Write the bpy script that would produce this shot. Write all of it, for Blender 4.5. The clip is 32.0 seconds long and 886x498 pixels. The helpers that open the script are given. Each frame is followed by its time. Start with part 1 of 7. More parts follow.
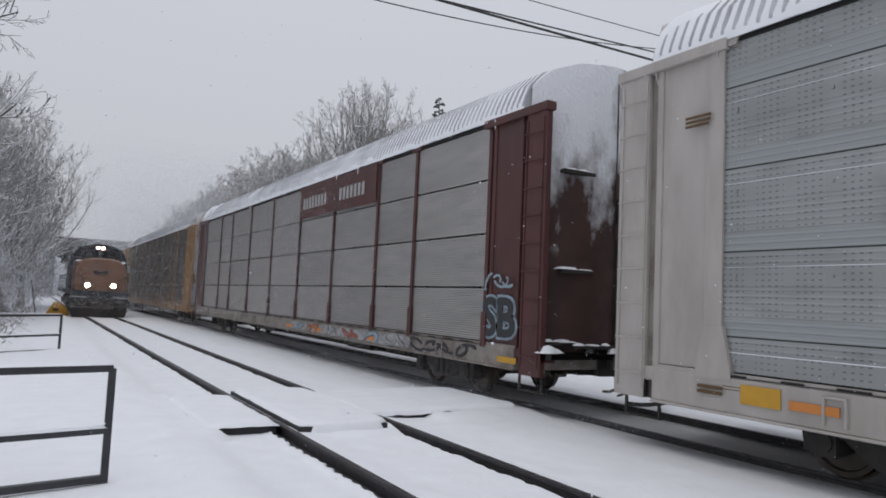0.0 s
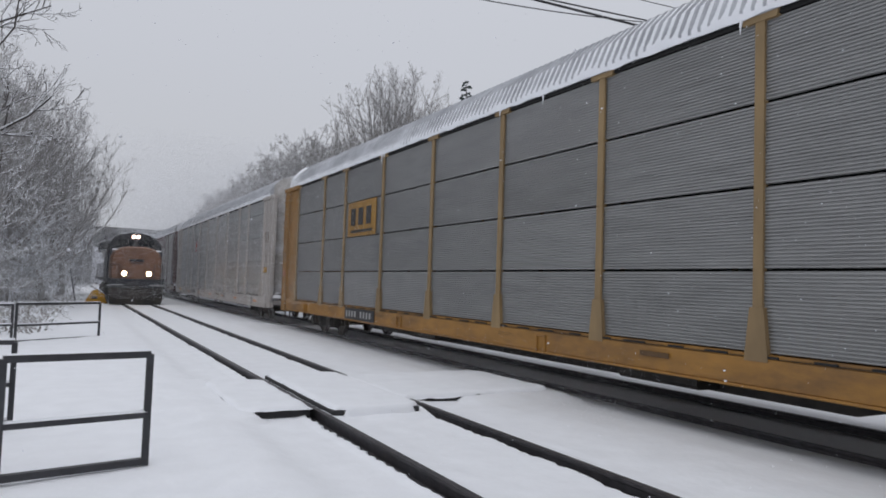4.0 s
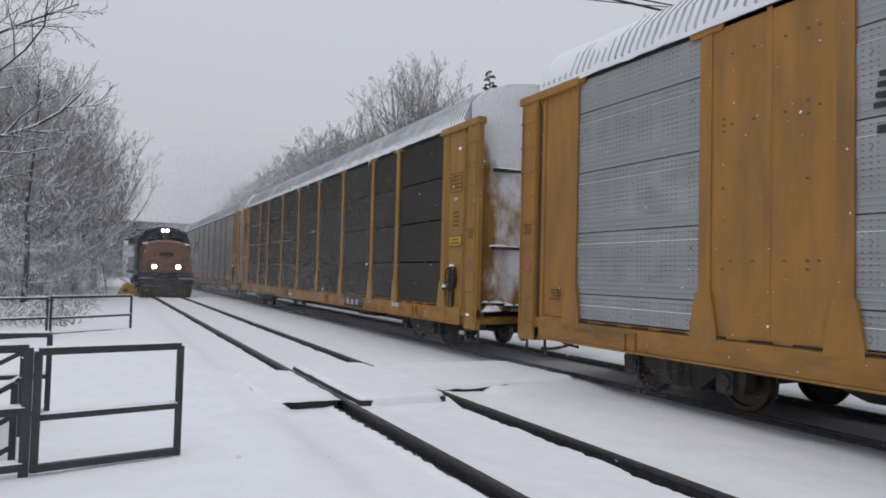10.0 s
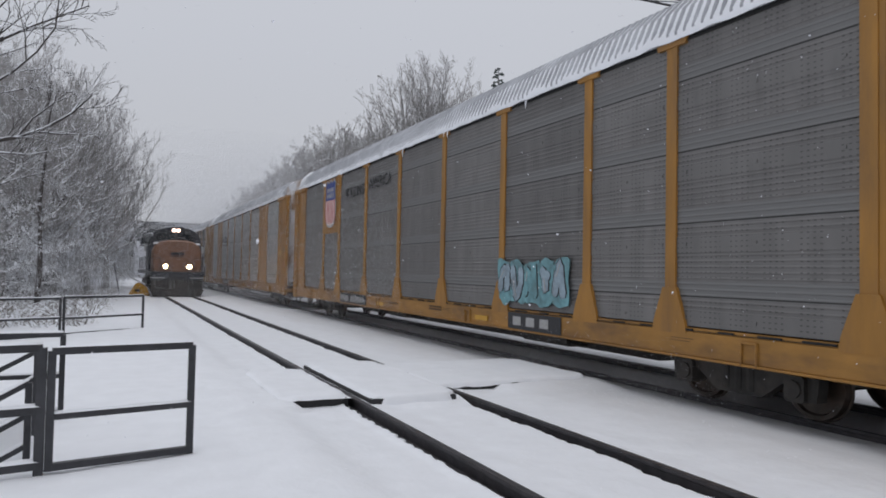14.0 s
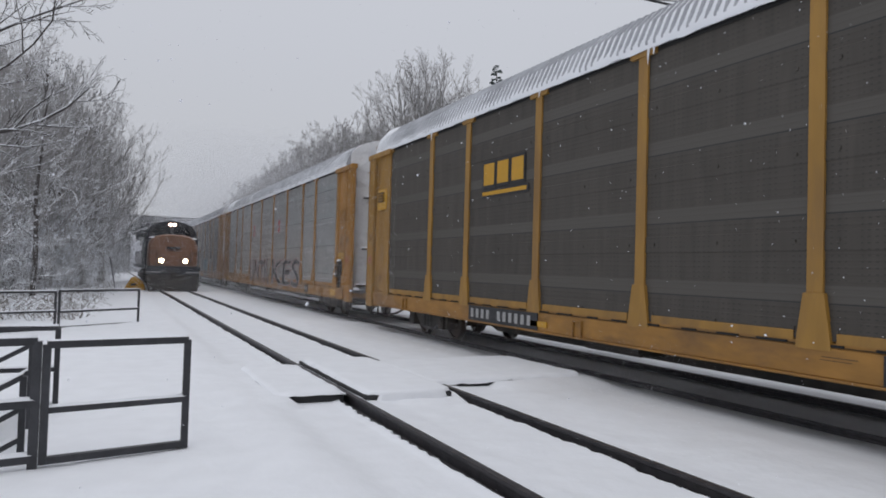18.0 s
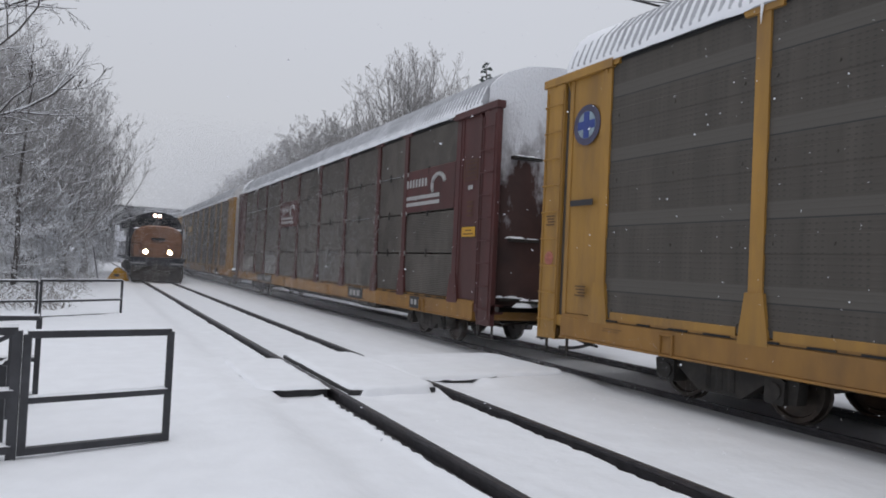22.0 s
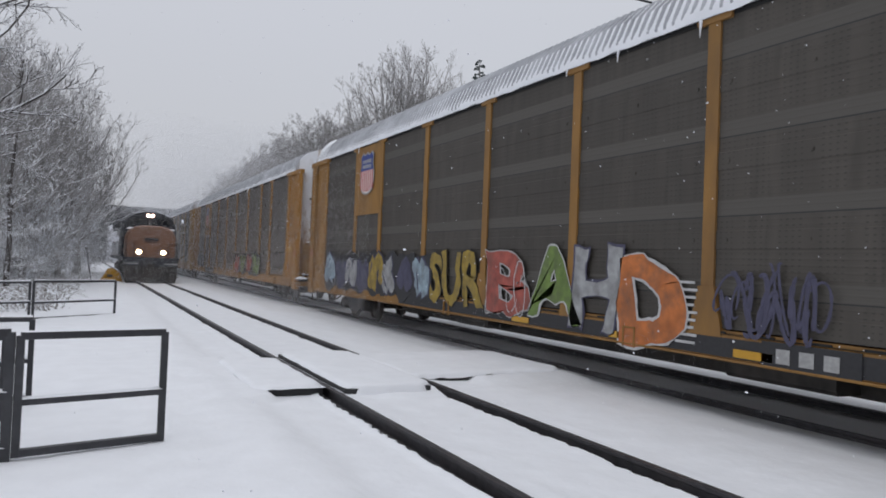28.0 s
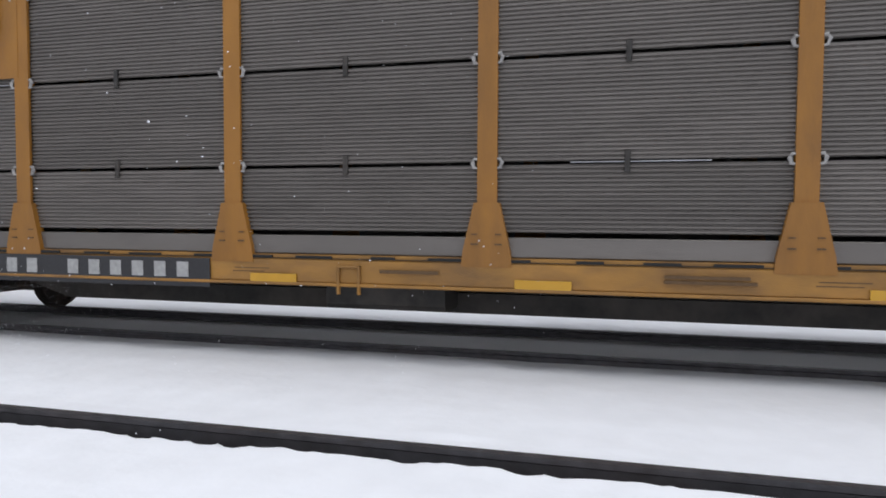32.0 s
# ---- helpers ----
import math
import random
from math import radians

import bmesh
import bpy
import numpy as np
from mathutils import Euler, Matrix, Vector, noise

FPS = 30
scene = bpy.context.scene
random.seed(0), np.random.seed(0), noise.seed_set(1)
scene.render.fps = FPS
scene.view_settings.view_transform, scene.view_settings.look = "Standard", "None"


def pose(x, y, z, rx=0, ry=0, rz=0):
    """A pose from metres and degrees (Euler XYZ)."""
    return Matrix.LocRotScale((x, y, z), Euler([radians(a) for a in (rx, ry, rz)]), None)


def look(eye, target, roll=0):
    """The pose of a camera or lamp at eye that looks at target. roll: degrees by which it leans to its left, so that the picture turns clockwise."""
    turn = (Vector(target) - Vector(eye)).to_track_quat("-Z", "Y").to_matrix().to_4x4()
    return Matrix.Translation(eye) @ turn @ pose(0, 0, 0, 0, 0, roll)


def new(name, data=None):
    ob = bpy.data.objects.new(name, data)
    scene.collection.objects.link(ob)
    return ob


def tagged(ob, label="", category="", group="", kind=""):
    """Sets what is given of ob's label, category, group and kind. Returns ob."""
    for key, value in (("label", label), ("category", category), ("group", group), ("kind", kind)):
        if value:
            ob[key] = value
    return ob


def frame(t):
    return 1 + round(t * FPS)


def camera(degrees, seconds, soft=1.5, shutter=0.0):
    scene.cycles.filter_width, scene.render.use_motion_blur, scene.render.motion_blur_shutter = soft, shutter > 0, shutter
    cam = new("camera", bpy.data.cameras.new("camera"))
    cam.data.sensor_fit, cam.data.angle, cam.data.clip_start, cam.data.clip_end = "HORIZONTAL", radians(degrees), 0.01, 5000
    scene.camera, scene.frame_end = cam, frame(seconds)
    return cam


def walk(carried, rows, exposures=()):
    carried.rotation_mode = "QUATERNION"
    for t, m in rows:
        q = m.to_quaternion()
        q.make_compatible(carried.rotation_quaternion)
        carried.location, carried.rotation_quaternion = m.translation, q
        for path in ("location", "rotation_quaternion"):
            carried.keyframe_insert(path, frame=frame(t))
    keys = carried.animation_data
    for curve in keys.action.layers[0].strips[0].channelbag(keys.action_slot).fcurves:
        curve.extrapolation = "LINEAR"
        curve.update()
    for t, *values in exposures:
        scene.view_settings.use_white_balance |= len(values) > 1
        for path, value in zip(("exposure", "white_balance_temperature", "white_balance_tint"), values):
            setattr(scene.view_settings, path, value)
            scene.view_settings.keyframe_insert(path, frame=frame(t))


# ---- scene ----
# A snowy railway crossing: a train of covered car carriers passes, a locomotive waits.
# Tracks run along +y; z = 0 is the top of the near rails.
cam = camera(65.29, 32.0, soft=1.8, shutter=0.02)

# seconds; yaw, pitch, roll in degrees; eye
TURNS = [
    (0, -30.80, 4.39, 2.59, 0.00, 0.00, 1.72), (0.5, -30.79, 3.86, 3.18, 0.00, 0.00, 1.72), (1, -30.56, 3.40, 3.55, 0.00, 0.00, 1.72),
    (1.5, -30.65, 3.04, 3.47, 0.00, 0.00, 1.72), (2, -30.41, 2.89, 3.34, 0.00, 0.00, 1.72), (2.5, -29.86, 3.03, 2.90, 0.00, 0.00, 1.72),
    (4.5, -27.86, 2.85, 1.93, 0.00, 0.00, 1.72), (5, -27.23, 2.72, 1.98, 0.00, 0.00, 1.72), (5.5, -26.98, 2.66, 1.80, 0.00, 0.00, 1.72),
    (6, -26.95, 2.43, 1.97, 0.00, 0.00, 1.72), (6.5, -26.65, 2.33, 1.77, 0.00, 0.00, 1.72), (7, -26.44, 2.21, 1.49, 0.00, 0.00, 1.72),
    (7.5, -26.24, 1.98, 1.53, 0.00, 0.00, 1.72), (8, -26.06, 1.78, 1.45, 0.00, 0.00, 1.72), (8.5, -25.88, 2.17, 1.67, 0.00, 0.00, 1.72),
    (9, -26.34, 2.38, 1.38, 0.00, 0.00, 1.72), (9.5, -26.41, 2.27, 1.32, 0.00, 0.00, 1.72), (10, -26.40, 2.15, 1.47, 0.00, 0.00, 1.72),
    (10.5, -26.26, 1.99, 1.66, 0.00, 0.00, 1.72), (11, -26.08, 1.99, 1.52, 0.00, 0.00, 1.72), (11.5, -26.01, 2.06, 1.54, 0.00, 0.00, 1.72),
    (12, -26.03, 2.09, 1.36, 0.00, 0.00, 1.72), (12.5, -25.96, 2.04, 1.22, 0.00, 0.00, 1.72), (13, -25.81, 2.00, 1.13, 0.00, 0.00, 1.72),
    (13.5, -25.68, 1.95, 1.16, 0.00, 0.00, 1.72), (14, -25.61, 1.97, 1.14, 0.00, 0.00, 1.72), (14.5, -25.70, 2.09, 1.21, 0.00, 0.00, 1.72),
    (16.5, -25.85, 1.90, 1.82, 0.00, 0.00, 1.72), (17, -25.86, 1.91, 1.80, 0.00, 0.00, 1.72), (17.5, -25.83, 1.87, 1.82, 0.00, 0.00, 1.72),
    (18, -25.89, 1.72, 1.67, 0.00, 0.00, 1.72), (18.5, -26.07, 1.95, 1.65, 0.00, 0.00, 1.72), (19, -26.32, 1.68, 1.43, 0.00, 0.00, 1.72),
    (19.5, -26.53, 1.54, 1.80, 0.00, 0.00, 1.72), (20, -26.61, 1.35, 2.04, 0.00, 0.00, 1.72), (20.5, -26.74, 1.42, 2.43, 0.00, 0.00, 1.72),
    (21, -26.84, 1.51, 2.72, 0.00, 0.00, 1.72), (21.5, -26.97, 1.49, 2.58, 0.00, 0.00, 1.72), (22, -27.01, 1.47, 2.71, 0.00, 0.00, 1.72),
    (22.5, -27.10, 1.53, 2.61, 0.00, 0.00, 1.72), (23, -27.08, 1.48, 2.89, 0.00, 0.00, 1.72), (23.5, -26.93, 1.29, 3.08, 0.00, 0.00, 1.72),
    (24, -26.81, 1.31, 3.01, 0.00, 0.00, 1.72), (24.5, -26.79, 1.25, 2.74, 0.00, 0.00, 1.72), (25, -26.64, 1.25, 2.89, 0.00, 0.00, 1.72),
    (25.5, -26.67, 1.19, 2.81, 0.00, 0.00, 1.72), (27.5, -27.37, 1.42, 2.31, 0.00, 0.00, 1.72), (28, -27.49, 1.31, 2.26, 0.00, 0.00, 1.72),
    (28.5, -27.59, 1.32, 2.47, 0.00, 0.00, 1.72), (29, -27.72, 1.23, 2.42, 0.00, 0.00, 1.72), (29.5, -29.00, 0.75, 2.17, 0.00, 0.00, 1.72),
    (30, -33.08, -0.25, 1.25, 0.12, 0.02, 1.71), (30.2, -36.38, -0.45, 1.75, 0.15, 0.06, 1.70), (30.5, -43.20, -1.22, 1.52, 0.23, 0.15, 1.69),
    (30.8, -48.90, -1.60, 1.40, 0.26, 0.16, 1.69), (31, -52.52, -1.78, 1.24, 0.28, 0.18, 1.68), (31.5, -64.60, -1.60, 0.66, 0.34, 0.42, 1.53),
    (31.8, -71.70, -2.30, 0.45, 0.44, 0.48, 1.46), (32, -75.00, -2.60, 0.28, 0.50, 0.50, 1.43),
]


def aim(yaw, pitch, roll, eye):
    y, p = radians(yaw), radians(pitch)
    way = Vector((-math.sin(y) * math.cos(p), math.cos(y) * math.cos(p), math.sin(p)))
    return look(eye, Vector(eye) + way, roll)


STOPS = [(0, 0.0), (2.5, -0.04), (4.5, 0.0), (5, 0.02), (6, -0.10), (7, -0.16), (8, -0.02), (9, 0.07), (10, 0.0), (11, -0.13), (12, -0.17), (13, -0.08), (14, -0.05), (17, -0.11), (18, -0.03), (19, 0.0), (20, 0.03), (21, 0.06), (22, 0.05), (23, 0.06), (24, 0.02), (25, 0.02), (28, 0.03), (29, 0.05), (30, 0.10), (30.5, 0.18), (31.2, 0.40), (32, 0.55)]
walk(cam, [(t, aim(a, b, c, eye)) for t, a, b, c, *eye in TURNS], STOPS)

# ---- light: a bright, even snow sky ----
world = bpy.data.worlds.new("snow_sky")
scene.world = world
world.use_nodes = True
wn, wl = world.node_tree.nodes, world.node_tree.links
wn.clear()
w_out, w_bg = wn.new("ShaderNodeOutputWorld"), wn.new("ShaderNodeBackground")
w_sky, w_hsv = wn.new("ShaderNodeTexSky"), wn.new("ShaderNodeHueSaturation")
w_co, w_sep, w_ramp, w_mix = (wn.new("ShaderNodeTexCoord"), wn.new("ShaderNodeSeparateXYZ"),
                              wn.new("ShaderNodeValToRGB"), wn.new("ShaderNodeMix"))
w_sky.sky_type, w_sky.sun_disc = "NISHITA", False
w_sky.sun_elevation, w_sky.sun_rotation = radians(38), radians(200)
w_hsv.inputs["Saturation"].default_value, w_hsv.inputs["Value"].default_value = 0.12, 0.10
w_ramp.color_ramp.elements[0].position, w_ramp.color_ramp.elements[0].color = 0.0, (0.470, 0.482, 0.515, 1)
w_ramp.color_ramp.elements[1].position, w_ramp.color_ramp.elements[1].color = 1.0, (0.79, 0.82, 0.90, 1)
w_mid = w_ramp.color_ramp.elements.new(0.30)
w_mid.color = (0.575, 0.597, 0.660, 1)
w_mix.data_type = "RGBA"
w_mix.inputs[0].default_value = 0.9
wl.new(w_co.outputs["Generated"], w_sep.inputs[0])
wl.new(w_sep.outputs["Z"], w_ramp.inputs[0])
wl.new(w_sky.outputs[0], w_hsv.inputs["Color"])
wl.new(w_hsv.outputs[0], w_mix.inputs["A"])
wl.new(w_ramp.outputs[0], w_mix.inputs["B"])
wl.new(w_mix.outputs["Result"], w_bg.inputs["Color"])
w_bg.inputs["Strength"].default_value = 1.0
wl.new(w_bg.outputs[0], w_out.inputs[0])

sun = new("sun", bpy.data.lights.new("sun", "SUN"))
sun.data.energy, sun.data.angle, sun.data.color = 0.55, radians(50), (1.0, 0.98, 0.95)
sun.matrix_basis = look((0, 0, 60), (6, 12, 0))


# ---- materials ----
def mat(name, base, rough=0.6, metal=0.0, var=0.18, scale=5.0, dirt=None, amount=0.35, dirt_scale=1.1,
        bump=0.15, bump_scale=40.0, snow=0.0, snow_scale=9.0, stretch=(1, 1, 1), glow=None, tone=0.0):
    """A surface with grain, stains in patches and, if asked, snow lying on what faces up."""
    m = bpy.data.materials.new(name)
    m.use_nodes = True
    n, l = m.node_tree.nodes, m.node_tree.links
    b = n["Principled BSDF"]
    co, info, add, mp = n.new("ShaderNodeTexCoord"), n.new("ShaderNodeObjectInfo"), n.new("ShaderNodeVectorMath"), n.new("ShaderNodeMapping")
    mul = n.new("ShaderNodeMath")
    mul.operation, mul.inputs[1].default_value = "MULTIPLY", 37.0
    l.new(info.outputs["Random"], mul.inputs[0])
    l.new(co.outputs["Object"], mp.inputs[0])
    mp.inputs["Scale"].default_value = stretch
    l.new(mp.outputs[0], add.inputs[0])
    l.new(mul.outputs[0], add.inputs[1])
    tex = n.new("ShaderNodeTexNoise")
    tex.inputs["Scale"].default_value, tex.inputs["Detail"].default_value = scale, 5
    l.new(add.outputs[0], tex.inputs["Vector"])
    ramp = n.new("ShaderNodeValToRGB")
    ramp.color_ramp.elements[0].position, ramp.color_ramp.elements[1].position = 0.3, 0.7
    ramp.color_ramp.elements[0].color = (*[c * (1 - var) for c in base], 1)
    ramp.color_ramp.elements[1].color = (*[min(1, c * (1 + var)) for c in base], 1)
    l.new(tex.outputs[0], ramp.inputs[0])
    out = ramp.outputs[0]
    if tone:
        hue, val = n.new("ShaderNodeHueSaturation"), n.new("ShaderNodeMapRange")
        val.inputs["To Min"].default_value, val.inputs["To Max"].default_value = 1 - tone, 1 + tone
        l.new(info.outputs["Random"], val.inputs["Value"])
        l.new(val.outputs[0], hue.inputs["Value"])
        l.new(out, hue.inputs["Color"])
        out = hue.outputs[0]

    def over(fac, color, below):
        mx = n.new("ShaderNodeMix")
        mx.data_type = "RGBA"
        l.new(fac, mx.inputs[0])
        l.new(below, mx.inputs["A"])
        mx.inputs["B"].default_value = (*color, 1)
        return mx.outputs["Result"]

    if dirt:
        t2, r2 = n.new("ShaderNodeTexNoise"), n.new("ShaderNodeMapRange")
        t2.inputs["Scale"].default_value, t2.inputs["Detail"].default_value = dirt_scale, 7
        t2.inputs["Roughness"].default_value = 0.65
        l.new(add.outputs[0], t2.inputs["Vector"])
        r2.inputs["From Min"].default_value, r2.inputs["From Max"].default_value = 0.45, 0.72
        r2.inputs["To Max"].default_value = amount
        l.new(t2.outputs[0], r2.inputs["Value"])
        out = over(r2.outputs[0], dirt, out)
    if snow:
        geo, sp, t3, ad, r3 = (n.new("ShaderNodeNewGeometry"), n.new("ShaderNodeSeparateXYZ"), n.new("ShaderNodeTexNoise"),
                               n.new("ShaderNodeMath"), n.new("ShaderNodeMapRange"))
        t3.inputs["Scale"].default_value = snow_scale
        l.new(add.outputs[0], t3.inputs["Vector"])
        l.new(geo.outputs["Normal"], sp.inputs[0])
        l.new(sp.outputs["Z"], ad.inputs[0])
        l.new(t3.outputs[0], ad.inputs[1])
        ad.operation = "ADD"
        r3.inputs["From Min"].default_value, r3.inputs["From Max"].default_value = 1.25 - snow, 1.45 - snow
        l.new(ad.outputs[0], r3.inputs["Value"])
        out = over(r3.outputs[0], (0.82, 0.84, 0.88), out)
    l.new(out, b.inputs["Base Color"])
    b.inputs["Roughness"].default_value, b.inputs["Metallic"].default_value = rough, metal
    if bump:
        bt, bn = n.new("ShaderNodeTexNoise"), n.new("ShaderNodeBump")
        bt.inputs["Scale"].default_value, bt.inputs["Detail"].default_value = bump_scale, 4
        l.new(add.outputs[0], bt.inputs["Vector"])
        bn.inputs["Strength"].default_value, bn.inputs["Distance"].default_value = bump, 0.02
        l.new(bt.outputs[0], bn.inputs["Height"])
        l.new(bn.outputs[0], b.inputs["Normal"])
    if glow:
        b.inputs["Emission Color"].default_value, b.inputs["Emission Strength"].default_value = (*glow[:3], 1), glow[3]
    return m


RUST, GRIME = (0.13, 0.055, 0.025), (0.06, 0.05, 0.042)
M = {
    "snow": mat("snow", (0.80, 0.815, 0.85), 0.75, 0, 0.03, 3, bump=0.35, bump_scale=14),
    "snow_dusty": mat("snow_dusty", (0.42, 0.43, 0.45), 0.8, 0, 0.12, 6, dirt=(0.18, 0.18, 0.19), amount=0.5, bump=0.4, bump_scale=25),
    # rail, gate and black steel carry some snow haze in their colours
    "rail": mat("rail_steel", (0.058, 0.056, 0.061), 0.5, 0.4, 0.3, 8, dirt=(0.07, 0.05, 0.045), amount=0.4),
    "rubber": mat("crossing_rubber", (0.025, 0.025, 0.027), 0.7, 0, 0.2, 9),
    "gate": mat("dark_painted_steel", (0.040, 0.041, 0.046), 0.45, 0.3, 0.2, 12, dirt=(0.09, 0.09, 0.10), amount=0.4),
    "black": mat("black_steel", (0.030, 0.028, 0.026), 0.7, 0.1, 0.3, 6, dirt=(0.105, 0.088, 0.076), amount=0.65),
    "wheel": mat("wheel_steel", (0.055, 0.045, 0.038), 0.5, 0.5, 0.3, 8, dirt=RUST, amount=0.5),
    "yellow": mat("yellow_car_paint", (0.325, 0.155, 0.026), 0.5, 0, 0.14, 3, dirt=(0.145, 0.082, 0.036), amount=0.72, dirt_scale=1.6, stretch=(1, 1.3, 0.3)),
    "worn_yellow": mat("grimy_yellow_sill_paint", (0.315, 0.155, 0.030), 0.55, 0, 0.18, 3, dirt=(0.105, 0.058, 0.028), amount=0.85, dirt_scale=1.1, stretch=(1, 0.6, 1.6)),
    "ochre": mat("weathered_yellow_paint", (0.265, 0.135, 0.03), 0.6, 0, 0.15, 3, dirt=(0.13, 0.07, 0.03), amount=0.65, stretch=(1, 1, 0.35)),
    "pale_yellow": mat("bright_yellow_paint", (0.320, 0.172, 0.032), 0.5, 0, 0.14, 3, dirt=(0.17, 0.095, 0.04), amount=0.7, dirt_scale=1.6, stretch=(1, 1.3, 0.3)),
    "faded_yellow": mat("faded_yellow_post_paint", (0.255, 0.175, 0.085), 0.65, 0, 0.15, 3, dirt=(0.15, 0.10, 0.055), amount=0.6, stretch=(1, 1, 0.35)),
    "maroon": mat("maroon_car_paint", (0.070, 0.020, 0.019), 0.5, 0, 0.2, 3, dirt=(0.04, 0.025, 0.02), amount=0.5, stretch=(1, 1, 0.35)),
    "white": mat("white_car_paint", (0.405, 0.375, 0.350), 0.5, 0, 0.10, 3, dirt=(0.24, 0.21, 0.185), amount=0.5, stretch=(1, 1, 0.3)),
    "dirty_white": mat("grimy_white_paint", (0.24, 0.215, 0.195), 0.6, 0, 0.2, 3, dirt=(0.09, 0.06, 0.045), amount=0.8, dirt_scale=2.0),
    "deep_yellow": mat("deep_yellow_paint", (0.29, 0.125, 0.015), 0.5, 0, 0.10, 3, dirt=(0.12, 0.055, 0.016), amount=0.7, stretch=(1, 1, 0.35)),
    "galv": mat("galvanised_panel", (0.31, 0.312, 0.31), 0.42, 0.45, 0.12, 2.2, dirt=(0.27, 0.268, 0.265), amount=0.6, stretch=(1, 0.5, 3), tone=0.10),
    "silver": mat("silver_ribbed_panel", (0.39, 0.38, 0.372), 0.45, 0.3, 0.14, 2.2, dirt=(0.30, 0.285, 0.27), amount=0.5, stretch=(1, 0.5, 3), tone=0.10),
    "steel": mat("grey_steel_panel", (0.164, 0.149, 0.137), 0.5, 0.4, 0.14, 2.2, dirt=(0.105, 0.097, 0.090), amount=0.6, stretch=(1, 0.5, 3), tone=0.10),
    "dull": mat("dirty_steel_panel", (0.145, 0.131, 0.116), 0.6, 0.25, 0.2, 2.2, dirt=(0.068, 0.060, 0.052), amount=0.75, dirt_scale=0.9, stretch=(1, 1.2, 0.7), tone=0.10),
    "dark": mat("grimy_dark_panel", (0.072, 0.063, 0.055), 0.65, 0.2, 0.2, 2.2, dirt=(0.035, 0.032, 0.03), amount=0.6, stretch=(1, 0.6, 2), tone=0.10),
    "roof": mat("roof_sheet", (0.34, 0.35, 0.375), 0.7, 0.0, 0.15, 3, dirt=(0.70, 0.72, 0.76), amount=0.5, dirt_scale=0.8),
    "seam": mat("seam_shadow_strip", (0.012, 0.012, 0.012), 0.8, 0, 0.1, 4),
    "rusty": mat("rust_streaked_yellow_paint", (0.34, 0.17, 0.035), 0.65, 0, 0.25, 3, dirt=(0.12, 0.045, 0.02), amount=0.9, dirt_scale=2.2),
    "pale": mat("frosted_hinge", (0.34, 0.33, 0.32), 0.7, 0, 0.2, 8),
    "hook": mat("white_hinge_paint", (0.50, 0.50, 0.505), 0.6, 0, 0.14, 8, dirt=(0.2, 0.19, 0.18), amount=0.5, dirt_scale=4),
    "reflector": mat("amber_reflector", (0.52, 0.28, 0.02), 0.35, 0, 0.05, 8),
    "orange_reflector": mat("orange_reflector", (0.55, 0.20, 0.04), 0.4, 0, 0.1, 8),
    "lettering": mat("white_lettering", (0.36, 0.36, 0.355), 0.6, 0, 0.15, 20, dirt=(0.2, 0.2, 0.2), amount=0.4, dirt_scale=6),
    "faded_ink": mat("faded_stencil_ink", (0.10, 0.055, 0.022), 0.7, 0, 0.2, 20),
    "ink": mat("black_lettering", (0.025, 0.025, 0.028), 0.6, 0, 0.15, 20),
    "faded_red": mat("faded_red_sign", (0.34, 0.11, 0.08), 0.6, 0, 0.3, 14, dirt=(0.33, 0.20, 0.10), amount=0.6, dirt_scale=7),
    "red": mat("red_paint", (0.42, 0.03, 0.035), 0.5, 0, 0.1, 10),
    "old_red": mat("faded_red_lettering", (0.24, 0.055, 0.03), 0.6, 0, 0.25, 14),
    "blue": mat("blue_paint", (0.025, 0.05, 0.22), 0.5, 0, 0.1, 10),
    "cream": mat("cream_paint", (0.70, 0.66, 0.62), 0.5, 0, 0.06, 10),
    "concrete": mat("bridge_concrete", (0.055, 0.055, 0.058), 0.85, 0, 0.15, 0.6, dirt=(0.03, 0.03, 0.033), amount=0.5, snow=0.1),
    "girder": mat("bridge_girder_paint", (0.018, 0.019, 0.022), 0.7, 0.2, 0.15, 0.8),
    "loco_nose": mat("faded_gold_paint", (0.22, 0.112, 0.066), 0.5, 0, 0.1, 3, dirt=(0.12, 0.06, 0.035), amount=0.5),
    "loco_dark": mat("dark_blue_loco_paint", (0.028, 0.032, 0.042), 0.45, 0, 0.2, 3, dirt=(0.08, 0.075, 0.07), amount=0.5),
    "glass": mat("dark_cab_glass", (0.012, 0.014, 0.018), 0.06, 0, 0, 3, bump=0),
    "lamp": mat("lit_lamp_glass", (0.9, 0.85, 0.75), 0.3, 0, 0, 3, bump=0, glow=(1.0, 0.66, 0.36, 24.0)),
    "lamp_top": mat("lit_headlight_glass", (0.9, 0.85, 0.8), 0.3, 0, 0, 3, bump=0, glow=(1.0, 0.62, 0.50, 9.0)),
    "bark": mat("snowy_bark", (0.060, 0.053, 0.050), 0.9, 0, 0.25, 6, snow=0.66, snow_scale=5),
    "twig": mat("frosted_twigs", (0.28, 0.27, 0.266), 0.9, 0, 0.2, 6, snow=0.41, snow_scale=3),
    "laden": mat("snow_laden_twigs", (0.20, 0.19, 0.185), 0.9, 0, 0.2, 6, snow=0.95, snow_scale=3),
    # base paled to carry the haze before the far trees, snow on top
    "far_twig": mat("hoar_twigs", (0.30, 0.29, 0.285), 0.9, 0, 0.15, 3, snow=0.34, snow_scale=2),
    "needle": mat("snowy_needles", (0.05, 0.065, 0.06), 0.8, 0, 0.3, 4, snow=0.35, snow_scale=3),
    "weed": mat("snowy_weeds", (0.24, 0.22, 0.20), 0.9, 0, 0.25, 4, snow=0.8, snow_scale=4),
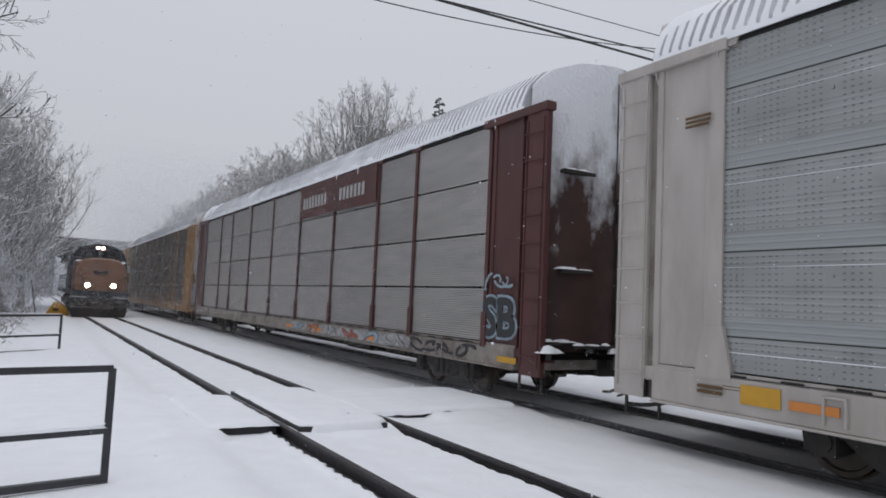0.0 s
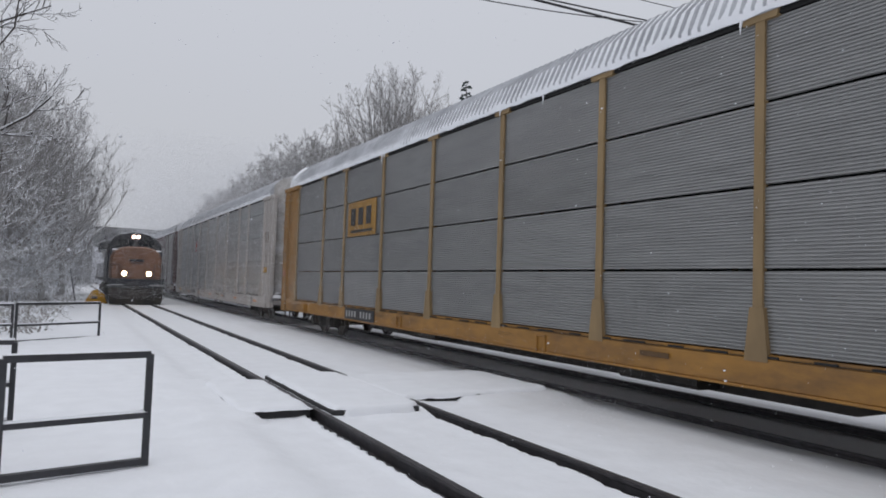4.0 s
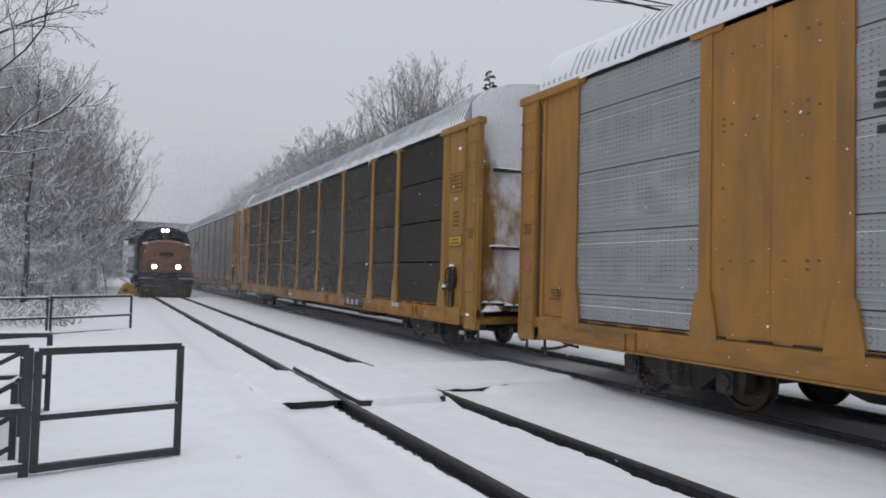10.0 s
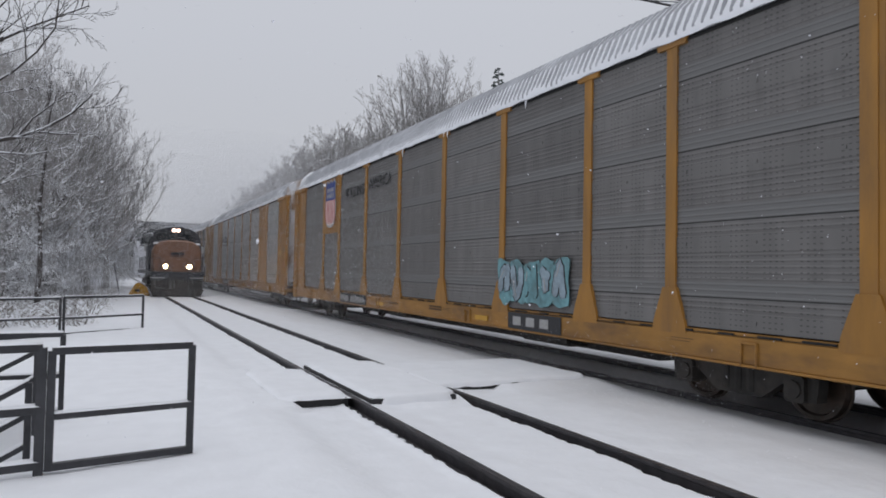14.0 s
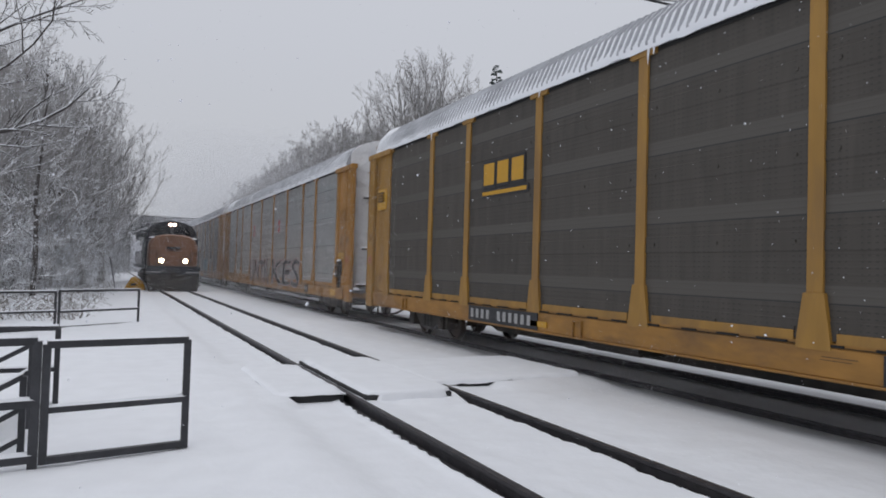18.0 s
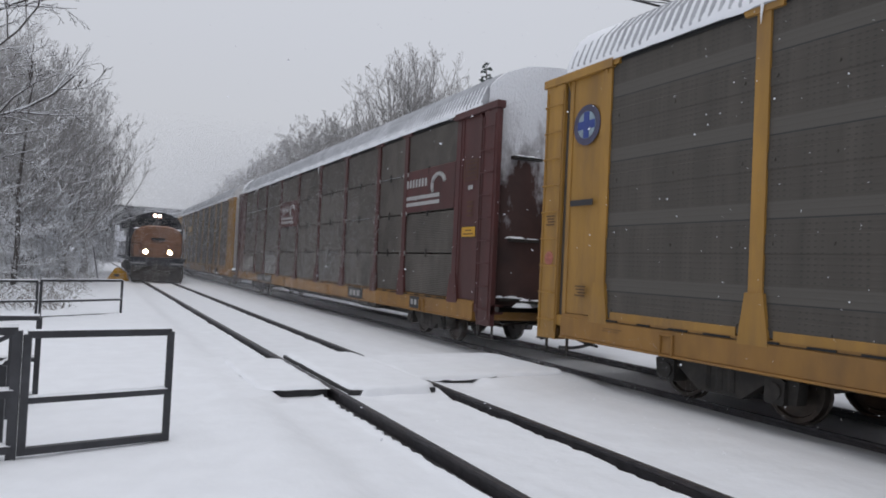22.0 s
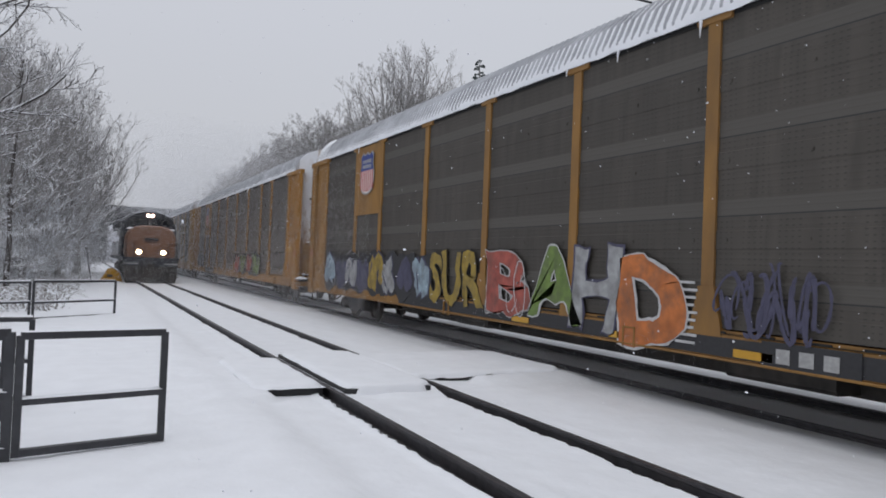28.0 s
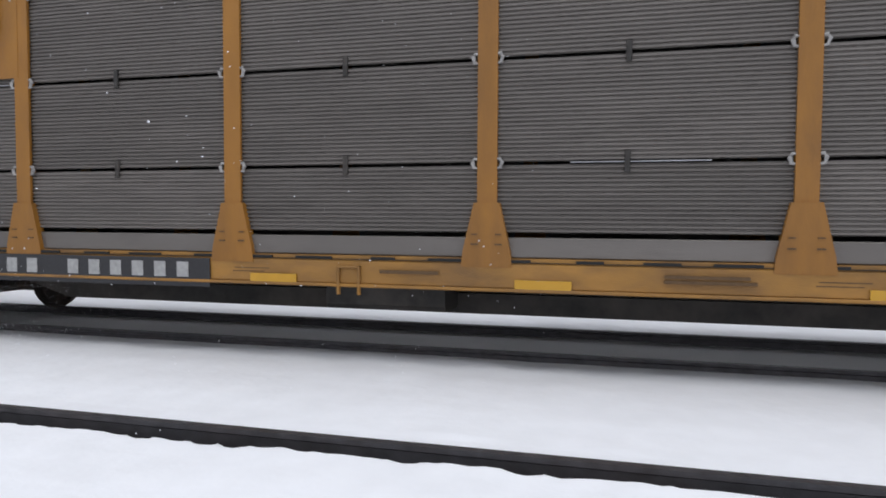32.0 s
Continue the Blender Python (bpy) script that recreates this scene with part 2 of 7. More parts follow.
    "tarp": mat("yellow_hydrant_paint", (0.50, 0.26, 0.02), 0.6, 0, 0.15, 6, dirt=(0.15, 0.09, 0.03), amount=0.5, snow=0.15),
    "flake": mat("falling_flake", (0.85, 0.86, 0.90), 0.9, 0, 0, 1, bump=0),
    "wire": mat("wire_sheath", (0.02, 0.02, 0.022), 0.6, 0, 0.1, 8),
    "teal": mat("teal_spray", (0.14, 0.30, 0.33), 0.6, 0, 0.28, 5, dirt=(0.075, 0.066, 0.056), amount=0.62, dirt_scale=3.2),
    "sky_spray": mat("pale_blue_spray", (0.255, 0.335, 0.39), 0.6, 0, 0.28, 5, dirt=(0.075, 0.066, 0.056), amount=0.62, dirt_scale=3.2),
    "silver_spray": mat("silver_spray", (0.33, 0.335, 0.34), 0.5, 0.2, 0.28, 5, dirt=(0.10, 0.095, 0.088), amount=0.62, dirt_scale=3.2),
    "green_spray": mat("green_spray", (0.13, 0.20, 0.045), 0.6, 0, 0.28, 5, dirt=(0.075, 0.066, 0.056), amount=0.62, dirt_scale=3.2),
    "orange_spray": mat("orange_spray", (0.46, 0.14, 0.035), 0.6, 0, 0.28, 5, dirt=(0.075, 0.066, 0.056), amount=0.62, dirt_scale=3.2),
    "red_spray": mat("red_spray", (0.33, 0.075, 0.055), 0.6, 0, 0.28, 5, dirt=(0.075, 0.066, 0.056), amount=0.62, dirt_scale=3.2),
    "gold_spray": mat("gold_spray", (0.29, 0.20, 0.03), 0.6, 0, 0.28, 5, dirt=(0.075, 0.066, 0.056), amount=0.62, dirt_scale=3.2),
    "violet_spray": mat("violet_spray", (0.060, 0.058, 0.10), 0.6, 0, 0.2, 5),
}


def perforated(name, base, plain, rough=0.38, metal=0.5, stretch=(1, 0.22, 8), var=0.3, frost=0.0):
    """A sheet with upright columns of small dark holes."""
    # highlights of the ridges are painted as white on facets turned upwards
    m = mat(name, base, rough, metal, var, 2.2, dirt=tuple(c * 0.62 for c in base), amount=0.6, stretch=stretch, snow=frost, snow_scale=0.6, tone=0.15)
    n, l = m.node_tree.nodes, m.node_tree.links
    b = n["Principled BSDF"]
    src = b.inputs["Base Color"].links[0].from_socket
    co, sp = n.new("ShaderNodeTexCoord"), n.new("ShaderNodeSeparateXYZ")
    l.new(co.outputs["Object"], sp.inputs[0])

    def chain(sock, *steps):
        for op, v in steps:
            k = n.new("ShaderNodeMath")
            k.operation, k.inputs[1].default_value = op, v
            l.new(sock, k.inputs[0])
            sock = k.outputs[0]
        return sock

    col = chain(sp.outputs["Y"], ("ADD", 20.03), ("MODULO", 0.085), ("LESS_THAN", 0.034))
    dot = chain(sp.outputs["Z"], ("ADD", 20.0), ("MODULO", 0.068), ("LESS_THAN", 0.017))
    band = chain(sp.outputs["Z"], ("ADD", 20.0), ("MODULO", 1.02), ("GREATER_THAN", 0.22))
    a1, a2, mx = n.new("ShaderNodeMath"), n.new("ShaderNodeMath"), n.new("ShaderNodeMix")
    a1.operation = a2.operation = "MULTIPLY"
    l.new(col, a1.inputs[0]), l.new(dot, a1.inputs[1])
    cluster = chain(sp.outputs["Y"], ("ADD", 20.1), ("MODULO", 0.50), ("GREATER_THAN", 0.16))
    a3 = n.new("ShaderNodeMath")
    a3.operation = "MULTIPLY"
    l.new(a1.outputs[0], a3.inputs[0]), l.new(cluster, a3.inputs[1])
    l.new(a3.outputs[0], a2.inputs[0]), l.new(band, a2.inputs[1])
    mx.data_type = "RGBA"
    fac = chain(a2.outputs[0], ("MULTIPLY", 0.5))
    l.new(fac, mx.inputs[0])
    tone, seam = n.new("ShaderNodeMix"), n.new("ShaderNodeMix")
    tone.data_type = seam.data_type = "RGBA"
    l.new(band, tone.inputs[0])
    tone.inputs["A"].default_value = (*plain, 1)
    l.new(src, tone.inputs["B"])
    edge = chain(sp.outputs["Z"], ("ADD", 20.0), ("MODULO", 1.02), ("SUBTRACT", 0.012), ("ABSOLUTE", 0.0), ("LESS_THAN", 0.009))
    l.new(edge, seam.inputs[0])
    l.new(tone.outputs["Result"], seam.inputs["A"])
    seam.inputs["B"].default_value = (0.03, 0.03, 0.03, 1)
    l.new(seam.outputs["Result"], mx.inputs["A"])
    mx.inputs["B"].default_value = (0.02, 0.02, 0.02, 1)
    l.new(mx.outputs["Result"], b.inputs["Base Color"])
    return m


def crusted(name, paint, crust, thin, thick, scale=1.6, streak=(1, 1, 0.7), wear=None):
    """Paint under blown snow, thinner at the foot (z 1) than at the head (z 6)."""
    m = mat(name, paint, 0.62, 0, 0.14, 3, dirt=wear or tuple(c * 0.45 for c in paint), amount=0.6, dirt_scale=1.8, bump=0)
    n, l = m.node_tree.nodes, m.node_tree.links
    b = n["Principled BSDF"]
    src = b.inputs["Base Color"].links[0].from_socket
    co, mp, sp, info = n.new("ShaderNodeTexCoord"), n.new("ShaderNodeMapping"), n.new("ShaderNodeSeparateXYZ"), n.new("ShaderNodeObjectInfo")
    off, big, fine, ad, up, rg, mx, bp = (n.new("ShaderNodeVectorMath"), n.new("ShaderNodeTexNoise"), n.new("ShaderNodeTexNoise"), n.new("ShaderNodeMath"),
                                          n.new("ShaderNodeMapRange"), n.new("ShaderNodeMapRange"), n.new("ShaderNodeMix"), n.new("ShaderNodeBump"))
    mp.inputs["Scale"].default_value = streak
    l.new(co.outputs["Object"], mp.inputs[0])
    l.new(mp.outputs[0], off.inputs[0])
    l.new(info.outputs["Random"], off.inputs[1])
    l.new(co.outputs["Object"], sp.inputs[0])
    big.inputs["Scale"].default_value, big.inputs["Detail"].default_value, big.inputs["Roughness"].default_value = scale, 8, 0.62
    fine.inputs["Scale"].default_value, fine.inputs["Detail"].default_value = 26, 6
    l.new(off.outputs[0], big.inputs["Vector"])
    l.new(off.outputs[0], fine.inputs["Vector"])
    up.inputs["From Min"].default_value, up.inputs["From Max"].default_value = 1.0, 6.0
    up.inputs["To Min"].default_value, up.inputs["To Max"].default_value = thin, thick
    l.new(sp.outputs["Z"], up.inputs["Value"])
    l.new(big.outputs[0], ad.inputs[0])
    l.new(up.outputs[0], ad.inputs[1])
    ad.operation = "ADD"
    rg.inputs["From Min"].default_value, rg.inputs["From Max"].default_value = 0.95, 1.09
    l.new(ad.outputs[0], rg.inputs["Value"])
    mx.data_type = "RGBA"
    l.new(rg.outputs[0], mx.inputs[0])
    l.new(src, mx.inputs["A"])
    mx.inputs["B"].default_value = (*crust, 1)
    l.new(mx.outputs["Result"], b.inputs["Base Color"])
    hg = n.new("ShaderNodeMath")
    hg.operation = "MULTIPLY"
    l.new(fine.outputs[0], hg.inputs[0])
    l.new(rg.outputs[0], hg.inputs[1])
    bp.inputs["Strength"].default_value, bp.inputs["Distance"].default_value = 0.8, 0.05
    l.new(hg.outputs[0], bp.inputs["Height"])
    l.new(bp.outputs[0], b.inputs["Normal"])
    return m


SNOWY = (0.74, 0.755, 0.79)
M["icy"] = crusted("snow_plastered_door", (0.30, 0.17, 0.07), SNOWY, 0.70, 0.48, 1.1)
M["icy_lumpy"] = crusted("lumpy_snow_plastered_door", (0.27, 0.17, 0.09), (0.66, 0.66, 0.67), 0.70, 0.66, 2.8)
M["icy_yellow"] = crusted("snow_streaked_yellow_door", (0.30, 0.155, 0.03), SNOWY, 0.42, 0.66, 1.0, (1, 1, 0.45))
M["icy_maroon"] = crusted("snow_streaked_maroon_door", (0.055, 0.024, 0.02), SNOWY, 0.30, 0.66, 0.8, (1, 1, 0.5))
M["icy_white"] = crusted("snow_plastered_white_door", (0.44, 0.42, 0.40), (0.66, 0.665, 0.68), 0.44, 0.56, 1.3)


fm_nodes, fm_links = M["flake"].node_tree.nodes, M["flake"].node_tree.links
fm_tr, fm_mix = fm_nodes.new("ShaderNodeBsdfTranslucent"), fm_nodes.new("ShaderNodeMixShader")
fm_tr.inputs["Color"].default_value = (0.88, 0.89, 0.93, 1)
fm_links.new(fm_nodes["Principled BSDF"].outputs[0], fm_mix.inputs[1])
fm_links.new(fm_tr.outputs[0], fm_mix.inputs[2])
fm_links.new(fm_mix.outputs[0], fm_nodes["Material Output"].inputs["Surface"])
M["galv_h"] = perforated("perforated_galvanised_sheet", (0.312, 0.322, 0.322), (0.300, 0.322, 0.324), var=0.2, stretch=(1, 0.7, 1.2), frost=0.20)
M["steel_h"] = perforated("perforated_grey_sheet", (0.165, 0.16, 0.156), (0.17, 0.17, 0.168), 0.5, 0.3, (1, 2.0, 0.6), 0.18)
M["dull_h"] = perforated("perforated_dirty_sheet", (0.068, 0.060, 0.051), (0.086, 0.079, 0.069), 0.62, 0.1, (1, 3.0, 0.4), 0.2)


# ---- mesh tools ----
class Geo:
    """Collects corners and faces of one mesh."""

    def __init__(self):
        self.v, self.f = [], []

    def add(self, vs, fs):
        k = len(self.v)
        self.v += [tuple(p) for p in vs]
        self.f += [tuple(i + k for i in f) for f in fs]
        return self

    def box(self, x0, x1, y0, y1, z0, z1):
        vs = [(x, y, z) for z in (z0, z1) for y in (y0, y1) for x in (x0, x1)]
        return self.add(vs, [(0, 2, 3, 1), (4, 5, 7, 6), (0, 1, 5, 4), (2, 6, 7, 3), (0, 4, 6, 2), (1, 3, 7, 5)])

    def beam(self, x0, x1, y0, y1, z0, z1, c=0.01, axis="y"):
        """A box whose long edges are chamfered."""
        r = {"x": (y0, y1, z0, z1, x0, x1), "y": (x0, x1, z0, z1, y0, y1), "z": (x0, x1, y0, y1, z0, z1)}[axis]
        a0, a1, b0, b1, l0, l1 = r
        ring = [(a0 + c, b0), (a1 - c, b0), (a1, b0 + c), (a1, b1 - c), (a1 - c, b1), (a0 + c, b1), (a0, b1 - c), (a0, b0 + c)]
        return self.prism(ring, axis, l0, l1)

    def prism(self, ring, axis, l0, l1):
        def at(a, b, l):
            return {"x": (l, a, b), "y": (a, l, b), "z": (a, b, l)}[axis]
        k = len(ring)
        vs = [at(a, b, l0) for a, b in ring] + [at(a, b, l1) for a, b in ring]
        fs = [(i, (i + 1) % k, k + (i + 1) % k, k + i) for i in range(k)]
        return self.add(vs, fs + [tuple(range(k))[::-1], tuple(range(k, 2 * k))])

    def tube(self, pts, radii, sides=6, cap=True):
        """A tapered tube through points."""
        vs, fs = [], []
        up = Vector((0, 0, 1))
        for i, p in enumerate(pts):
            d = (Vector(pts[min(i + 1, len(pts) - 1)]) - Vector(pts[max(i - 1, 0)])).normalized()
            s = d.cross(up if abs(d.z) < 0.95 else Vector((1, 0, 0))).normalized()
            u = s.cross(d)
            for j in range(sides):
                a = 2 * math.pi * j / sides
                vs.append(Vector(p) + radii[i] * (math.cos(a) * s + math.sin(a) * u))
        for i in range(len(pts) - 1):
            for j in range(sides):
                k = (j + 1) % sides
                fs.append((i * sides + j, i * sides + k, (i + 1) * sides + k, (i + 1) * sides + j))
        if cap:
            e = (len(pts) - 1) * sides
            fs += [tuple(range(sides))[::-1], tuple(range(e, e + sides))]
        return self.add(vs, fs)

    def disc(self, c, r, axis="x", depth=0.02, sides=20):
        x, y, z = c
        ring = [(r * math.cos(2 * math.pi * i / sides), r * math.sin(2 * math.pi * i / sides)) for i in range(sides)]
        if axis == "x":
            return self.prism([(y + a, z + b) for a, b in ring], "x", x - depth / 2, x + depth / 2)
        return self.prism([(x + a, z + b) for a, b in ring], "y", y - depth / 2, y + depth / 2)

    def mesh(self, name, material, smooth=False):
        me = bpy.data.meshes.new(name)
        me.from_pydata(self.v, [], self.f)
        bm = bmesh.new()
        bm.from_mesh(me)
        bmesh.ops.recalc_face_normals(bm, faces=bm.faces)
        bm.to_mesh(me)
        bm.free()
        me.materials.append(material)
        if smooth:
            me.polygons.foreach_set("use_smooth", [True] * len(me.polygons))
        return me


def part(name, geo, material, parent, label="", m=None, smooth=False):
    """One mesh object under a thing or a part."""
    me = geo if isinstance(geo, bpy.types.Mesh) else geo.mesh(name, material, smooth)
    ob = new(name, me)
    ob.parent = parent
    if m is not None:
        ob.matrix_basis = m
    if label:
        tagged(ob, label)
    return ob


def thing(name, label, category, m=None, group="", kind=""):
    ob = new(name)
    if m is not None:
        ob.matrix_basis = m
    return tagged(ob, label, category, group, kind)


def solid(name, geo, material, label, category, group="", kind="", smooth=False):
    return tagged(new(name, geo.mesh(name, material, smooth)), label, category, group, kind)


def letters(text, size, thick=0.0, fat=0.0, spacing=1.0):
    """A flat mesh of words in the built-in font, in the yz plane, read from -x, centred."""
    cu = bpy.data.curves.new("words", "FONT")
    cu.body, cu.size, cu.align_x, cu.align_y, cu.extrude, cu.offset = text, size, "CENTER", "CENTER", thick, fat
    cu.space_character, cu.resolution_u = spacing, 3
    ob = bpy.data.objects.new("words", cu)
    scene.collection.objects.link(ob)
    dg = bpy.context.evaluated_depsgraph_get()
    me = bpy.data.meshes.new_from_object(ob.evaluated_get(dg))
    bpy.data.objects.remove(ob)
    # local x of the words runs towards -y, local y upwards
    me.transform(Matrix(((0, 0, -1, 0), (-1, 0, 0, 0), (0, 1, 0, 0), (0, 0, 0, 1))))
    return me


# ---- ground ----
NEAR, FAR_T = 3.80, 8.86          # centres of the two tracks
N1, N2, F1, F2 = 3.01, 4.58, 8.07, 9.65
CAR_Z = -0.06


def scallop(y, k):
    """The ragged line at which the snow stops short of a near rail."""
    return 0.010 * noise.noise((y * 1.1, k, 0)) + 0.016 * noise.noise((y * 4.0, k, 3)) - 0.10 * abs(noise.noise((y * 4.2, k, 6))) + 0.02 * noise.noise((y * 9.0, k, 1)) + 0.012


def snow_z(x, y):
    if 2.7 < x < 4.8 and -1 < y < 40:
        c1, c2 = scallop(y, 2.0) + 0.05 * (y > 12), scallop(y, 7.0) + 0.05 * (y > 12)
    else:
        c1 = c2 = 0.0
    pts = [(-2000, 0.3), (-12, 0.35), (-5, 0.02), (-1.5, 0.03), (1.55, 0.055), (1.85, 0.02), (2.12, -0.075), (2.75, -0.088), (N1 - 0.135 + c1, -0.068), (N1 - 0.112 + c1, -0.078), (N1 - 0.096 + c1, -0.17),
           (N1 + 0.072, -0.17), (N1 + 0.076, -0.012), (N1 + 0.2, -0.03), (3.5, -0.06), (4.2, -0.07), (N2 - 0.135 + c2, -0.060), (N2 - 0.112 + c2, -0.070), (N2 - 0.096 + c2, -0.17),
           (N2 + 0.072, -0.17), (N2 + 0.076, -0.012), (N2 + 0.2, -0.03), (5.1, -0.05), (6.6, -0.05), (7.6, -0.11), (8.05, -0.155),
           (8.2, -0.16), (9.6, -0.16), (9.75, -0.15), (10.6, -0.08), (13, -0.1), (22, 0.4), (60, 2.0), (2000, 3)]
    for (a, za), (b, zb) in zip(pts, pts[1:]):
        if x <= b:
            z = za + (zb - za) * (x - a) / (b - a)
            break
    n = noise.noise((x * 0.5, y * 0.5, 0.3)) * 0.030 + noise.noise((x * 2.1, y * 1.7, 4.0)) * 0.017 + noise.noise((x * 5.5, y * 5.5, 9.0)) * 0.005
    if 7.9 < x < 9.9:
        n *= 0.4
    for rx in (N1, N2):
        if rx - 0.12 < x < rx + 0.3:
            n *= 0.25
    # drift against the crossing panels
    if 3.15 < x < 4.5 and 8.2 < y < 9.0:
        z = max(z, 0.0 - 0.10 * max(0, 8.75 - y) / 0.55)
    if 5.45 < x < 7.5 and 8.6 < y < 9.6:
        z = max(z, 0.02 - 0.10 * max(0, 9.35 - y) / 0.7)
    if x < 2.3 and 8.6 < y < 12.2 and x > 1.9:
        z = max(z, 0.015)
    # the stairwell behind the gate
    if -5 < x < -0.55 and 6.75 < y < 8.6:
        z = -0.35 - 0.5 * min(3.0, -0.55 - x) if x < -0.62 else -0.1
    # a few old footprints on the platform
    for fx, fy in ((1.25, 7.3), (1.05, 7.9), (1.30, 8.6), (1.1, 9.3), (0.95, 5.9), (1.2, 6.5), (0.6, 4.9), (1.35, 10.2)):
        q = ((x - fx) / 0.10) ** 2 + ((y - fy) / 0.19) ** 2
        if q < 4:
            n -= 0.040 * math.exp(-q)
    return z + n


def steps_between(*runs):
    out = []
    for a, b, s in runs:
        out += list(np.arange(a, b, s))
    return out + [runs[-1][1]]


def ground_snow():
    """Fresh snow, greyed along the busy track by ballast dust and painted train shade."""
    m = mat("trackside_snow", (0.80, 0.815, 0.85), 0.75, 0, 0.03, 3, bump=0.45, bump_scale=9)
    n, l = m.node_tree.nodes, m.node_tree.links
    b = n["Principled BSDF"]
    src = b.inputs["Base Color"].links[0].from_socket
    co, sp, tx, ad, r1, mx = (n.new("ShaderNodeTexCoord"), n.new("ShaderNodeSeparateXYZ"), n.new("ShaderNodeTexNoise"), n.new("ShaderNodeMath"),
                              n.new("ShaderNodeValToRGB"), n.new("ShaderNodeMix"))
    mp = n.new("ShaderNodeMapping")
    mp.inputs["Scale"].default_value = (1.6, 0.35, 1)
    l.new(co.outputs["Object"], mp.inputs[0])
    l.new(mp.outputs[0], tx.inputs["Vector"])
    tx.inputs["Scale"].default_value, tx.inputs["Detail"].default_value = 1.5, 6
    l.new(co.outputs["Object"], sp.inputs[0])
    ad.operation = "MULTIPLY_ADD"
    l.new(tx.outputs[0], ad.inputs[0])
    ad.inputs[1].default_value = 1.4
    l.new(sp.outputs["X"], ad.inputs[2])
    sc = n.new("ShaderNodeMapRange")
    sc.inputs["From Min"].default_value, sc.inputs["From Max"].default_value = 5.5, 13.0
    l.new(ad.outputs[0], sc.inputs["Value"])
    e = r1.color_ramp.elements
    e[0].position, e[0].color = 0.09, (0, 0, 0, 1)
    e[1].position, e[1].color = 0.46, (0.75, 0.75, 0.75, 1)
    for p, v in ((0.36, 0.46), (0.66, 0.75), (0.78, 0.0)):
        k = e.new(p)
        k.color = (v, v, v, 1)
    l.new(sc.outputs[0], r1.inputs[0])
    mx.data_type = "RGBA"
    l.new(r1.outputs[0], mx.inputs[0])
    l.new(src, mx.inputs["A"])
    mx.inputs["B"].default_value = (0.51, 0.50, 0.495, 1)
    l.new(mx.outputs["Result"], b.inputs["Base Color"])
    return m


def build_ground():
    xs = steps_between((-600, -60, 90), (-60, -10, 5), (-10, -3, 0.5), (-3, 2.6, 0.14), (2.6, 2.75, 0.05), (2.75, 3.10, 0.012), (3.10, 4.31, 0.07), (4.31, 4.68, 0.012), (4.68, 5.0, 0.06), (5.0, 7.6, 0.14), (7.6, 10, 0.1),
                       (10, 16, 0.5), (16, 60, 5), (60, 600, 90))
    ys = steps_between((-600, -60, 90), (-60, -8, 4), (-8, 0.2, 0.4), (0.2, 15, 0.05), (15, 30, 0.2), (30, 60, 1.0), (60, 160, 8), (160, 900, 92))
    g = Geo()
    g.v = [(x, y, snow_z(x, y)) for y in ys for x in xs]
    k = len(xs)
    g.f = [(j * k + i, j * k + i + 1, (j + 1) * k + i + 1, (j + 1) * k + i) for j in range(len(ys) - 1) for i in range(k - 1)]
    me = bpy.data.meshes.new("ground")
    me.from_pydata(g.v, [], g.f)
    me.materials.append(ground_snow())
    me.polygons.foreach_set("use_smooth", [True] * len(me.polygons))
    tagged(new("ground", me), "fresh white snow over platform and track bed", "snow", kind="structure")


build_ground()


def rail(x, z, y0, y1, label):
    w = 0.072
    ring = [(x, z), (x + w, z), (x + w, z - 0.035), (x + 0.046, z - 0.05), (x + 0.046, z - 0.14), (x + 0.106, z - 0.16), (x + 0.106, z - 0.175),
            (x - 0.034, z - 0.175), (x - 0.034, z - 0.16), (x + 0.026, z - 0.14), (x + 0.026, z - 0.05), (x, z - 0.035)]
    g = Geo().prism(ring, "y", y0, y1)
    ob = solid("rail", g, M["rail"], label, "rail", "rails of the two tracks", "structure")
    return ob


for rx in (N1, N2):
    rail(rx, 0.0, -60, 320, "dark steel rail of the near track in snow")
for rx, rz in ((F1, -0.06), (F2, -0.03)):
    rail(rx, rz, -60, 320, "dark steel rail under the passing train")


# a dark box added in the gap beside each near rail stands for its shade
for rx in (N1, N2):
    solid("rail_foot", Geo().box(rx - 0.16, rx - 0.002, -2, 40, -0.22, -0.125), M["rail"], "dark strip standing for shade in the gap beside the near rail", "rail", "", "structure")


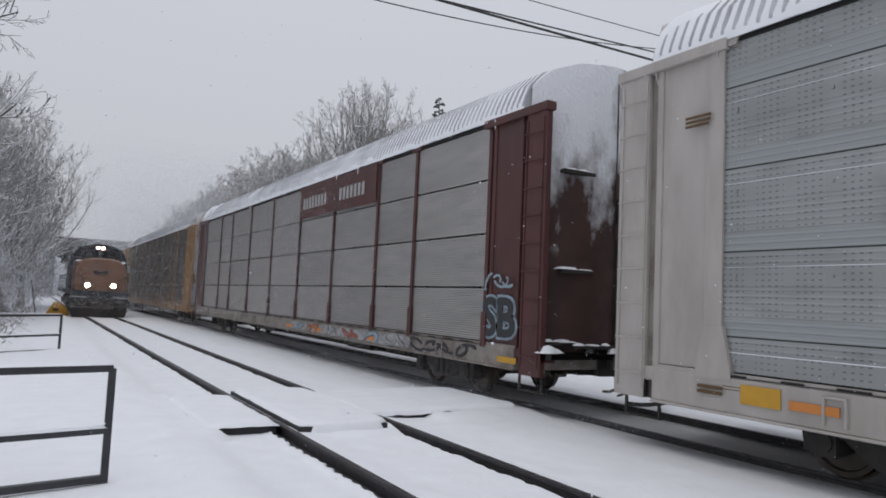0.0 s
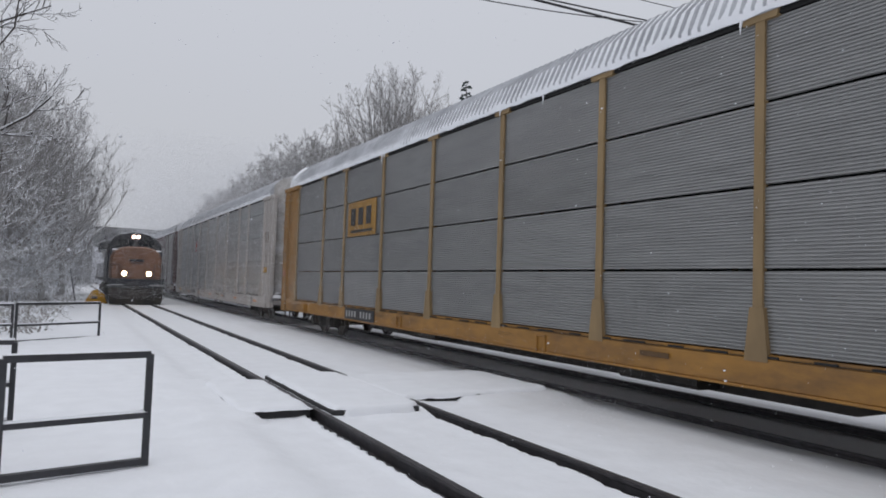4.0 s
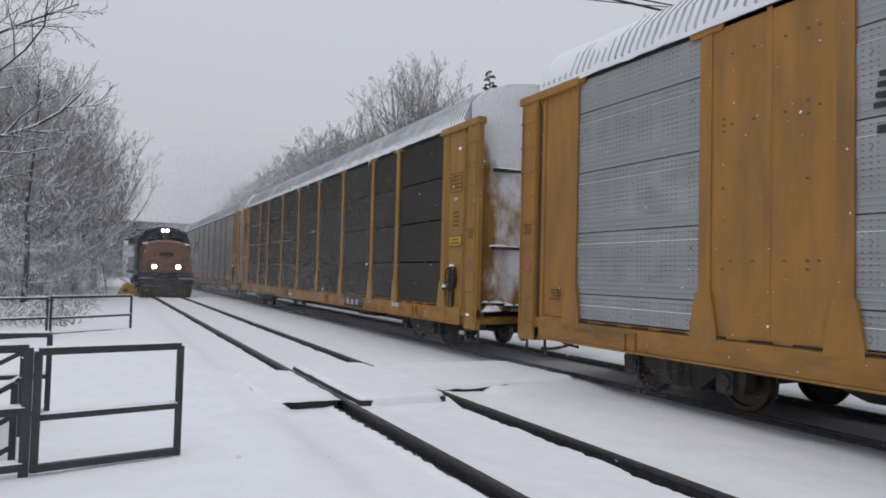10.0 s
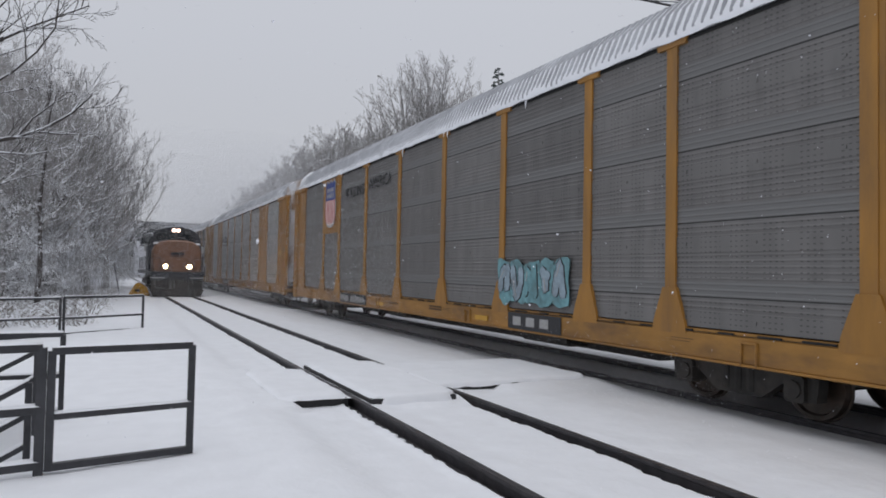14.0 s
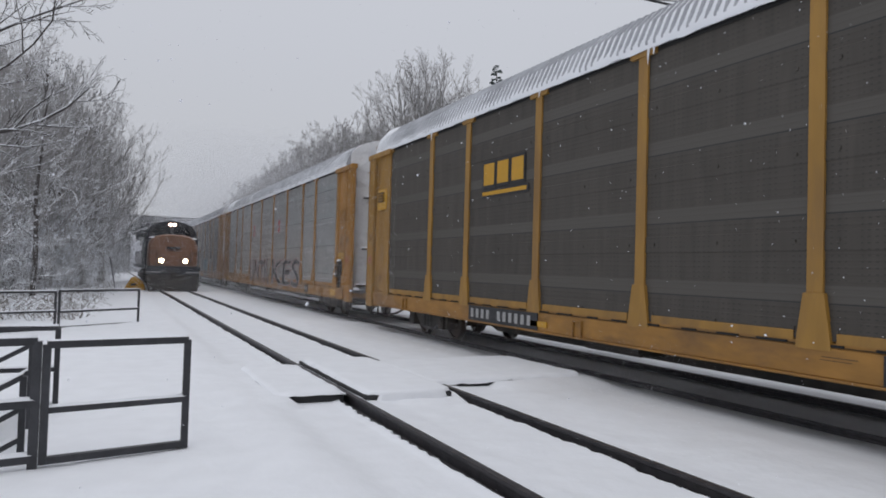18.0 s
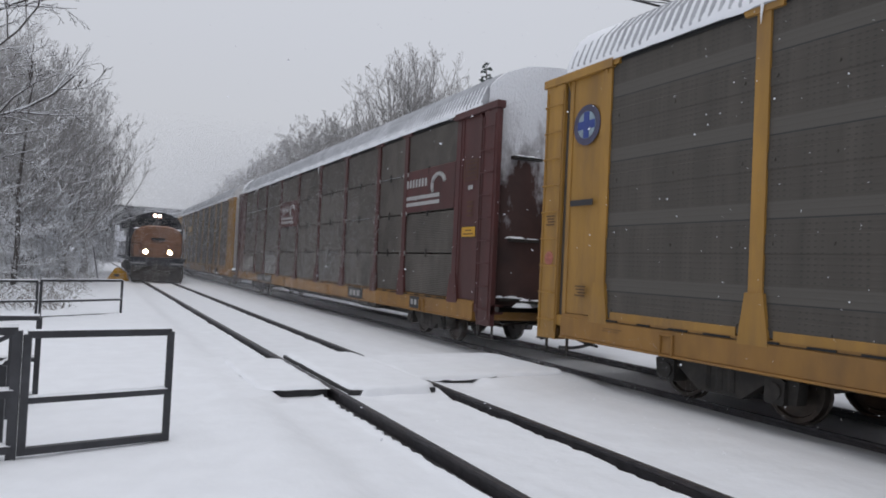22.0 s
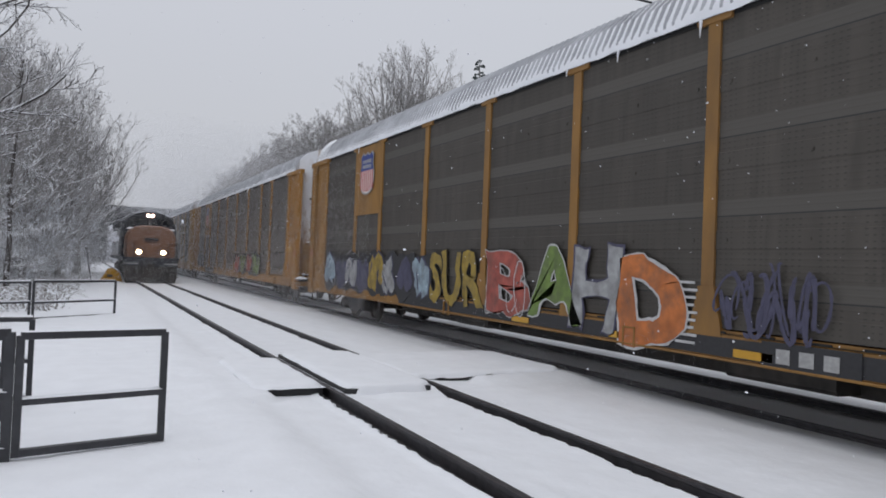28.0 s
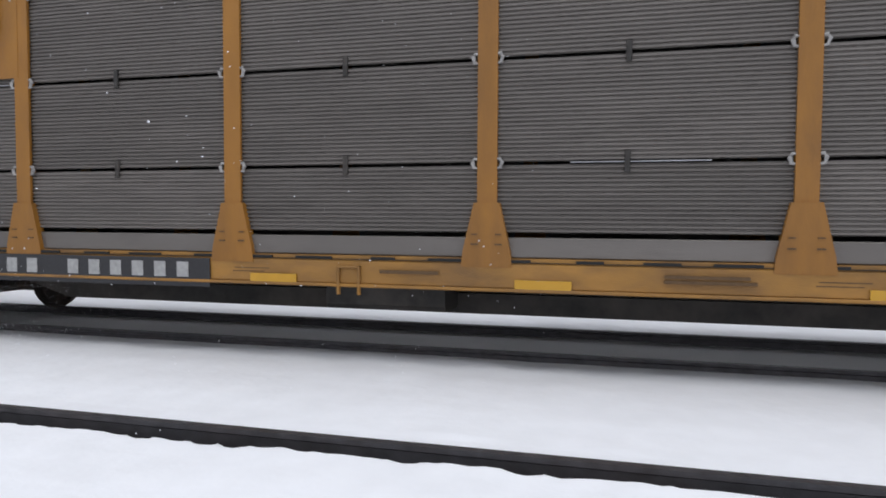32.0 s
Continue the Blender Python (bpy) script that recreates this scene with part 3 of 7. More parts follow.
# foot crossing of rubber panels under snow
def crossing_panel(x0, x1, y0, y1, z, rim, drop, over=(0.03, 0.03), front=0.05):
    """A rubber panel under a soft cap of snow whose rounded rim hangs over the edge."""
    t = thing("crossing_panel", "rubber foot-crossing panel under a thick cap of snow", "crossing panel", group="panels of the foot crossing")
    part("slab", Geo().beam(x0, x1, y0, y1, z - 0.14, z - 0.02, 0.01), M["rubber"], t)
    g, nx, ny = Geo(), 56, 56
    a0, a1, b0, b1, rc = x0 - over[0], x1 + over[1], y0 - front, y1 + 0.05, 0.26
    vs = []
    for j in range(ny + 1):
        for i in range(nx + 1):
            u, v = 0.5 - 0.5 * math.cos(math.pi * i / nx), 0.5 - 0.5 * math.cos(math.pi * j / ny)
            x, y = a0 + (a1 - a0) * u, b0 + (b1 - b0) * v
            dx, dy = min(x - a0, a1 - x), min(y - b0, b1 - y)
            e = rc - math.hypot(rc - dx, rc - dy) if dx < rc and dy < rc else min(dx, dy)
            e = e + 0.03 * noise.noise((x * 3.0, y * 3.0, 2))
            f = min(1.0, max(0.0, e / 0.10))
            h = z - 0.02 + rim * (1 - (1 - f) ** 2.5) - drop * min(1.0, max(0.0, 1 - e / 0.03)) * (y - b0 < 0.1 or a1 - x < 0.06)
            vs.append((x, y, h + f * (0.014 * noise.noise((x * 1.4, y * 1.4, 7)) + 0.006 * noise.noise((x * 5, y * 5, 3)))))
    k = nx + 1
    g.add(vs, [(j * k + i, j * k + i + 1, (j + 1) * k + i + 1, (j + 1) * k + i) for j in range(ny) for i in range(nx)])
    part("snow_cap", g, M["snow"], t, smooth=True)


crossing_panel(2.05, 2.95, 9.02, 11.7, 0.03, 0.045, 0.0)
crossing_panel(3.12, 4.38, 8.62, 12.1, 0.06, 0.045, 0.12, (-0.015, 0.06))
crossing_panel(4.72, 7.25, 9.42, 11.75, 0.03, 0.06, 0.03, (0.34, 0.03), 0.03)


# ---- gates and railings on the platform ----
def bar(parent, name, p, q, w, d=None):
    """A square steel bar from p to q."""
    p, q = Vector(p), Vector(q)
    d = d or w
    along = (q - p).normalized()
    side = along.cross(Vector((0, 0, 1)) if abs(along.z) < 0.9 else Vector((0, 1, 0))).normalized()
    up = side.cross(along)
    g = Geo()
    ring = [(-w / 2 + 0.004, -d / 2), (w / 2 - 0.004, -d / 2), (w / 2, -d / 2 + 0.004), (w / 2, d / 2 - 0.004), (w / 2 - 0.004, d / 2),
            (-w / 2 + 0.004, d / 2), (-w / 2, d / 2 - 0.004), (-w / 2, -d / 2 + 0.004)]
    vs = [e + side * a + up * b for e in (p, q) for a, b in ring]
    fs = [(i, (i + 1) % 8, 8 + (i + 1) % 8, 8 + i) for i in range(8)] + [tuple(range(8))[::-1], tuple(range(8, 16))]
    g.add(vs, fs)
    return part(name, g, M["gate"], parent)


def snow_line(parent, p, q, w=0.05, h=0.028):
    g, p, q = Geo(), Vector(p), Vector(q)
    k = max(3, int((q - p).length / 0.12))
    side = (q - p).normalized().cross(Vector((0, 0, 1))).normalized()
    prev = None
    for i in range(k + 1):
        c = p.lerp(q, i / k)
        hh = h * (0.6 + 0.8 * abs(noise.noise((c.x * 4, c.y * 4, 3))))
        ring = [c - side * w / 2, c - side * w * 0.3 + Vector((0, 0, hh)), c + side * w * 0.3 + Vector((0, 0, hh)), c + side * w / 2]
        g.v += [tuple(r) for r in ring]
        if i:
            a = (i - 1) * 4
            g.f += [(a + j, a + j + 1, a + j + 5, a + j + 4) for j in range(3)]
    g.f += [(0, 1, 2, 3), (k * 4, k * 4 + 3, k * 4 + 2, k * 4 + 1)]
    part("snow", g, M["snow"], parent, smooth=True)


def gate(a, b, z0, z1, w, label, group, mids=(0.45,)):
    """A welded swing gate between the posts at a and b."""
    t = thing("swing_gate", label, "gate", group=group)
    (ax, ay), (bx, by) = a, b
    bar(t, "stile", (ax, ay, z0), (ax, ay, z1), w)
    bar(t, "stile", (bx, by, z0), (bx, by, z1), w)
    bar(t, "top_rail", (ax, ay, z1), (bx, by, z1), w)
    bar(t, "bottom_rail", (ax, ay, z0 + w / 2), (bx, by, z0 + w / 2), w)
    for mz in mids:
        zz = z0 + (z1 - z0) * mz
        bar(t, "middle_rail", (ax, ay, zz), (bx, by, zz), w * 0.85)
        snow_line(t, (ax, ay, zz + w * 0.42), (bx, by, zz + w * 0.42), w)
    snow_line(t, (ax, ay, z1 + w / 2), (bx, by, z1 + w / 2), w, 0.015)
    return t


gate((-0.405, 6.46), (0.69, 6.66), 0.055, 1.02, 0.060, "dark steel swing gate standing open on snowy platform", "gates on the platform")
gate((-1.0, 19.3), (0.83, 20.7), 0.0, 0.93, 0.06, "dark steel swing gate farther along the platform", "gates on the platform")


def railing(points, z1, label, rails=(1.0, 0.5, 0.06), w=0.055, z0=None):
    t = thing("railing", label, "railing", group="platform railings")
    for x, y, zb in points:
        bar(t, "post", (x, y, zb - 0.15), (x, y, zb + z1), w)
    for (x0, y0, za), (x1, y1, zb) in zip(points, points[1:]):
        for r in rails:
            bar(t, "rail", (x0, y0, za + z1 * r), (x1, y1, zb + z1 * r), w * 0.9)
            snow_line(t, (x0, y0, za + z1 * r + w * 0.45), (x1, y1, zb + z1 * r + w * 0.45), w)
    return t


railing([(-0.475, 6.45, 0.05), (-1.7, 6.25, 0.05), (-3.2, 6.1, 0.05)], 1.0, "dark steel railing beside the gate", w=0.07)
railing([(-0.45, 8.75, 0.05), (-1.9, 8.8, 0.05), (-3.4, 8.8, 0.05)], 0.90, "dark steel railing behind the gate")
railing([(-0.66, 8.35, 0.10), (-1.6, 8.38, -0.42), (-2.6, 8.4, -0.97)], 0.72, "sloping steel stair railing with snow", rails=(1.0, 0.62, 0.2))
railing([(-0.62, 7.15, 0.05), (-1.6, 7.18, -0.5), (-2.6, 7.2, -1.05)], 0.62, "sloping steel stair railing with snow", rails=(1.0, 0.55, 0.12))
railing([(-1.05, 18.8, 0.0), (-2.6, 17.9, 0.0), (-4.2, 17.0, 0.0), (-6.0, 16.0, 0.0)], 0.93, "dark steel railing farther along the platform")

# ---- overbridge ----
def build_bridge():
    t = thing("road_bridge", "concrete and steel road bridge over the tracks in snow haze", "bridge", m=pose(0, 125, 0))
    part("girder", Geo().box(-40, 60, -0.6, 0.0, 6.3, 8.1), M["girder"], t)
    part("girder", Geo().box(-40, 60, 8.0, 8.6, 6.3, 8.1), M["girder"], t)
    part("deck", Geo().beam(-40, 60, -1.0, 9.0, 8.1, 8.45, 0.03, "x"), M["concrete"], t)
    part("parapet", Geo().beam(-40, 60, -1.0, -0.8, 8.45, 9.3, 0.03, "x"), M["concrete"], t)
    part("parapet", Geo().beam(-40, 60, 8.8, 9.0, 8.45, 9.3, 0.03, "x"), M["concrete"], t)
    part("abutment", Geo().box(-16, 3.4, 0.2, 8.0, -0.6, 6.3), M["concrete"], t)
    part("abutment", Geo().box(13.5, 30, 0.2, 8.0, -0.6, 6.3), M["concrete"], t)
    rib = Geo().box(0, 0.1, -0.72, -0.6, 6.3, 8.1).mesh("stiffener", M["girder"])
    for i in range(16):
        part("stiffener", rib, None, t, m=pose(-16 + 2 * i, 0, 0))


build_bridge()


# ---- the train of car carriers ----
HALF, SIDE, EAVE, DECK = 13.6, 1.61, 5.21, 1.09       # half length, half width, heights over the rail
POSTS = (-11.95, -9.06, -7.11, -4.28, -1.44, 1.44, 4.28, 7.11, 9.06, 11.95)
ROOF_LINE = [(-1.64, 5.19), (-1.62, 5.31), (-1.58, 5.43), (-1.47, 5.68), (-1.22, 5.93), (-0.8, 6.07), (0.0, 6.12), (0.8, 6.07), (1.22, 5.93), (1.47, 5.68), (1.58, 5.43), (1.62, 5.31), (1.64, 5.19)]
SHARED = {}


def shared(key, make):
    if key not in SHARED:
        SHARED[key] = make()
    return SHARED[key]


def ribbed_sheet(w, h, material):
    """A sheet with fine level ribs, its outer face towards -x, standing on z = 0."""
    def make():
        g, n = Geo(), max(4, int(h / 0.042))
        xs = []
        for i in range(n):
            z = h * i / n
            p = h / n
            xs += [(-1.555, z), (-1.575, z + p * 0.25), (-1.575, z + p * 0.62), (-1.555, z + p * 0.86)]
        xs.append((-1.555, h))
        vs = [(x, y, z) for x, z in xs for y in (-w / 2, w / 2)]
        fs = [(2 * i, 2 * i + 1, 2 * i + 3, 2 * i + 2) for i in range(len(xs) - 1)]
        g.add(vs, fs)
        g.box(-1.582, -1.54, -w / 2, -w / 2 + 0.05, 0, h)
        g.box(-1.582, -1.54, w / 2 - 0.05, w / 2, 0, h)
        g.box(-1.550, -1.53, -w / 2, w / 2, 0, h)
        return g.mesh("panel", material)
    return shared(("rib", round(w, 2), round(h, 2), material.name), make)


def wavy_sheet(w, h, material):
    """A tall sheet with plain bands and shallow waves between them, and small bolts on the bands."""
    def make():
        g, xs = Geo(), []
        deep = 0.006 if "galv" in material.name else 0.008 if "grey" in material.name else 0.002
        for k in range(int(h / 1.02) + 1):
            z = k * 1.02
            xs += [(-1.592, z), (-1.592, z + 0.22)]
            for q in range(10):
                b = z + 0.230 + q * 0.078
                xs += [(-1.580, b), (-1.580, b + 0.030), (-1.580 - deep, b + 0.037), (-1.580 - deep, b + 0.050), (-1.580, b + 0.067)]
        xs = [(x, min(z, h)) for x, z in xs if z < h + 0.1]
        vs = [(x, y, z) for x, z in xs for y in (-w / 2, w / 2)]
        g.add(vs, [(2 * i, 2 * i + 1, 2 * i + 3, 2 * i + 2) for i in range(len(xs) - 1)])
        g.box(-1.550, -1.53, -w / 2, w / 2, 0, h)
        for k in range(int(h / 1.02) + 1):
            for i in range(3):
                y = -w / 2 + w * (0.08 + 0.42 * i)
                if k * 1.02 + 0.16 < h:
                    g.box(-1.606, -1.57, y - 0.018, y + 0.018, k * 1.02 + 0.09, k * 1.02 + 0.13)
        return g.mesh("panel", material)
    return shared(("wave", round(w, 2), round(h, 2), material.name), make)


def rivet_rows(w):
    """Rows of small dark holes left on a blank bay."""
    g = Geo()
    for z in (1.95, 2.05, 3.0, 3.75, 3.83, 3.91, 4.75):
        for u in (-0.36, -0.28, -0.12, 0.12, 0.30, 0.37):
            if (u * 100 + z * 20) % 3 > 0.6:
                g.box(-1.604, -1.596, u * w - 0.022, u * w + 0.022, z - 0.011, z + 0.011)
    return g.mesh("rivets", M["faded_ink"])


def post_mesh(w, material, foot, z0=1.0):
    def make():
        g = Geo()
        f = foot
        g.prism([(-w / 2, z0 + 0.5), (w / 2, z0 + 0.5), (w / 2, EAVE), (-w / 2, EAVE)], "x", -SIDE - 0.006, -1.52)
        g.prism([(-f, z0), (f, z0), (f * 0.92, z0 + 0.16), (w / 2 + 0.03, z0 + 0.64), (-w / 2 - 0.03, z0 + 0.64), (-f * 0.92, z0 + 0.16)], "x", -SIDE - 0.028, -1.53)
        g.prism([(-w / 2 - 0.17, EAVE - 0.10), (w / 2 + 0.17, EAVE - 0.10), (w / 2 + 0.2, EAVE), (-w / 2 - 0.2, EAVE)], "x", -SIDE - 0.022, -1.53)
        return g.mesh("post", material)
    return shared(("post", w, material.name, foot, z0), make)


def hinge_mesh(s):
    """A white bent hinge strap beside a post."""
    def make():
        pts = [(-1.60, s * 0.09, 0.04), (-1.612, s * 0.13, 0.045), (-1.615, s * 0.15, 0.01), (-1.612, s * 0.135, -0.045), (-1.60, s * 0.10, -0.05)]
        return Geo().tube(pts, [0.012, 0.018, 0.022, 0.018, 0.012], 5).mesh("hinge", M["pale"])
    return shared(("hinge", s), make)


def offset_line(d):
    """The roof's cross section, moved outwards by d."""
    out, k = [], len(ROOF_LINE)
    for i, (x, z) in enumerate(ROOF_LINE):
        (xa, za), (xb, zb) = ROOF_LINE[max(i - 1, 0)], ROOF_LINE[min(i + 1, k - 1)]
        tx, tz = xb - xa, zb - za
        w = math.hypot(tx, tz)
        out.append((x - tz / w * d, z + tx / w * d))
    return out


ROOF_END = 12.98
NORMALS = [(xo - x, zo - z) for (x, z), (xo, zo) in zip(ROOF_LINE, offset_line(1.0))]


def roof_meshes():
    """The corrugated roof, and three depths of snow in and over its furrows."""
    def make():
        g, n = Geo(), 158
        step = 2 * ROOF_END / n
        low, crest = offset_line(0.0), offset_line(0.034)
        k = len(low)
        high = [low[i] if i in (0, k - 1) else crest[i] for i in range(k)]
        sheet = [(2 * i, 2 * i + 1, 2 * i + 3, 2 * i + 2) for i in range(k - 1)]
        for i in range(n):
            y0 = -ROOF_END + i * step
            ya, yb = y0 + step * 0.10, y0 + step * 0.36
            for a, b, la, lb in ((y0, ya, low, high), (ya, yb, high, high), (yb, y0 + step * 0.46, high, low), (y0 + step * 0.46, y0 + step, low, low)):
                vs = []
                for p, q in zip(la, lb):
                    vs += [(p[0], a, p[1]), (q[0], b, q[1])]
                g.add(vs, sheet)
        for y in (-ROOF_END, ROOF_END):
            g.add([(x, y, z) for x, z in high], [tuple(range(k))])
        roof = g.mesh("roof", M["roof"])
        caps = []
        for seed in range(3):
            g, ny = Geo(), 210
            vs = []
            for j in range(ny + 1):
                y = -ROOF_END + 2 * ROOF_END * j / ny
                lead = max(0.0, 1 - (ROOF_END - y) / (1.9 + seed))
                for i, (x, z) in enumerate(ROOF_LINE):
                    e = min(i, k - 1 - i)
                    depth = (0.006, 0.020, 0.037)[seed] + 0.010 * noise.noise((x * 2, y * 0.9, seed * 7)) + 0.030 * max(0, noise.noise((x * 0.7, y * 0.30, 3 + seed * 5)) - 0.12)
                    depth += 0.055 * lead * (0.7 + 0.6 * noise.noise((x * 3, y * 1.3, 9)))
                    if e == 0:
                        depth = 0.012 + 0.010 * noise.noise((y * 2.3, seed, 1))
                    elif e == 1:
                        depth = 0.030 + 0.014 * noise.noise((y * 1.9, seed, 5))
                    elif e == 2:
                        depth = 0.8 * depth + 0.002
                    a, b = ROOF_LINE[i], NORMALS[i]
                    drop = 0.03 * noise.noise((y * 2.7, seed, 4)) if e == 0 else 0.0
                    vs.append((a[0] + b[0] * depth, y, a[1] + b[1] * depth - drop))
            fs = [(j * k + i, j * k + i + 1, (j + 1) * k + i + 1, (j + 1) * k + i) for j in range(ny) for i in range(k - 1)]
            g.add(vs, fs)
            caps.append(g.mesh("roof_snow", M["snow"], True))
        return roof, caps
    return shared("roof", make)


def wheel_mesh():
    def make():
        g = Geo()
        prof = [(0.0, 0.44), (0.025, 0.44), (0.03, 0.415), (0.13, 0.405), (0.13, 0.35), (0.09, 0.33), (0.08, 0.16), (0.12, 0.13), (0.12, 0.0)]
        n, vs, fs = 24, [], []
        for i in range(n):
            a = 2 * math.pi * i / n
            vs += [(-0.75 - x, r * math.cos(a), r * math.sin(a)) for x, r in prof]
        k = len(prof)
        for i in range(n):
            j = (i + 1) % n
            fs += [(i * k + p, i * k + p + 1, j * k + p + 1, j * k + p) for p in range(k - 1)]
        g.add(vs, fs)
        g.tube([(-0.76, 0, 0), (0.0, 0, 0)], [0.08, 0.08], 8)
        return g.mesh("wheel", M["wheel"])
    return shared("wheel", make)


def truck_frame_mesh():
    def make():
        g = Geo()
        ring = [(-1.15, 0.30), (-1.0, 0.30), (-0.72, 0.50), (-0.36, 0.24), (0.36, 0.24), (0.72, 0.50), (1.0, 0.30), (1.15, 0.30), (1.18, 0.58), (0.7, 0.70), (-0.7, 0.70), (-1.18, 0.58)]
        g.prism(ring, "x", -1.20, -1.02)
        for y in (-0.89, 0.89):
            g.beam(-1.27, -1.0, y - 0.14, y + 0.14, 0.28, 0.60, 0.03, "x")
            g.disc((-1.27, y, 0.44), 0.11, "x", 0.06, 12)
        for y in (-0.2, 0.0, 0.2):
            g.tube([(-1.185, y, 0.30), (-1.185, y, 0.62)], [0.06, 0.06], 7)
        return g.mesh("side_frame", M["black"])
    return shared("truck", make)


def coupler_mesh():
    def make():
        g = Geo()
        g.beam(-0.14, 0.14, 13.2, 14.06, 0.72, 0.98, 0.03)
        g.beam(-0.20, 0.14, 14.04, 14.44, 0.70, 1.02, 0.05)
        g.beam(0.05, 0.22, 14.04, 14.36, 0.70, 1.02, 0.05)
        g.beam(-0.34, 0.34, 13.25, 13.62, 0.62, 1.04, 0.04)
        g.tube([(-1.52, 13.62, 0.56), (-1.0, 13.64, 0.66), (-0.3, 13.66, 0.66), (-0.2, 14.0, 1.06), (0.0, 14.15, 1.08)], [0.018] * 5, 6)
        return g.mesh("coupler", M["black"])
    return shared("coupler", make)


def hose_mesh():
    """The brake hose, hanging in a long bow towards the next wagon."""
    def make():
        pts = [(-0.42 - 0.05 * u, 12.9 + 1.54 * u, 0.80 - 0.50 * math.sin(u * math.pi / 2) ** 0.8) for u in np.linspace(0, 1, 12)]
        return Geo().tube(pts, [0.032] * 12, 7).mesh("brake_hose", M["rubber"])
    return shared("hose", make)


def cable_mesh():
    def make():
        pts = [(-1.05, 13.3 + 1.1 * u, 0.72 - 0.10 * u + 0.12 * math.sin(u * 5)) for u in np.linspace(0, 1, 9)]
        return Geo().tube(pts, [0.022] * 9, 6).mesh("uncoupling_rod", M["black"])
    return shared("cable", make)


def door_y(x):
    """How far the bowed end door stands out at x across the wagon."""
    return 12.99 + 0.60 * (1 - min(1.0, abs(x) / 1.52) ** 2.2)


LEDGES = ((-1.15, -0.45, 4.12), (-1.15, -0.45, 2.40), (-1.28, -0.75, 1.16), (-0.9, 0.9, 1.12))


def ledge_mesh(k, snowy):
    """A narrow shelf on the end door, or the snow that lies on it."""
    def make():
        g, (x0, x1, z), rnd = Geo(), LEDGES[k], random.Random(3 + k)
        y = door_y((x0 + x1) / 2) + 0.02
        if snowy:
            for i in range(6):
                g.add(*lump(x0 + (x1 - x0) * rnd.uniform(0.05, 0.95), y + rnd.uniform(-0.02, 0.04), z + 0.03, rnd.uniform(0.06, 0.20), rnd.uniform(0.02, 0.055)))
        else:
            g.beam(x0, x1, y - 0.06, y + 0.09, z - 0.03, z + 0.035, 0.01, "x")
        return g.mesh("ledge", M["snow" if snowy else "black"], snowy)
    return shared(("ledge", k, snowy), make)


def drifted(parent, me):
    return tagged(part("ledge_snow", me, None, parent), "snow caught on the wagon's ledges", kind="stuff")


def ladder_mesh(material):
    def make():
        g = Geo()
        for s in (13.09, 13.53):
            g.beam(-1.65, -1.625, s - 0.02, s + 0.02, 0.75, 4.98, 0.005, "z")
        z = 0.95
        while z < 4.9:
            g.tube([(-1.66, 13.07, z), (-1.70, 13.12, z), (-1.70, 13.5, z), (-1.66, 13.55, z)], [0.013] * 4, 5)
            z += 0.47
        return g.mesh("ladder", material)
    return shared(("ladder", material.name), make)


def corner_meshes(material):
    """The solid end bay beside the end door: recessed sheet, corner column, header and the slot between."""
    def make():
        sheet = Geo().box(-1.575, -1.545, 12.03, 12.94, 1.10, EAVE - 0.1)
        for y in (12.08, 12.88):
            sheet.beam(-1.60, -1.54, y - 0.05, y + 0.05, 1.05, EAVE - 0.1, 0.01, "z")
        column = Geo().beam(-1.63, -1.49, 13.06, HALF, 0.62, EAVE - 0.06, 0.02, "z")
        header = Geo().beam(-1.665, -1.46, 11.80, HALF + 0.03, EAVE - 0.13, EAVE + 0.02, 0.012, "y")
        for y in (11.95, 12.94, 13.30):
            header.prism([(-1.655, EAVE - 0.12), (-1.58, EAVE - 0.12), (-1.58, EAVE - 0.30)], "y", y - 0.012, y + 0.012)
        # the slot is closed by a box whose dark colour stands for its shade
        slot = Geo().box(-1.548, -1.503, 12.92, 13.08, 1.0, EAVE - 0.08)
        seat = Geo().beam(-1.60, -1.30, 11.95, HALF, 0.86, 1.05, 0.02, "y")
        return [g.mesh(nm, m) for g, nm, m in ((sheet, "end_bay_panel", material), (column, "corner_column", material), (header, "header", material),
                                               (slot, "slot", M["dark"] if material.name != "white_car_paint" else M["dirty_white"]), (seat, "end_ledge", material))]
    return shared(("corner", material.name), make)


def end_door_mesh(material, rough):
    """The bowed two-leaf end door, arched at the top like the roof; rough: how lumpy its crust of snow is."""
    def make():
        g, nx, nz = Geo(), 40, 72
        vs = []
        for i in range(nx + 1):
            x = -1.50 + 3.0 * i / nx
            top = np.interp(x, [a for a, b in ROOF_LINE], [b for a, b in ROOF_LINE]) + 0.02
            for j in range(nz + 1):
                z = 1.0 + (top - 1.0) * j / nz
                d = rough * (noise.noise((x * 3, z * 3, 1)) + 0.8 * noise.noise((x * 9, z * 9, 5)) + 0.5 * noise.noise((x * 21, z * 21, 8)))
                vs.append((x, door_y(x) + d, z))
        k = nz + 1
        g.add(vs, [(i * k + j, i * k + j + 1, (i + 1) * k + j + 1, (i + 1) * k + j) for i in range(nx) for j in range(nz)])
        hood = []
        for i in range(nx + 1):
            x, y, z = vs[i * k + nz]
            hood += [(x, ROOF_END - 0.02, z), (x, y, z)]
        g.add(hood, [(2 * i, 2 * i + 1, 2 * i + 3, 2 * i + 2) for i in range(nx)])
        return g.mesh("end_door", material, True)
    return shared(("end", material.name), make)


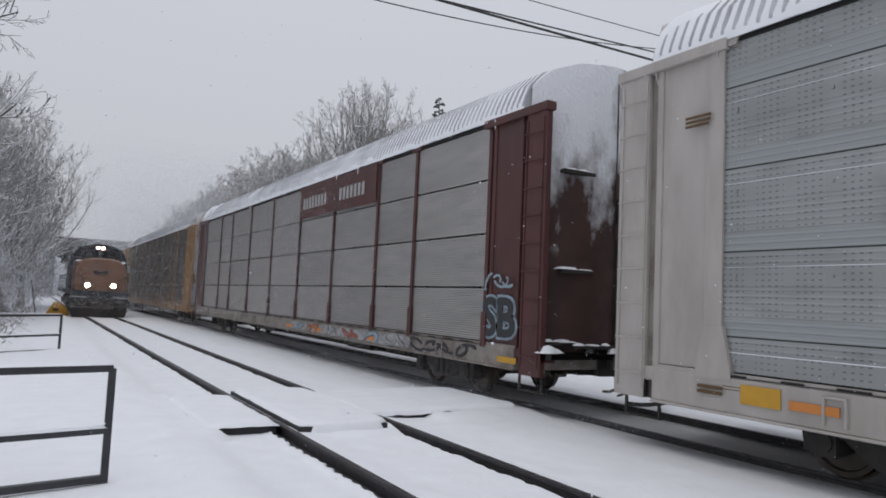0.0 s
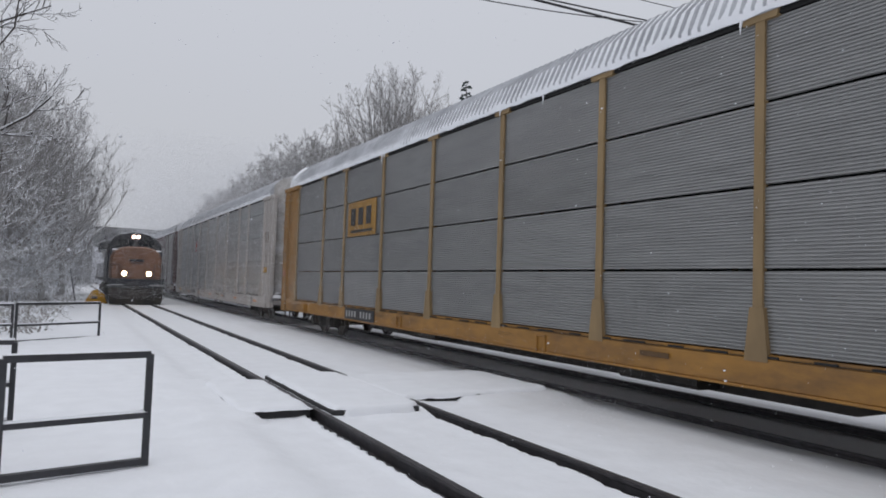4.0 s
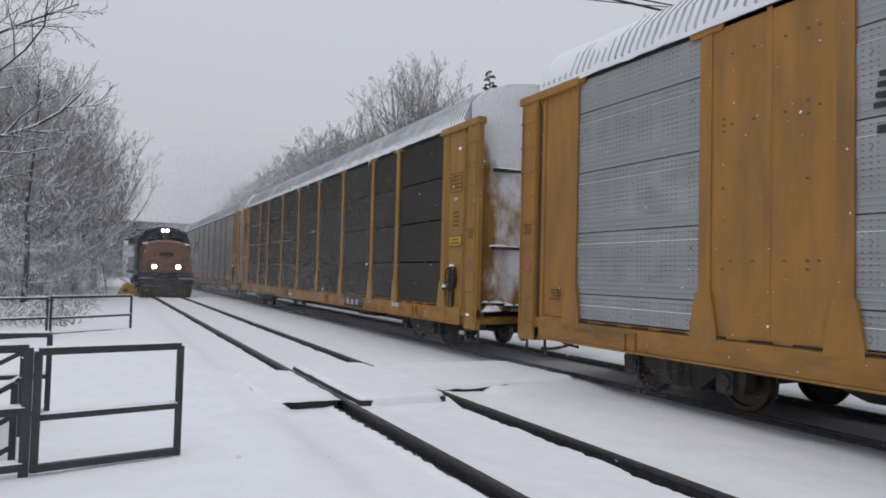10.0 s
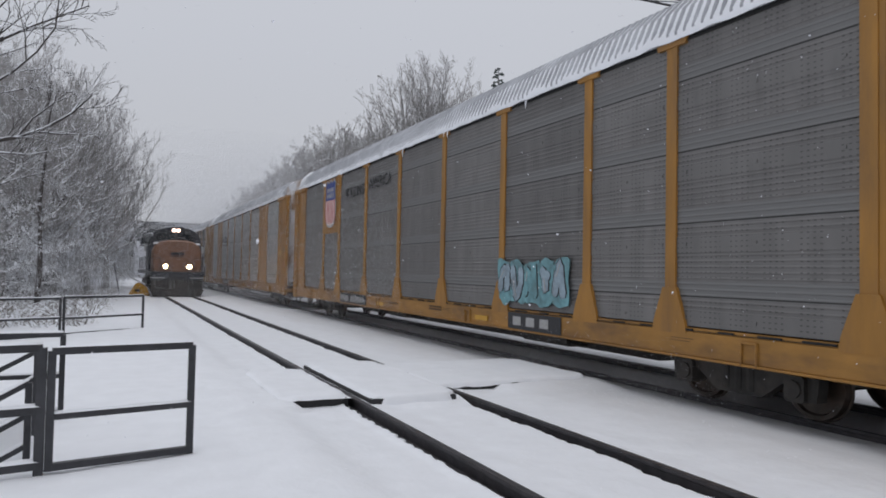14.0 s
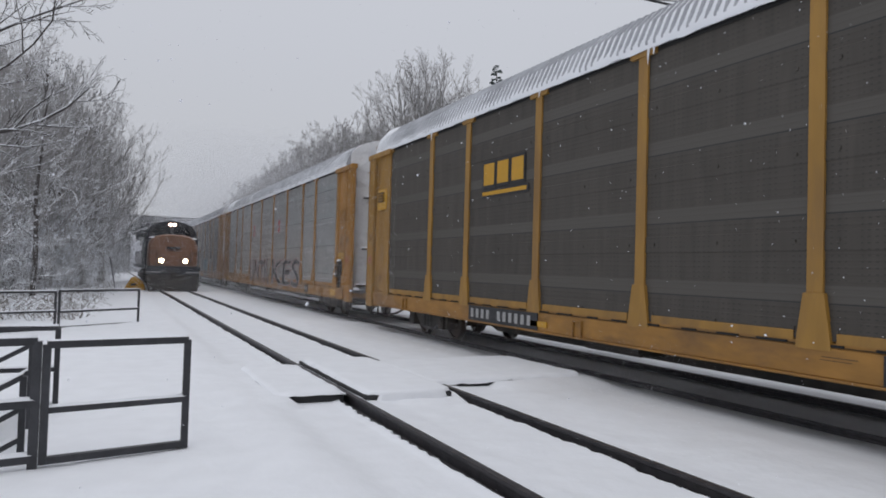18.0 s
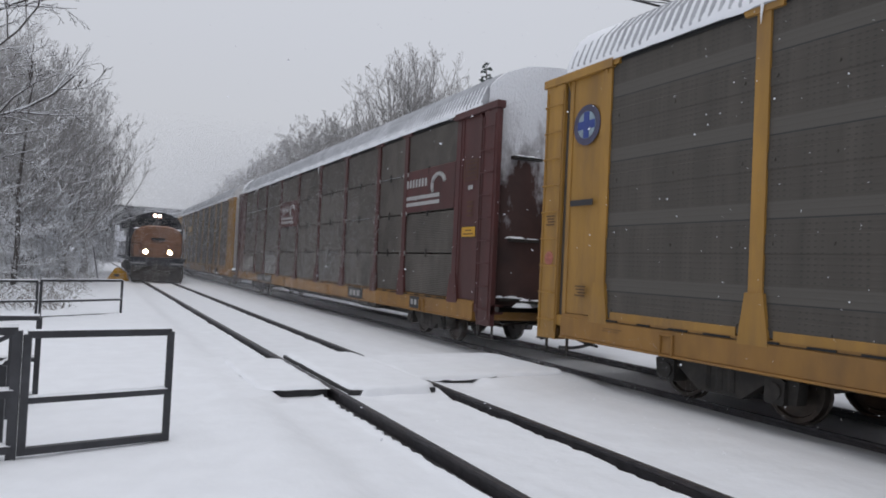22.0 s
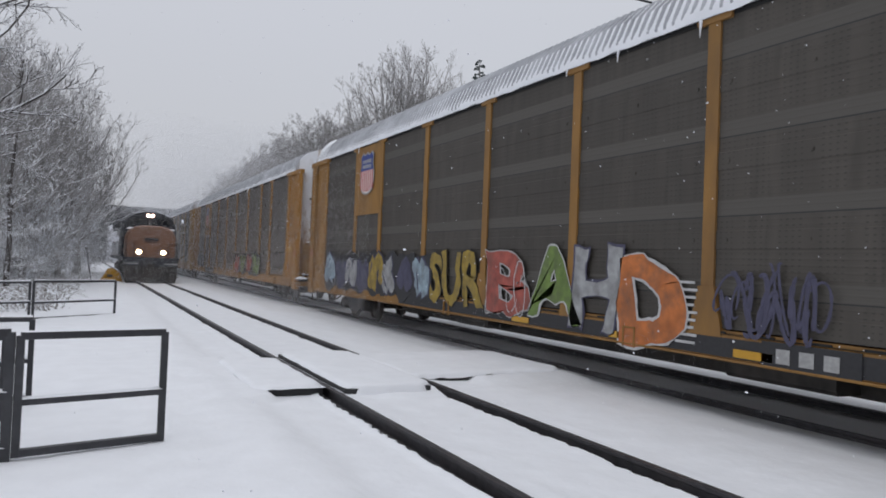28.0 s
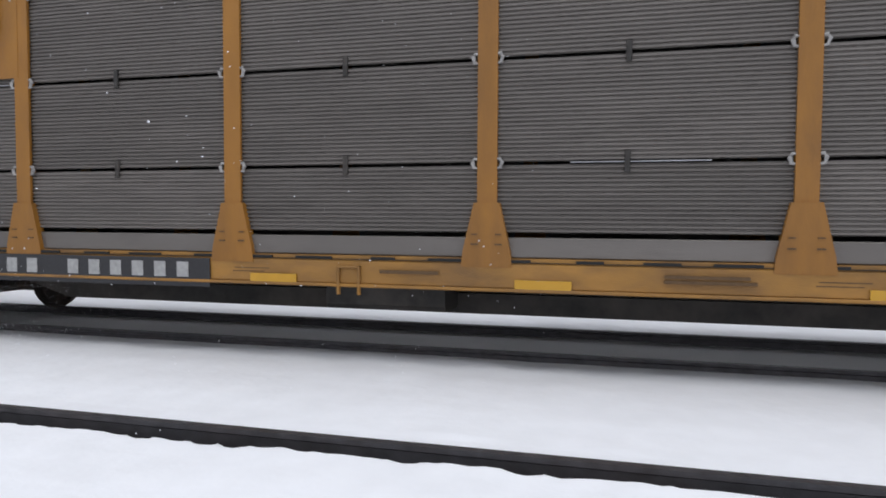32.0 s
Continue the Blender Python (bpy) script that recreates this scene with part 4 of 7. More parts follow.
def door_bar_mesh():
    """The seam of the two door leaves with its locking bar and hatch frame."""
    def make():
        g = Geo().box(-0.008, 0.008, 13.55, 13.606, 1.05, 5.9)
        g.beam(-0.075, -0.045, 13.58, 13.64, 1.2, 3.0, 0.006, "z").beam(-0.09, -0.03, 13.58, 13.66, 3.3, 3.75, 0.01, "z").beam(-0.09, -0.03, 13.58, 13.66, 1.9, 2.25, 0.01, "z")
        return g.mesh("locking_bar", M["black"])
    return shared("doorbar", make)


def hatch_mesh(material):
    def make():
        g = Geo()
        for x0, x1, z0, z1 in ((-1.15, -0.70, 1.95, 2.02), (-1.15, -1.10, 1.25, 1.95), (-0.75, -0.70, 1.25, 1.95), (-1.15, -0.70, 1.20, 1.27)):
            y = door_y((x0 + x1) / 2)
            g.box(x0, x1, y - 0.02, y + 0.045, z0, z1)
        return g.mesh("door_hatch", material)
    return shared(("hatch", material.name), make)


def end_sill_mesh(material):
    """The painted end sill under the door, with a step plate either side."""
    def make():
        g = Geo().beam(-1.50, 1.50, 13.10, 13.58, 0.74, 1.0, 0.02, "x")
        g.beam(-1.62, -1.30, 13.06, 13.60, 0.62, 0.86, 0.02, "y")
        return g.mesh("end_sill", material)
    return shared(("endsill", material.name), make)


def platform_mesh():
    def make():
        g = Geo()
        g.beam(-1.5, 1.5, 13.0, 13.75, 0.92, 1.02, 0.01, "x")
        g.beam(-1.50, -1.455, 13.47, 13.51, 0.35, 0.95, 0.008, "z")
        g.beam(-1.50, -1.455, 12.88, 12.92, 0.35, 0.95, 0.008, "z")
        g.beam(-1.50, -1.42, 12.88, 13.51, 0.335, 0.365, 0.008, "y")
        g.beam(-1.3, 1.3, 13.05, 13.5, 0.66, 0.92, 0.02, "x")
        return g.mesh("step", M["black"])
    return shared("platform", make)


def brake_wheel_mesh():
    """A hand brake: gear case, spoked wheel, chain guide and bracket."""
    def make():
        g = Geo()
        ring = [(-1.70, 12.48 + 0.20 * math.cos(a), 1.72 + 0.24 * math.sin(a)) for a in np.linspace(0, 2 * math.pi, 17)]
        g.tube(ring, [0.022] * 17, 5, cap=False)
        for a in np.linspace(0, 2 * math.pi, 6)[:-1]:
            g.tube([(-1.68, 12.48, 1.72), (-1.70, 12.48 + 0.20 * math.cos(a), 1.72 + 0.24 * math.sin(a))], [0.018, 0.018], 4)
        g.prism([(12.36, 1.50), (12.60, 1.50), (12.64, 1.72), (12.56, 1.98), (12.40, 1.98), (12.32, 1.72)], "x", -1.665, -1.57)
        g.beam(-1.64, -1.58, 12.44, 12.52, 1.05, 1.55, 0.01, "z")
        g.tube([(-1.63, 12.38, 1.5), (-1.63, 12.34, 1.2), (-1.60, 12.30, 1.02)], [0.018] * 3, 5)
        g.beam(-1.66, -1.57, 12.05, 12.40, 1.42, 1.50, 0.01, "y")
        return g.mesh("hand_brake", M["black"])
    return shared("brake", make)


def brake_snow_mesh():
    def make():
        g = Geo()
        g.add(*lump(-1.64, 12.2, 1.50, 0.13, 0.07))
        g.add(*lump(-1.64, 12.48, 1.98, 0.09, 0.06))
        return g.mesh("brake_snow", M["snow"], True)
    return shared("brakesnow", make)


def plate(parent, name, y0, y1, z0, z1, material, x=-1.652, label=""):
    """A thin marking or board on the near side; y0 > y1 is not needed."""
    return part(name, Geo().box(x, x + 0.012, min(y0, y1), max(y0, y1), z0, z1), material, parent, label)


def bars_of(parent, name, y_left, z, h, count, pitch, material, x=-1.657, gap=(), wide=0.62):
    """Unreadable or private writing as a row of plain bars, read from -x (left is +y)."""
    me = Geo().box(-0.003, 0.003, -pitch * wide, 0, -h / 2, h / 2).mesh(name, material)
    for i in range(count):
        if i not in gap:
            part(name, me, None, parent, m=pose(x, y_left - i * pitch, z))


def blob_ring(cy, cz, ry, rz, seed, n=18, rough=0.3):
    rnd = random.Random(seed)
    ks = [(rnd.uniform(0.5, 1) * rough, rnd.uniform(0, 6.28), k) for k in (2, 3, 5)]
    out = []
    for i in range(n):
        a = 2 * math.pi * i / n
        r = 1 + sum(s * math.sin(k * a + p) / k ** 0.5 for s, p, k in ks)
        c, s = math.cos(a), math.sin(a)
        q = 1 / max(abs(c), abs(s)) ** 0.6
        out.append((cy + ry * r * c * q, cz + rz * r * s * q))
    return out


def ribbon(g, pts, w, x):
    """A flat swollen band of paint along points (y, z), in one piece with round ends, just proud of the wall at x."""
    key = [pts[0]] + list(pts) + [pts[-1]]
    line = []
    for j in range(len(pts) - 1):
        for u in (0, 0.34, 0.67):
            line.append(tuple(0.5 * (2 * b + (c - a) * u + (2 * a - 5 * b + 4 * c - d) * u * u + (3 * b - a - 3 * c + d) * u ** 3) for a, b, c, d in zip(*key[j:j + 4])))
    line.append(pts[-1])
    rad = [w * 0.5 * (0.55 if i in (0, len(line) - 1) else 1.0) for i in range(len(line))]
    k = len(g.v)
    g.tube([(0, a, b) for a, b in line], rad, 8)
    g.v[k:] = [(x + px * 0.004 / (w * 0.5), py, pz) for px, py, pz in g.v[k:]]


def spray(parent, y0, y1, z0, z1, fills, outline, seed, inner=None, thick=0.36):
    """Sprayed lettering that cannot be read: swollen overlapping strokes on a ragged halo, with flashes."""
    n = len(fills)
    y0, y1 = min(y0, y1), max(y0, y1)
    w, hh = (y1 - y0) / n, (z1 - z0) / 2
    fat = max(0.05, min(0.38 * w, 1.72 * thick * hh))
    for i, f in enumerate(fills):
        rnd = random.Random(seed * 31 + i)
        cy, cz = y1 - w * (i + 0.5), (z0 + z1) / 2
        ring = blob_ring(cy, cz, w * 0.58, hh * 0.84, seed * 17 + i, 24, 0.16)
        part("sprayed_halo", Geo().prism(ring, "x", -1.646 - 0.0008 * i, -1.638), M[outline], parent)
        pts, k = [], rnd.choice((3, 4, 5))
        for j in range(k):
            u = (j + 0.5) / k + rnd.uniform(-0.12, 0.12)
            v = (0.72 if (j + i) % 2 else -0.72) * rnd.uniform(0.5, 1.0)
            pts.append((cy + w * 0.44 * (1 - 2 * u), cz + v * hh * 0.95))
        soft = []
        for j in range(len(pts) - 1):
            (a0, b0), (a1, b1) = pts[j], pts[j + 1]
            bow = rnd.uniform(-0.18, 0.18) * w
            soft += [(a0, b0), ((a0 + a1) / 2 + bow, (b0 + b1) / 2)]
        soft.append(pts[-1])
        go, gf = Geo(), Geo()
        ribbon(go, soft, fat * 1.32, -1.651 - 0.0008 * i)
        ribbon(gf, soft, fat, -1.659 - 0.0008 * i)
        part("sprayed_outline", go, M["ink" if outline != "ink" else "violet_spray"], parent)
        part("sprayed_shape", gf, M[f], parent)
        gi = Geo()
        (a0, b0), (a1, b1) = soft[1], soft[2]
        ribbon(gi, [(a0 + 0.1 * fat, b0 + 0.1 * hh), ((a0 + a1) / 2, (b0 + b1) / 2), (a1 - 0.1 * fat, b1)], fat * 0.16, -1.668 - 0.0008 * i)
        part("sprayed_flash", gi, M[inner or outline], parent)


def scrawl(parent, y0, y1, z0, z1, material, seed, strokes=6, r=0.022):
    """Loose sprayed loops and hooks that cannot be read."""
    rnd = random.Random(seed)
    w, cz, hh = (y1 - y0) / strokes, (z0 + z1) / 2, (z1 - z0) / 2
    for i in range(strokes):
        cy = y1 - w * (i + 0.5)
        a0, turn = rnd.uniform(0, 6.28), rnd.choice((-1, 1)) * rnd.uniform(2.6, 7.0)
        ry, rz, lean = w * rnd.uniform(0.35, 0.8), hh * rnd.uniform(0.55, 1.0), rnd.uniform(-0.6, 0.6)
        grow_out, dy, dz = rnd.uniform(-0.5, 0.3), rnd.uniform(-0.6, 0.6) * w, rnd.uniform(-0.3, 0.3) * hh
        pts, n = [], 18
        for j in range(n):
            u = j / (n - 1)
            a, k = a0 + turn * u, 1 + grow_out * u
            b = rz * k * math.sin(a) + dz * u
            pts.append((-1.648 - 0.002 * i, cy + ry * k * math.cos(a * 0.9 + 0.3) + dy * u + lean * b * 0.5, min(z1, max(z0, cz + b))))
        g = Geo().tube(pts, [r * rnd.uniform(0.7, 1.2) * (0.5 if j in (0, n - 1) else 1) for j in range(n)], 6)
        g.v = [(pts[0][0] + 0.2 * (p[0] - pts[0][0]), p[1], p[2]) for p in g.v]
        part("sprayed_line", g, material, parent)


def rolled_patch(parent, y_left, w, z0, z1, material):
    """Paint rolled onto ribs, in one coat over crests and hollows: a ragged shape with notched top and two gaps."""
    rnd, n, m = random.Random(77), int((z1 - z0) / 0.052), 72
    p = (z1 - z0) / n
    levels = [(z0 + p * (i + f), x) for i in range(n) for f, x in ((0.12, -1.560), (0.22, -1.581), (0.82, -1.581), (0.92, -1.560))]
    vs = [(x, y_left - w * k / m, z) for z, x in levels for k in range(m + 1)]
    fs = []
    for i in range(n):
        v = (i + 0.5) / n
        lo = 0.02 + 0.10 * max(0.0, math.sin(v * 6.0 - 1.2)) + rnd.uniform(0, 0.015)
        hi = 0.95 if v < 0.36 else 0.80 if v < 0.50 else 1.0 - 0.08 * (v - 0.5) if v < 0.74 else 1.0 - 1.25 * (v - 0.70)
        hi += rnd.uniform(-0.012, 0.012)
        cuts = [(c, 0.03 + 0.14 * (v - 0.80)) for c in (0.21, 0.38, 0.54)] if v > 0.80 else [(0.16, 0.03), (0.76, 0.05)] if 0.26 < v < 0.40 else [(0.44, 0.04)] if 0.16 < v < 0.22 else []
        for k in range(m):
            u = (k + 0.5) / m
            if lo < u < hi and all(abs(u - c) > h for c, h in cuts):
                for q in range(4):
                    a = (4 * i + q) * (m + 1) + k
                    if 4 * i + q + 1 < len(levels):
                        fs.append((a, a + 1, a + m + 2, a + m + 1))
    used = sorted({a for f in fs for a in f})
    place = {a: k for k, a in enumerate(used)}
    g = Geo()
    g.add([vs[a] for a in used], [tuple(place[a] for a in f) for f in fs])
    part("sprayed_shape", g, material, parent)


def shield_ring(cy, cz, w, h):
    pts = [(0, 0.50), (0.17, 0.44), (0.33, 0.50), (0.47, 0.41), (0.42, 0.22), (0.50, 0.0), (0.50, -0.24), (0.43, -0.40), (0.26, -0.49), (0, -0.53)]
    ring = pts + [(-a, b) for a, b in pts[-2:0:-1]]
    return [(cy + a * w, cz + b * h) for a, b in ring]


def emblem(parent, cy, cz, w, h):
    """The railway's shield: white edge, blue head with pale bars, red and cream stripes."""
    part("shield_edge", Geo().prism(shield_ring(cy, cz, w * 1.10, h * 1.08), "x", -1.660, -1.652), M["lettering"], parent)
    body = part("shield", Geo().prism(shield_ring(cy, cz, w, h), "x", -1.664, -1.655), M["cream"], parent)
    top = [(a, max(b, cz + 0.06 * h)) for a, b in shield_ring(cy, cz, w, h)]
    keep = []
    for p in top:
        if not keep or (abs(p[0] - keep[-1][0]) + abs(p[1] - keep[-1][1])) > 1e-4:
            keep.append(p)
    part("shield_head", Geo().prism(keep, "x", -1.669, -1.66), M["blue"], parent)
    for k in (0.29, 0.16):
        g = Geo()
        for i in range(6):
            y = cy - w * 0.33 + i * w * 0.115
            g.box(-1.673, -1.668, y, y + w * 0.075, cz + h * (k - 0.04), cz + h * (k + 0.05))
        part("shield_bars", g, M["lettering"], parent)
    for i in range(7):
        u = -0.45 + i * 0.15
        depth = -0.50 + 0.30 * abs(u) ** 1.6
        y = cy + u * w
        part("shield_stripe", Geo().box(-1.668, -1.66, y - w * 0.035, y + w * 0.035, cz + h * depth, cz + h * 0.06), M["red"], parent)


def car_y(n, late=0.0):
    """Middle of car n at 0 s; car 0 is the white one."""
    return -6.36 - 28.88 * n - late


ROUGH = {"icy": 0.035, "icy_lumpy": 0.055, "icy_yellow": 0.014, "icy_maroon": 0.012, "icy_white": 0.016}
LABELS = {"galv": "light galvanised ribbed panels", "galv_h": "light galvanised perforated panels", "steel": "grey ribbed steel panels", "steel_h": "grey perforated panels",
          "dull": "dirty grey ribbed panels", "dull_h": "dirty dark perforated panels", "dark": "grimy near-black ribbed panels"}


def sill_slots():
    """Dark slots between the sill's short tabs, under the panels."""
    g = Geo().box(-SIDE - 0.022, -1.50, -11.9, 11.9, 1.047, 1.053)
    for k in range(34):
        y = -11.6 + 0.70 * k
        g.box(-SIDE - 0.023, -1.50, y, y + 0.42 - 0.08 * (k % 3), 1.050, 1.076)
    return g.mesh("sill_gap", M["seam"])


def autorack(n, frame_mat, panel, sill="", late=0.0, corner="", foot=0.22, post_w=0.20, solid_bays=(), end="icy", snow_kind=0, low=0.70, kick="", hinges=False, label=""):
    """A covered car carrier with side posts, panels, roof, end doors and trucks."""
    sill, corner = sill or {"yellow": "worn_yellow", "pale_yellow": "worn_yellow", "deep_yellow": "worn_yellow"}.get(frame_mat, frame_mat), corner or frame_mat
    text = label or f"{frame_mat.replace('_', ' ')} covered car-carrier wagon with {LABELS[panel]}, snowy roof"
    t = thing("car_carrier_wagon", text, "railway wagon", m=pose(FAR_T, car_y(n, late), CAR_Z), group="wagons of the passing train")
    near, far = pose(0, 0, 0), pose(0, 0, 0, 0, 0, 180)
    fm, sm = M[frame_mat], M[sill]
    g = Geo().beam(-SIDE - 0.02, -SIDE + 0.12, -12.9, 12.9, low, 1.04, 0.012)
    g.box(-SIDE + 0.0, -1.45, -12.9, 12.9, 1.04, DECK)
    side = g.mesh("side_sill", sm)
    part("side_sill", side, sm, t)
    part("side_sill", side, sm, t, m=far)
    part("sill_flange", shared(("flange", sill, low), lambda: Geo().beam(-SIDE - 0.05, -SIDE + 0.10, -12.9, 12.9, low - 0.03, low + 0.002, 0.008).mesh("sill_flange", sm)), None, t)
    part("sill_gap", shared("sillgap", lambda: sill_slots()), None, t)
    for y in (-10.45, -2.9, 2.9, 10.45):
        part("jack_pad", shared(("jackpad", sill), lambda: Geo().beam(-1.672, -1.62, -0.13, -0.10, 0.68, 0.98, 0.01, "z").beam(-1.672, -1.62, 0.10, 0.13, 0.68, 0.98, 0.01, "z").beam(-1.67, -1.62, -0.13, 0.13, 0.955, 0.98, 0.008, "y").mesh("jack_pad", sm)), None, t, m=pose(0, y, 0))
        if n > -2:
            part("stencil", shared("sillstencil", lambda: Geo().box(-1.6325, -1.628, -0.22, 0.20, 0.93, 0.940).box(-1.6325, -1.628, -0.16, 0.22, 0.895, 0.904).mesh("stencil", M["faded_ink"])), None, t, m=pose(0, y + 1.15, 0))
    for nm, key, dims in (("deck_plate", "under0", (-1.5, 1.5, -13.3, 13.3, 0.96, 1.03)), ("centre_sill", "under1", (-0.40, 0.40, -13.2, 13.2, 0.60, 0.96)), 
                          ("brake_box", "under3", (-0.9, 0.9, -5.6, -4.0, 0.40, 0.9)), ("air_tank", "under4", (-1.1, -0.5, 2.0, 3.4, 0.45, 0.9))):
        part(nm, shared(key, lambda: Geo().beam(*dims, 0.02 if key < "under3" else 0.06).mesh(nm, M["black"])), None, t)
    part("fish_belly", shared("belly", lambda: Geo().prism([(-8.4, 0.598), (-7.6, 0.36), (7.6, 0.36), (8.4, 0.598)], "x", -0.42, 0.42).mesh("fish_belly", M["black"])), None, t)
    part("upper_deck", shared("decks", lambda: Geo().box(-1.5, 1.5, -13.0, 13.0, 2.85, 2.92).mesh("upper_deck", M["black"])), None, t)
    roof, caps = roof_meshes()
    part("roof", roof, None, t)
    part("roof_snow", caps[snow_kind % 3], None, t)
    # not a rail: near-black strip put in for the shade under the eave
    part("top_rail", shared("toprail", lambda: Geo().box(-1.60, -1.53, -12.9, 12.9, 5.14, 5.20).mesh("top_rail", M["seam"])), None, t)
    ice = random.Random(n + 40)
    for k in range(5 if n > -2 else 0):
        y = ice.choice(POSTS) + ice.uniform(-0.3, 0.3) if k < 4 else ice.uniform(-12, 12)
        part("icicle", shared(("icicle", k % 3), lambda: Geo().tube([(-1.648, 0, 0), (-1.65, 0.01, -0.06 - 0.03 * (k % 3)), (-1.648, 0.015, -0.12 - 0.06 * (k % 3))], [0.024, 0.014, 0.004], 6).mesh("icicle", M["snow"])), None, t, m=pose(0, y, EAVE - 0.01))
    pm = post_mesh(post_w, fm, foot)
    for y in POSTS:
        for m in (pose(0, y, 0), pose(0, y, 0, 0, 0, 180)):
            part("post", pm, None, t, m=m)
        if hinges:
            for s in (-1, 1):
                part("bolt_pad", shared("boltpad", lambda: Geo().box(-1.650, -1.638, -0.035, 0.035, 0, 0.016).box(-1.650, -1.638, -0.03, 0.03, 0.10, 0.112).mesh("bolt_pad", M["faded_ink"])), None, t, m=pose(0, y + s * 0.12, 1.22))
    holes = panel.endswith("_h")
    for i, (a, b) in enumerate(zip(POSTS, POSTS[1:])):
        w, yc = (b - a) - post_w + 0.10, (a + b) / 2
        bay = 8 - i                       # 0 at the leading end
        if bay in solid_bays:
            part("blank_panel", shared(("blank", round(w, 2), frame_mat), lambda: Geo().beam(-1.60, -1.55, -w / 2, w / 2, DECK, EAVE - 0.02, 0.01, "z").mesh("panel", fm)), None, t, m=pose(0, yc, 0))
            part("rivets", shared(("rivets", round(w, 2)), lambda: rivet_rows(w)), None, t, m=pose(0, yc, 0))
            part("seam_strip", shared(("seamstrip", frame_mat), lambda: Geo().beam(-1.612, -1.59, -0.04, 0.04, DECK, EAVE - 0.03, 0.008, "z").mesh("seam_strip", fm)), None, t, m=pose(0, yc, 0))
        elif holes:
            part("panel", wavy_sheet(w, EAVE - DECK - 0.05, M[panel]), None, t, m=pose(0, yc, DECK + 0.02))
        else:
            rows = [(DECK + 0.005, 0.21)] if panel == "steel" else []
            z, hs = (DECK + 0.24, (0.70, 1.03, 1.03, 1.07)) if panel == "steel" else (DECK, (1.0, 1.01, 1.02, 1.03))
            if rows:
                part("panel", shared(("kick", round(w, 2), panel), lambda: Geo().beam(-1.58, -1.54, -w / 2, w / 2, 0, 0.20, 0.01).mesh("panel", M[panel])), None, t, m=pose(0, yc, DECK + 0.005))
            for k, h in enumerate(hs):
                part("panel", ribbed_sheet(w, h - 0.035, M[panel]), None, t, m=pose(0, yc, z + 0.015))
                if k and hinges:
                    for s in (-1, 1):
                        part("hinge", hinge_mesh(s), None, t, m=pose(0, b, z))
                    part("latch", shared("latch", lambda: Geo().beam(-1.600, -1.57, -0.028, 0.028, -0.10, 0.10, 0.008, "z").mesh("latch", M["black"])), None, t, m=pose(0, yc + 0.1, z))
                    if (i * 7 + k * 3 + n) % 4 == 0:
                        part("seam_snow", shared(("seamsnow", k), lambda: Geo().beam(-1.588, -1.565, -0.55 - 0.1 * k, 0.5 + 0.13 * k, -0.006, 0.004, 0.003, "y").mesh("seam_snow", M["snow_dusty"])), None, t, m=pose(0, yc, z))
                z += h
        if kick:
            part("kick_board", shared(("kickboard", round(w, 2), kick), lambda: Geo().beam(-1.61, -1.57, -w / 2 + 0.22, w / 2 - 0.22, 1.07, 1.20, 0.008, "y").mesh("kick_board", M[kick])), None, t, m=pose(0, yc, 0))
        part("far_panel", shared(("farpanel", round(w, 2), panel), lambda: Geo().box(-1.58, -1.545, -w / 2, w / 2, DECK, EAVE).mesh("panel", M[panel])), None, t, m=pose(0, yc, 0, 0, 0, 180))
    for me in corner_meshes(M[corner]):
        back = shared(("cornerback", corner, me.name), lambda: mirrored(me))
        for m in (near, far):
            part(me.name.split(".")[0], me, None, t, m=m)
            part(me.name.split(".")[0], back, None, t, m=m)
    lad, ladb = ladder_mesh(M[corner]), shared(("ladderback", corner), lambda: mirrored(ladder_mesh(M[corner])))
    for me in (lad, ladb):
        part("ladder", me, None, t)
    for m in (near, far):
        part("end_door", end_door_mesh(M[end], ROUGH.get(end, 0.008)), None, t, m=m)
        part("locking_bar", door_bar_mesh(), None, t, m=m)
        part("door_hatch", hatch_mesh(M[corner]), None, t, m=m)
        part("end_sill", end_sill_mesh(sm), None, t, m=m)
        part("coupler", coupler_mesh(), None, t, m=m)
        part("brake_hose", hose_mesh(), None, t, m=m)
        part("uncoupling_rod", cable_mesh(), None, t, m=m)
        part("step", platform_mesh(), None, t, m=m)
        part("step", shared("platformback", lambda: mirrored(platform_mesh())), None, t, m=m)
    for k in range(len(LEDGES)):
        part("door_ledge", ledge_mesh(k, False), None, t)
        part("door_ledge", shared(("ledgeback", k), lambda: mirrored(ledge_mesh(k, False))), None, t)
        drifted(t, ledge_mesh(k, True))
        drifted(t, shared(("ledgesnowback", k), lambda: mirrored(ledge_mesh(k, True))))
    if corner in ("yellow", "pale_yellow", "ochre", "deep_yellow"):
        for yc in (-13.31, 13.31):
            part("warning_disc", shared(("disc",), lambda: Geo().disc((-1.632, 0, 0), 0.125, "x", 0.012, 18).mesh("warning_disc", M["faded_red"])), None, t, "faded round red warning sign", m=pose(0, yc, 2.02))
            g = Geo()
            for k in range(4):
                g.box(-1.638, -1.628, -0.13 + 0.02 * (k % 2), 0.13 - 0.03 * (k % 3), -0.05 * k, -0.05 * k + 0.025)
            part("lettering", shared(("stencil",), lambda: g.mesh("lettering", M["faded_ink"])), None, t, m=pose(0, yc, 2.75))
            part("lettering", SHARED[("stencil",)], None, t, m=pose(-0.0, yc - math.copysign(0.9, yc), 1.55))
    if n in (1, 2, 3, 6, 11, 12):
        part("hand_brake", shared("brakeback", lambda: mirrored(brake_wheel_mesh())), None, t)
        drifted(t, shared("brakesnowback", lambda: mirrored(brake_snow_mesh())))
    g = Geo()
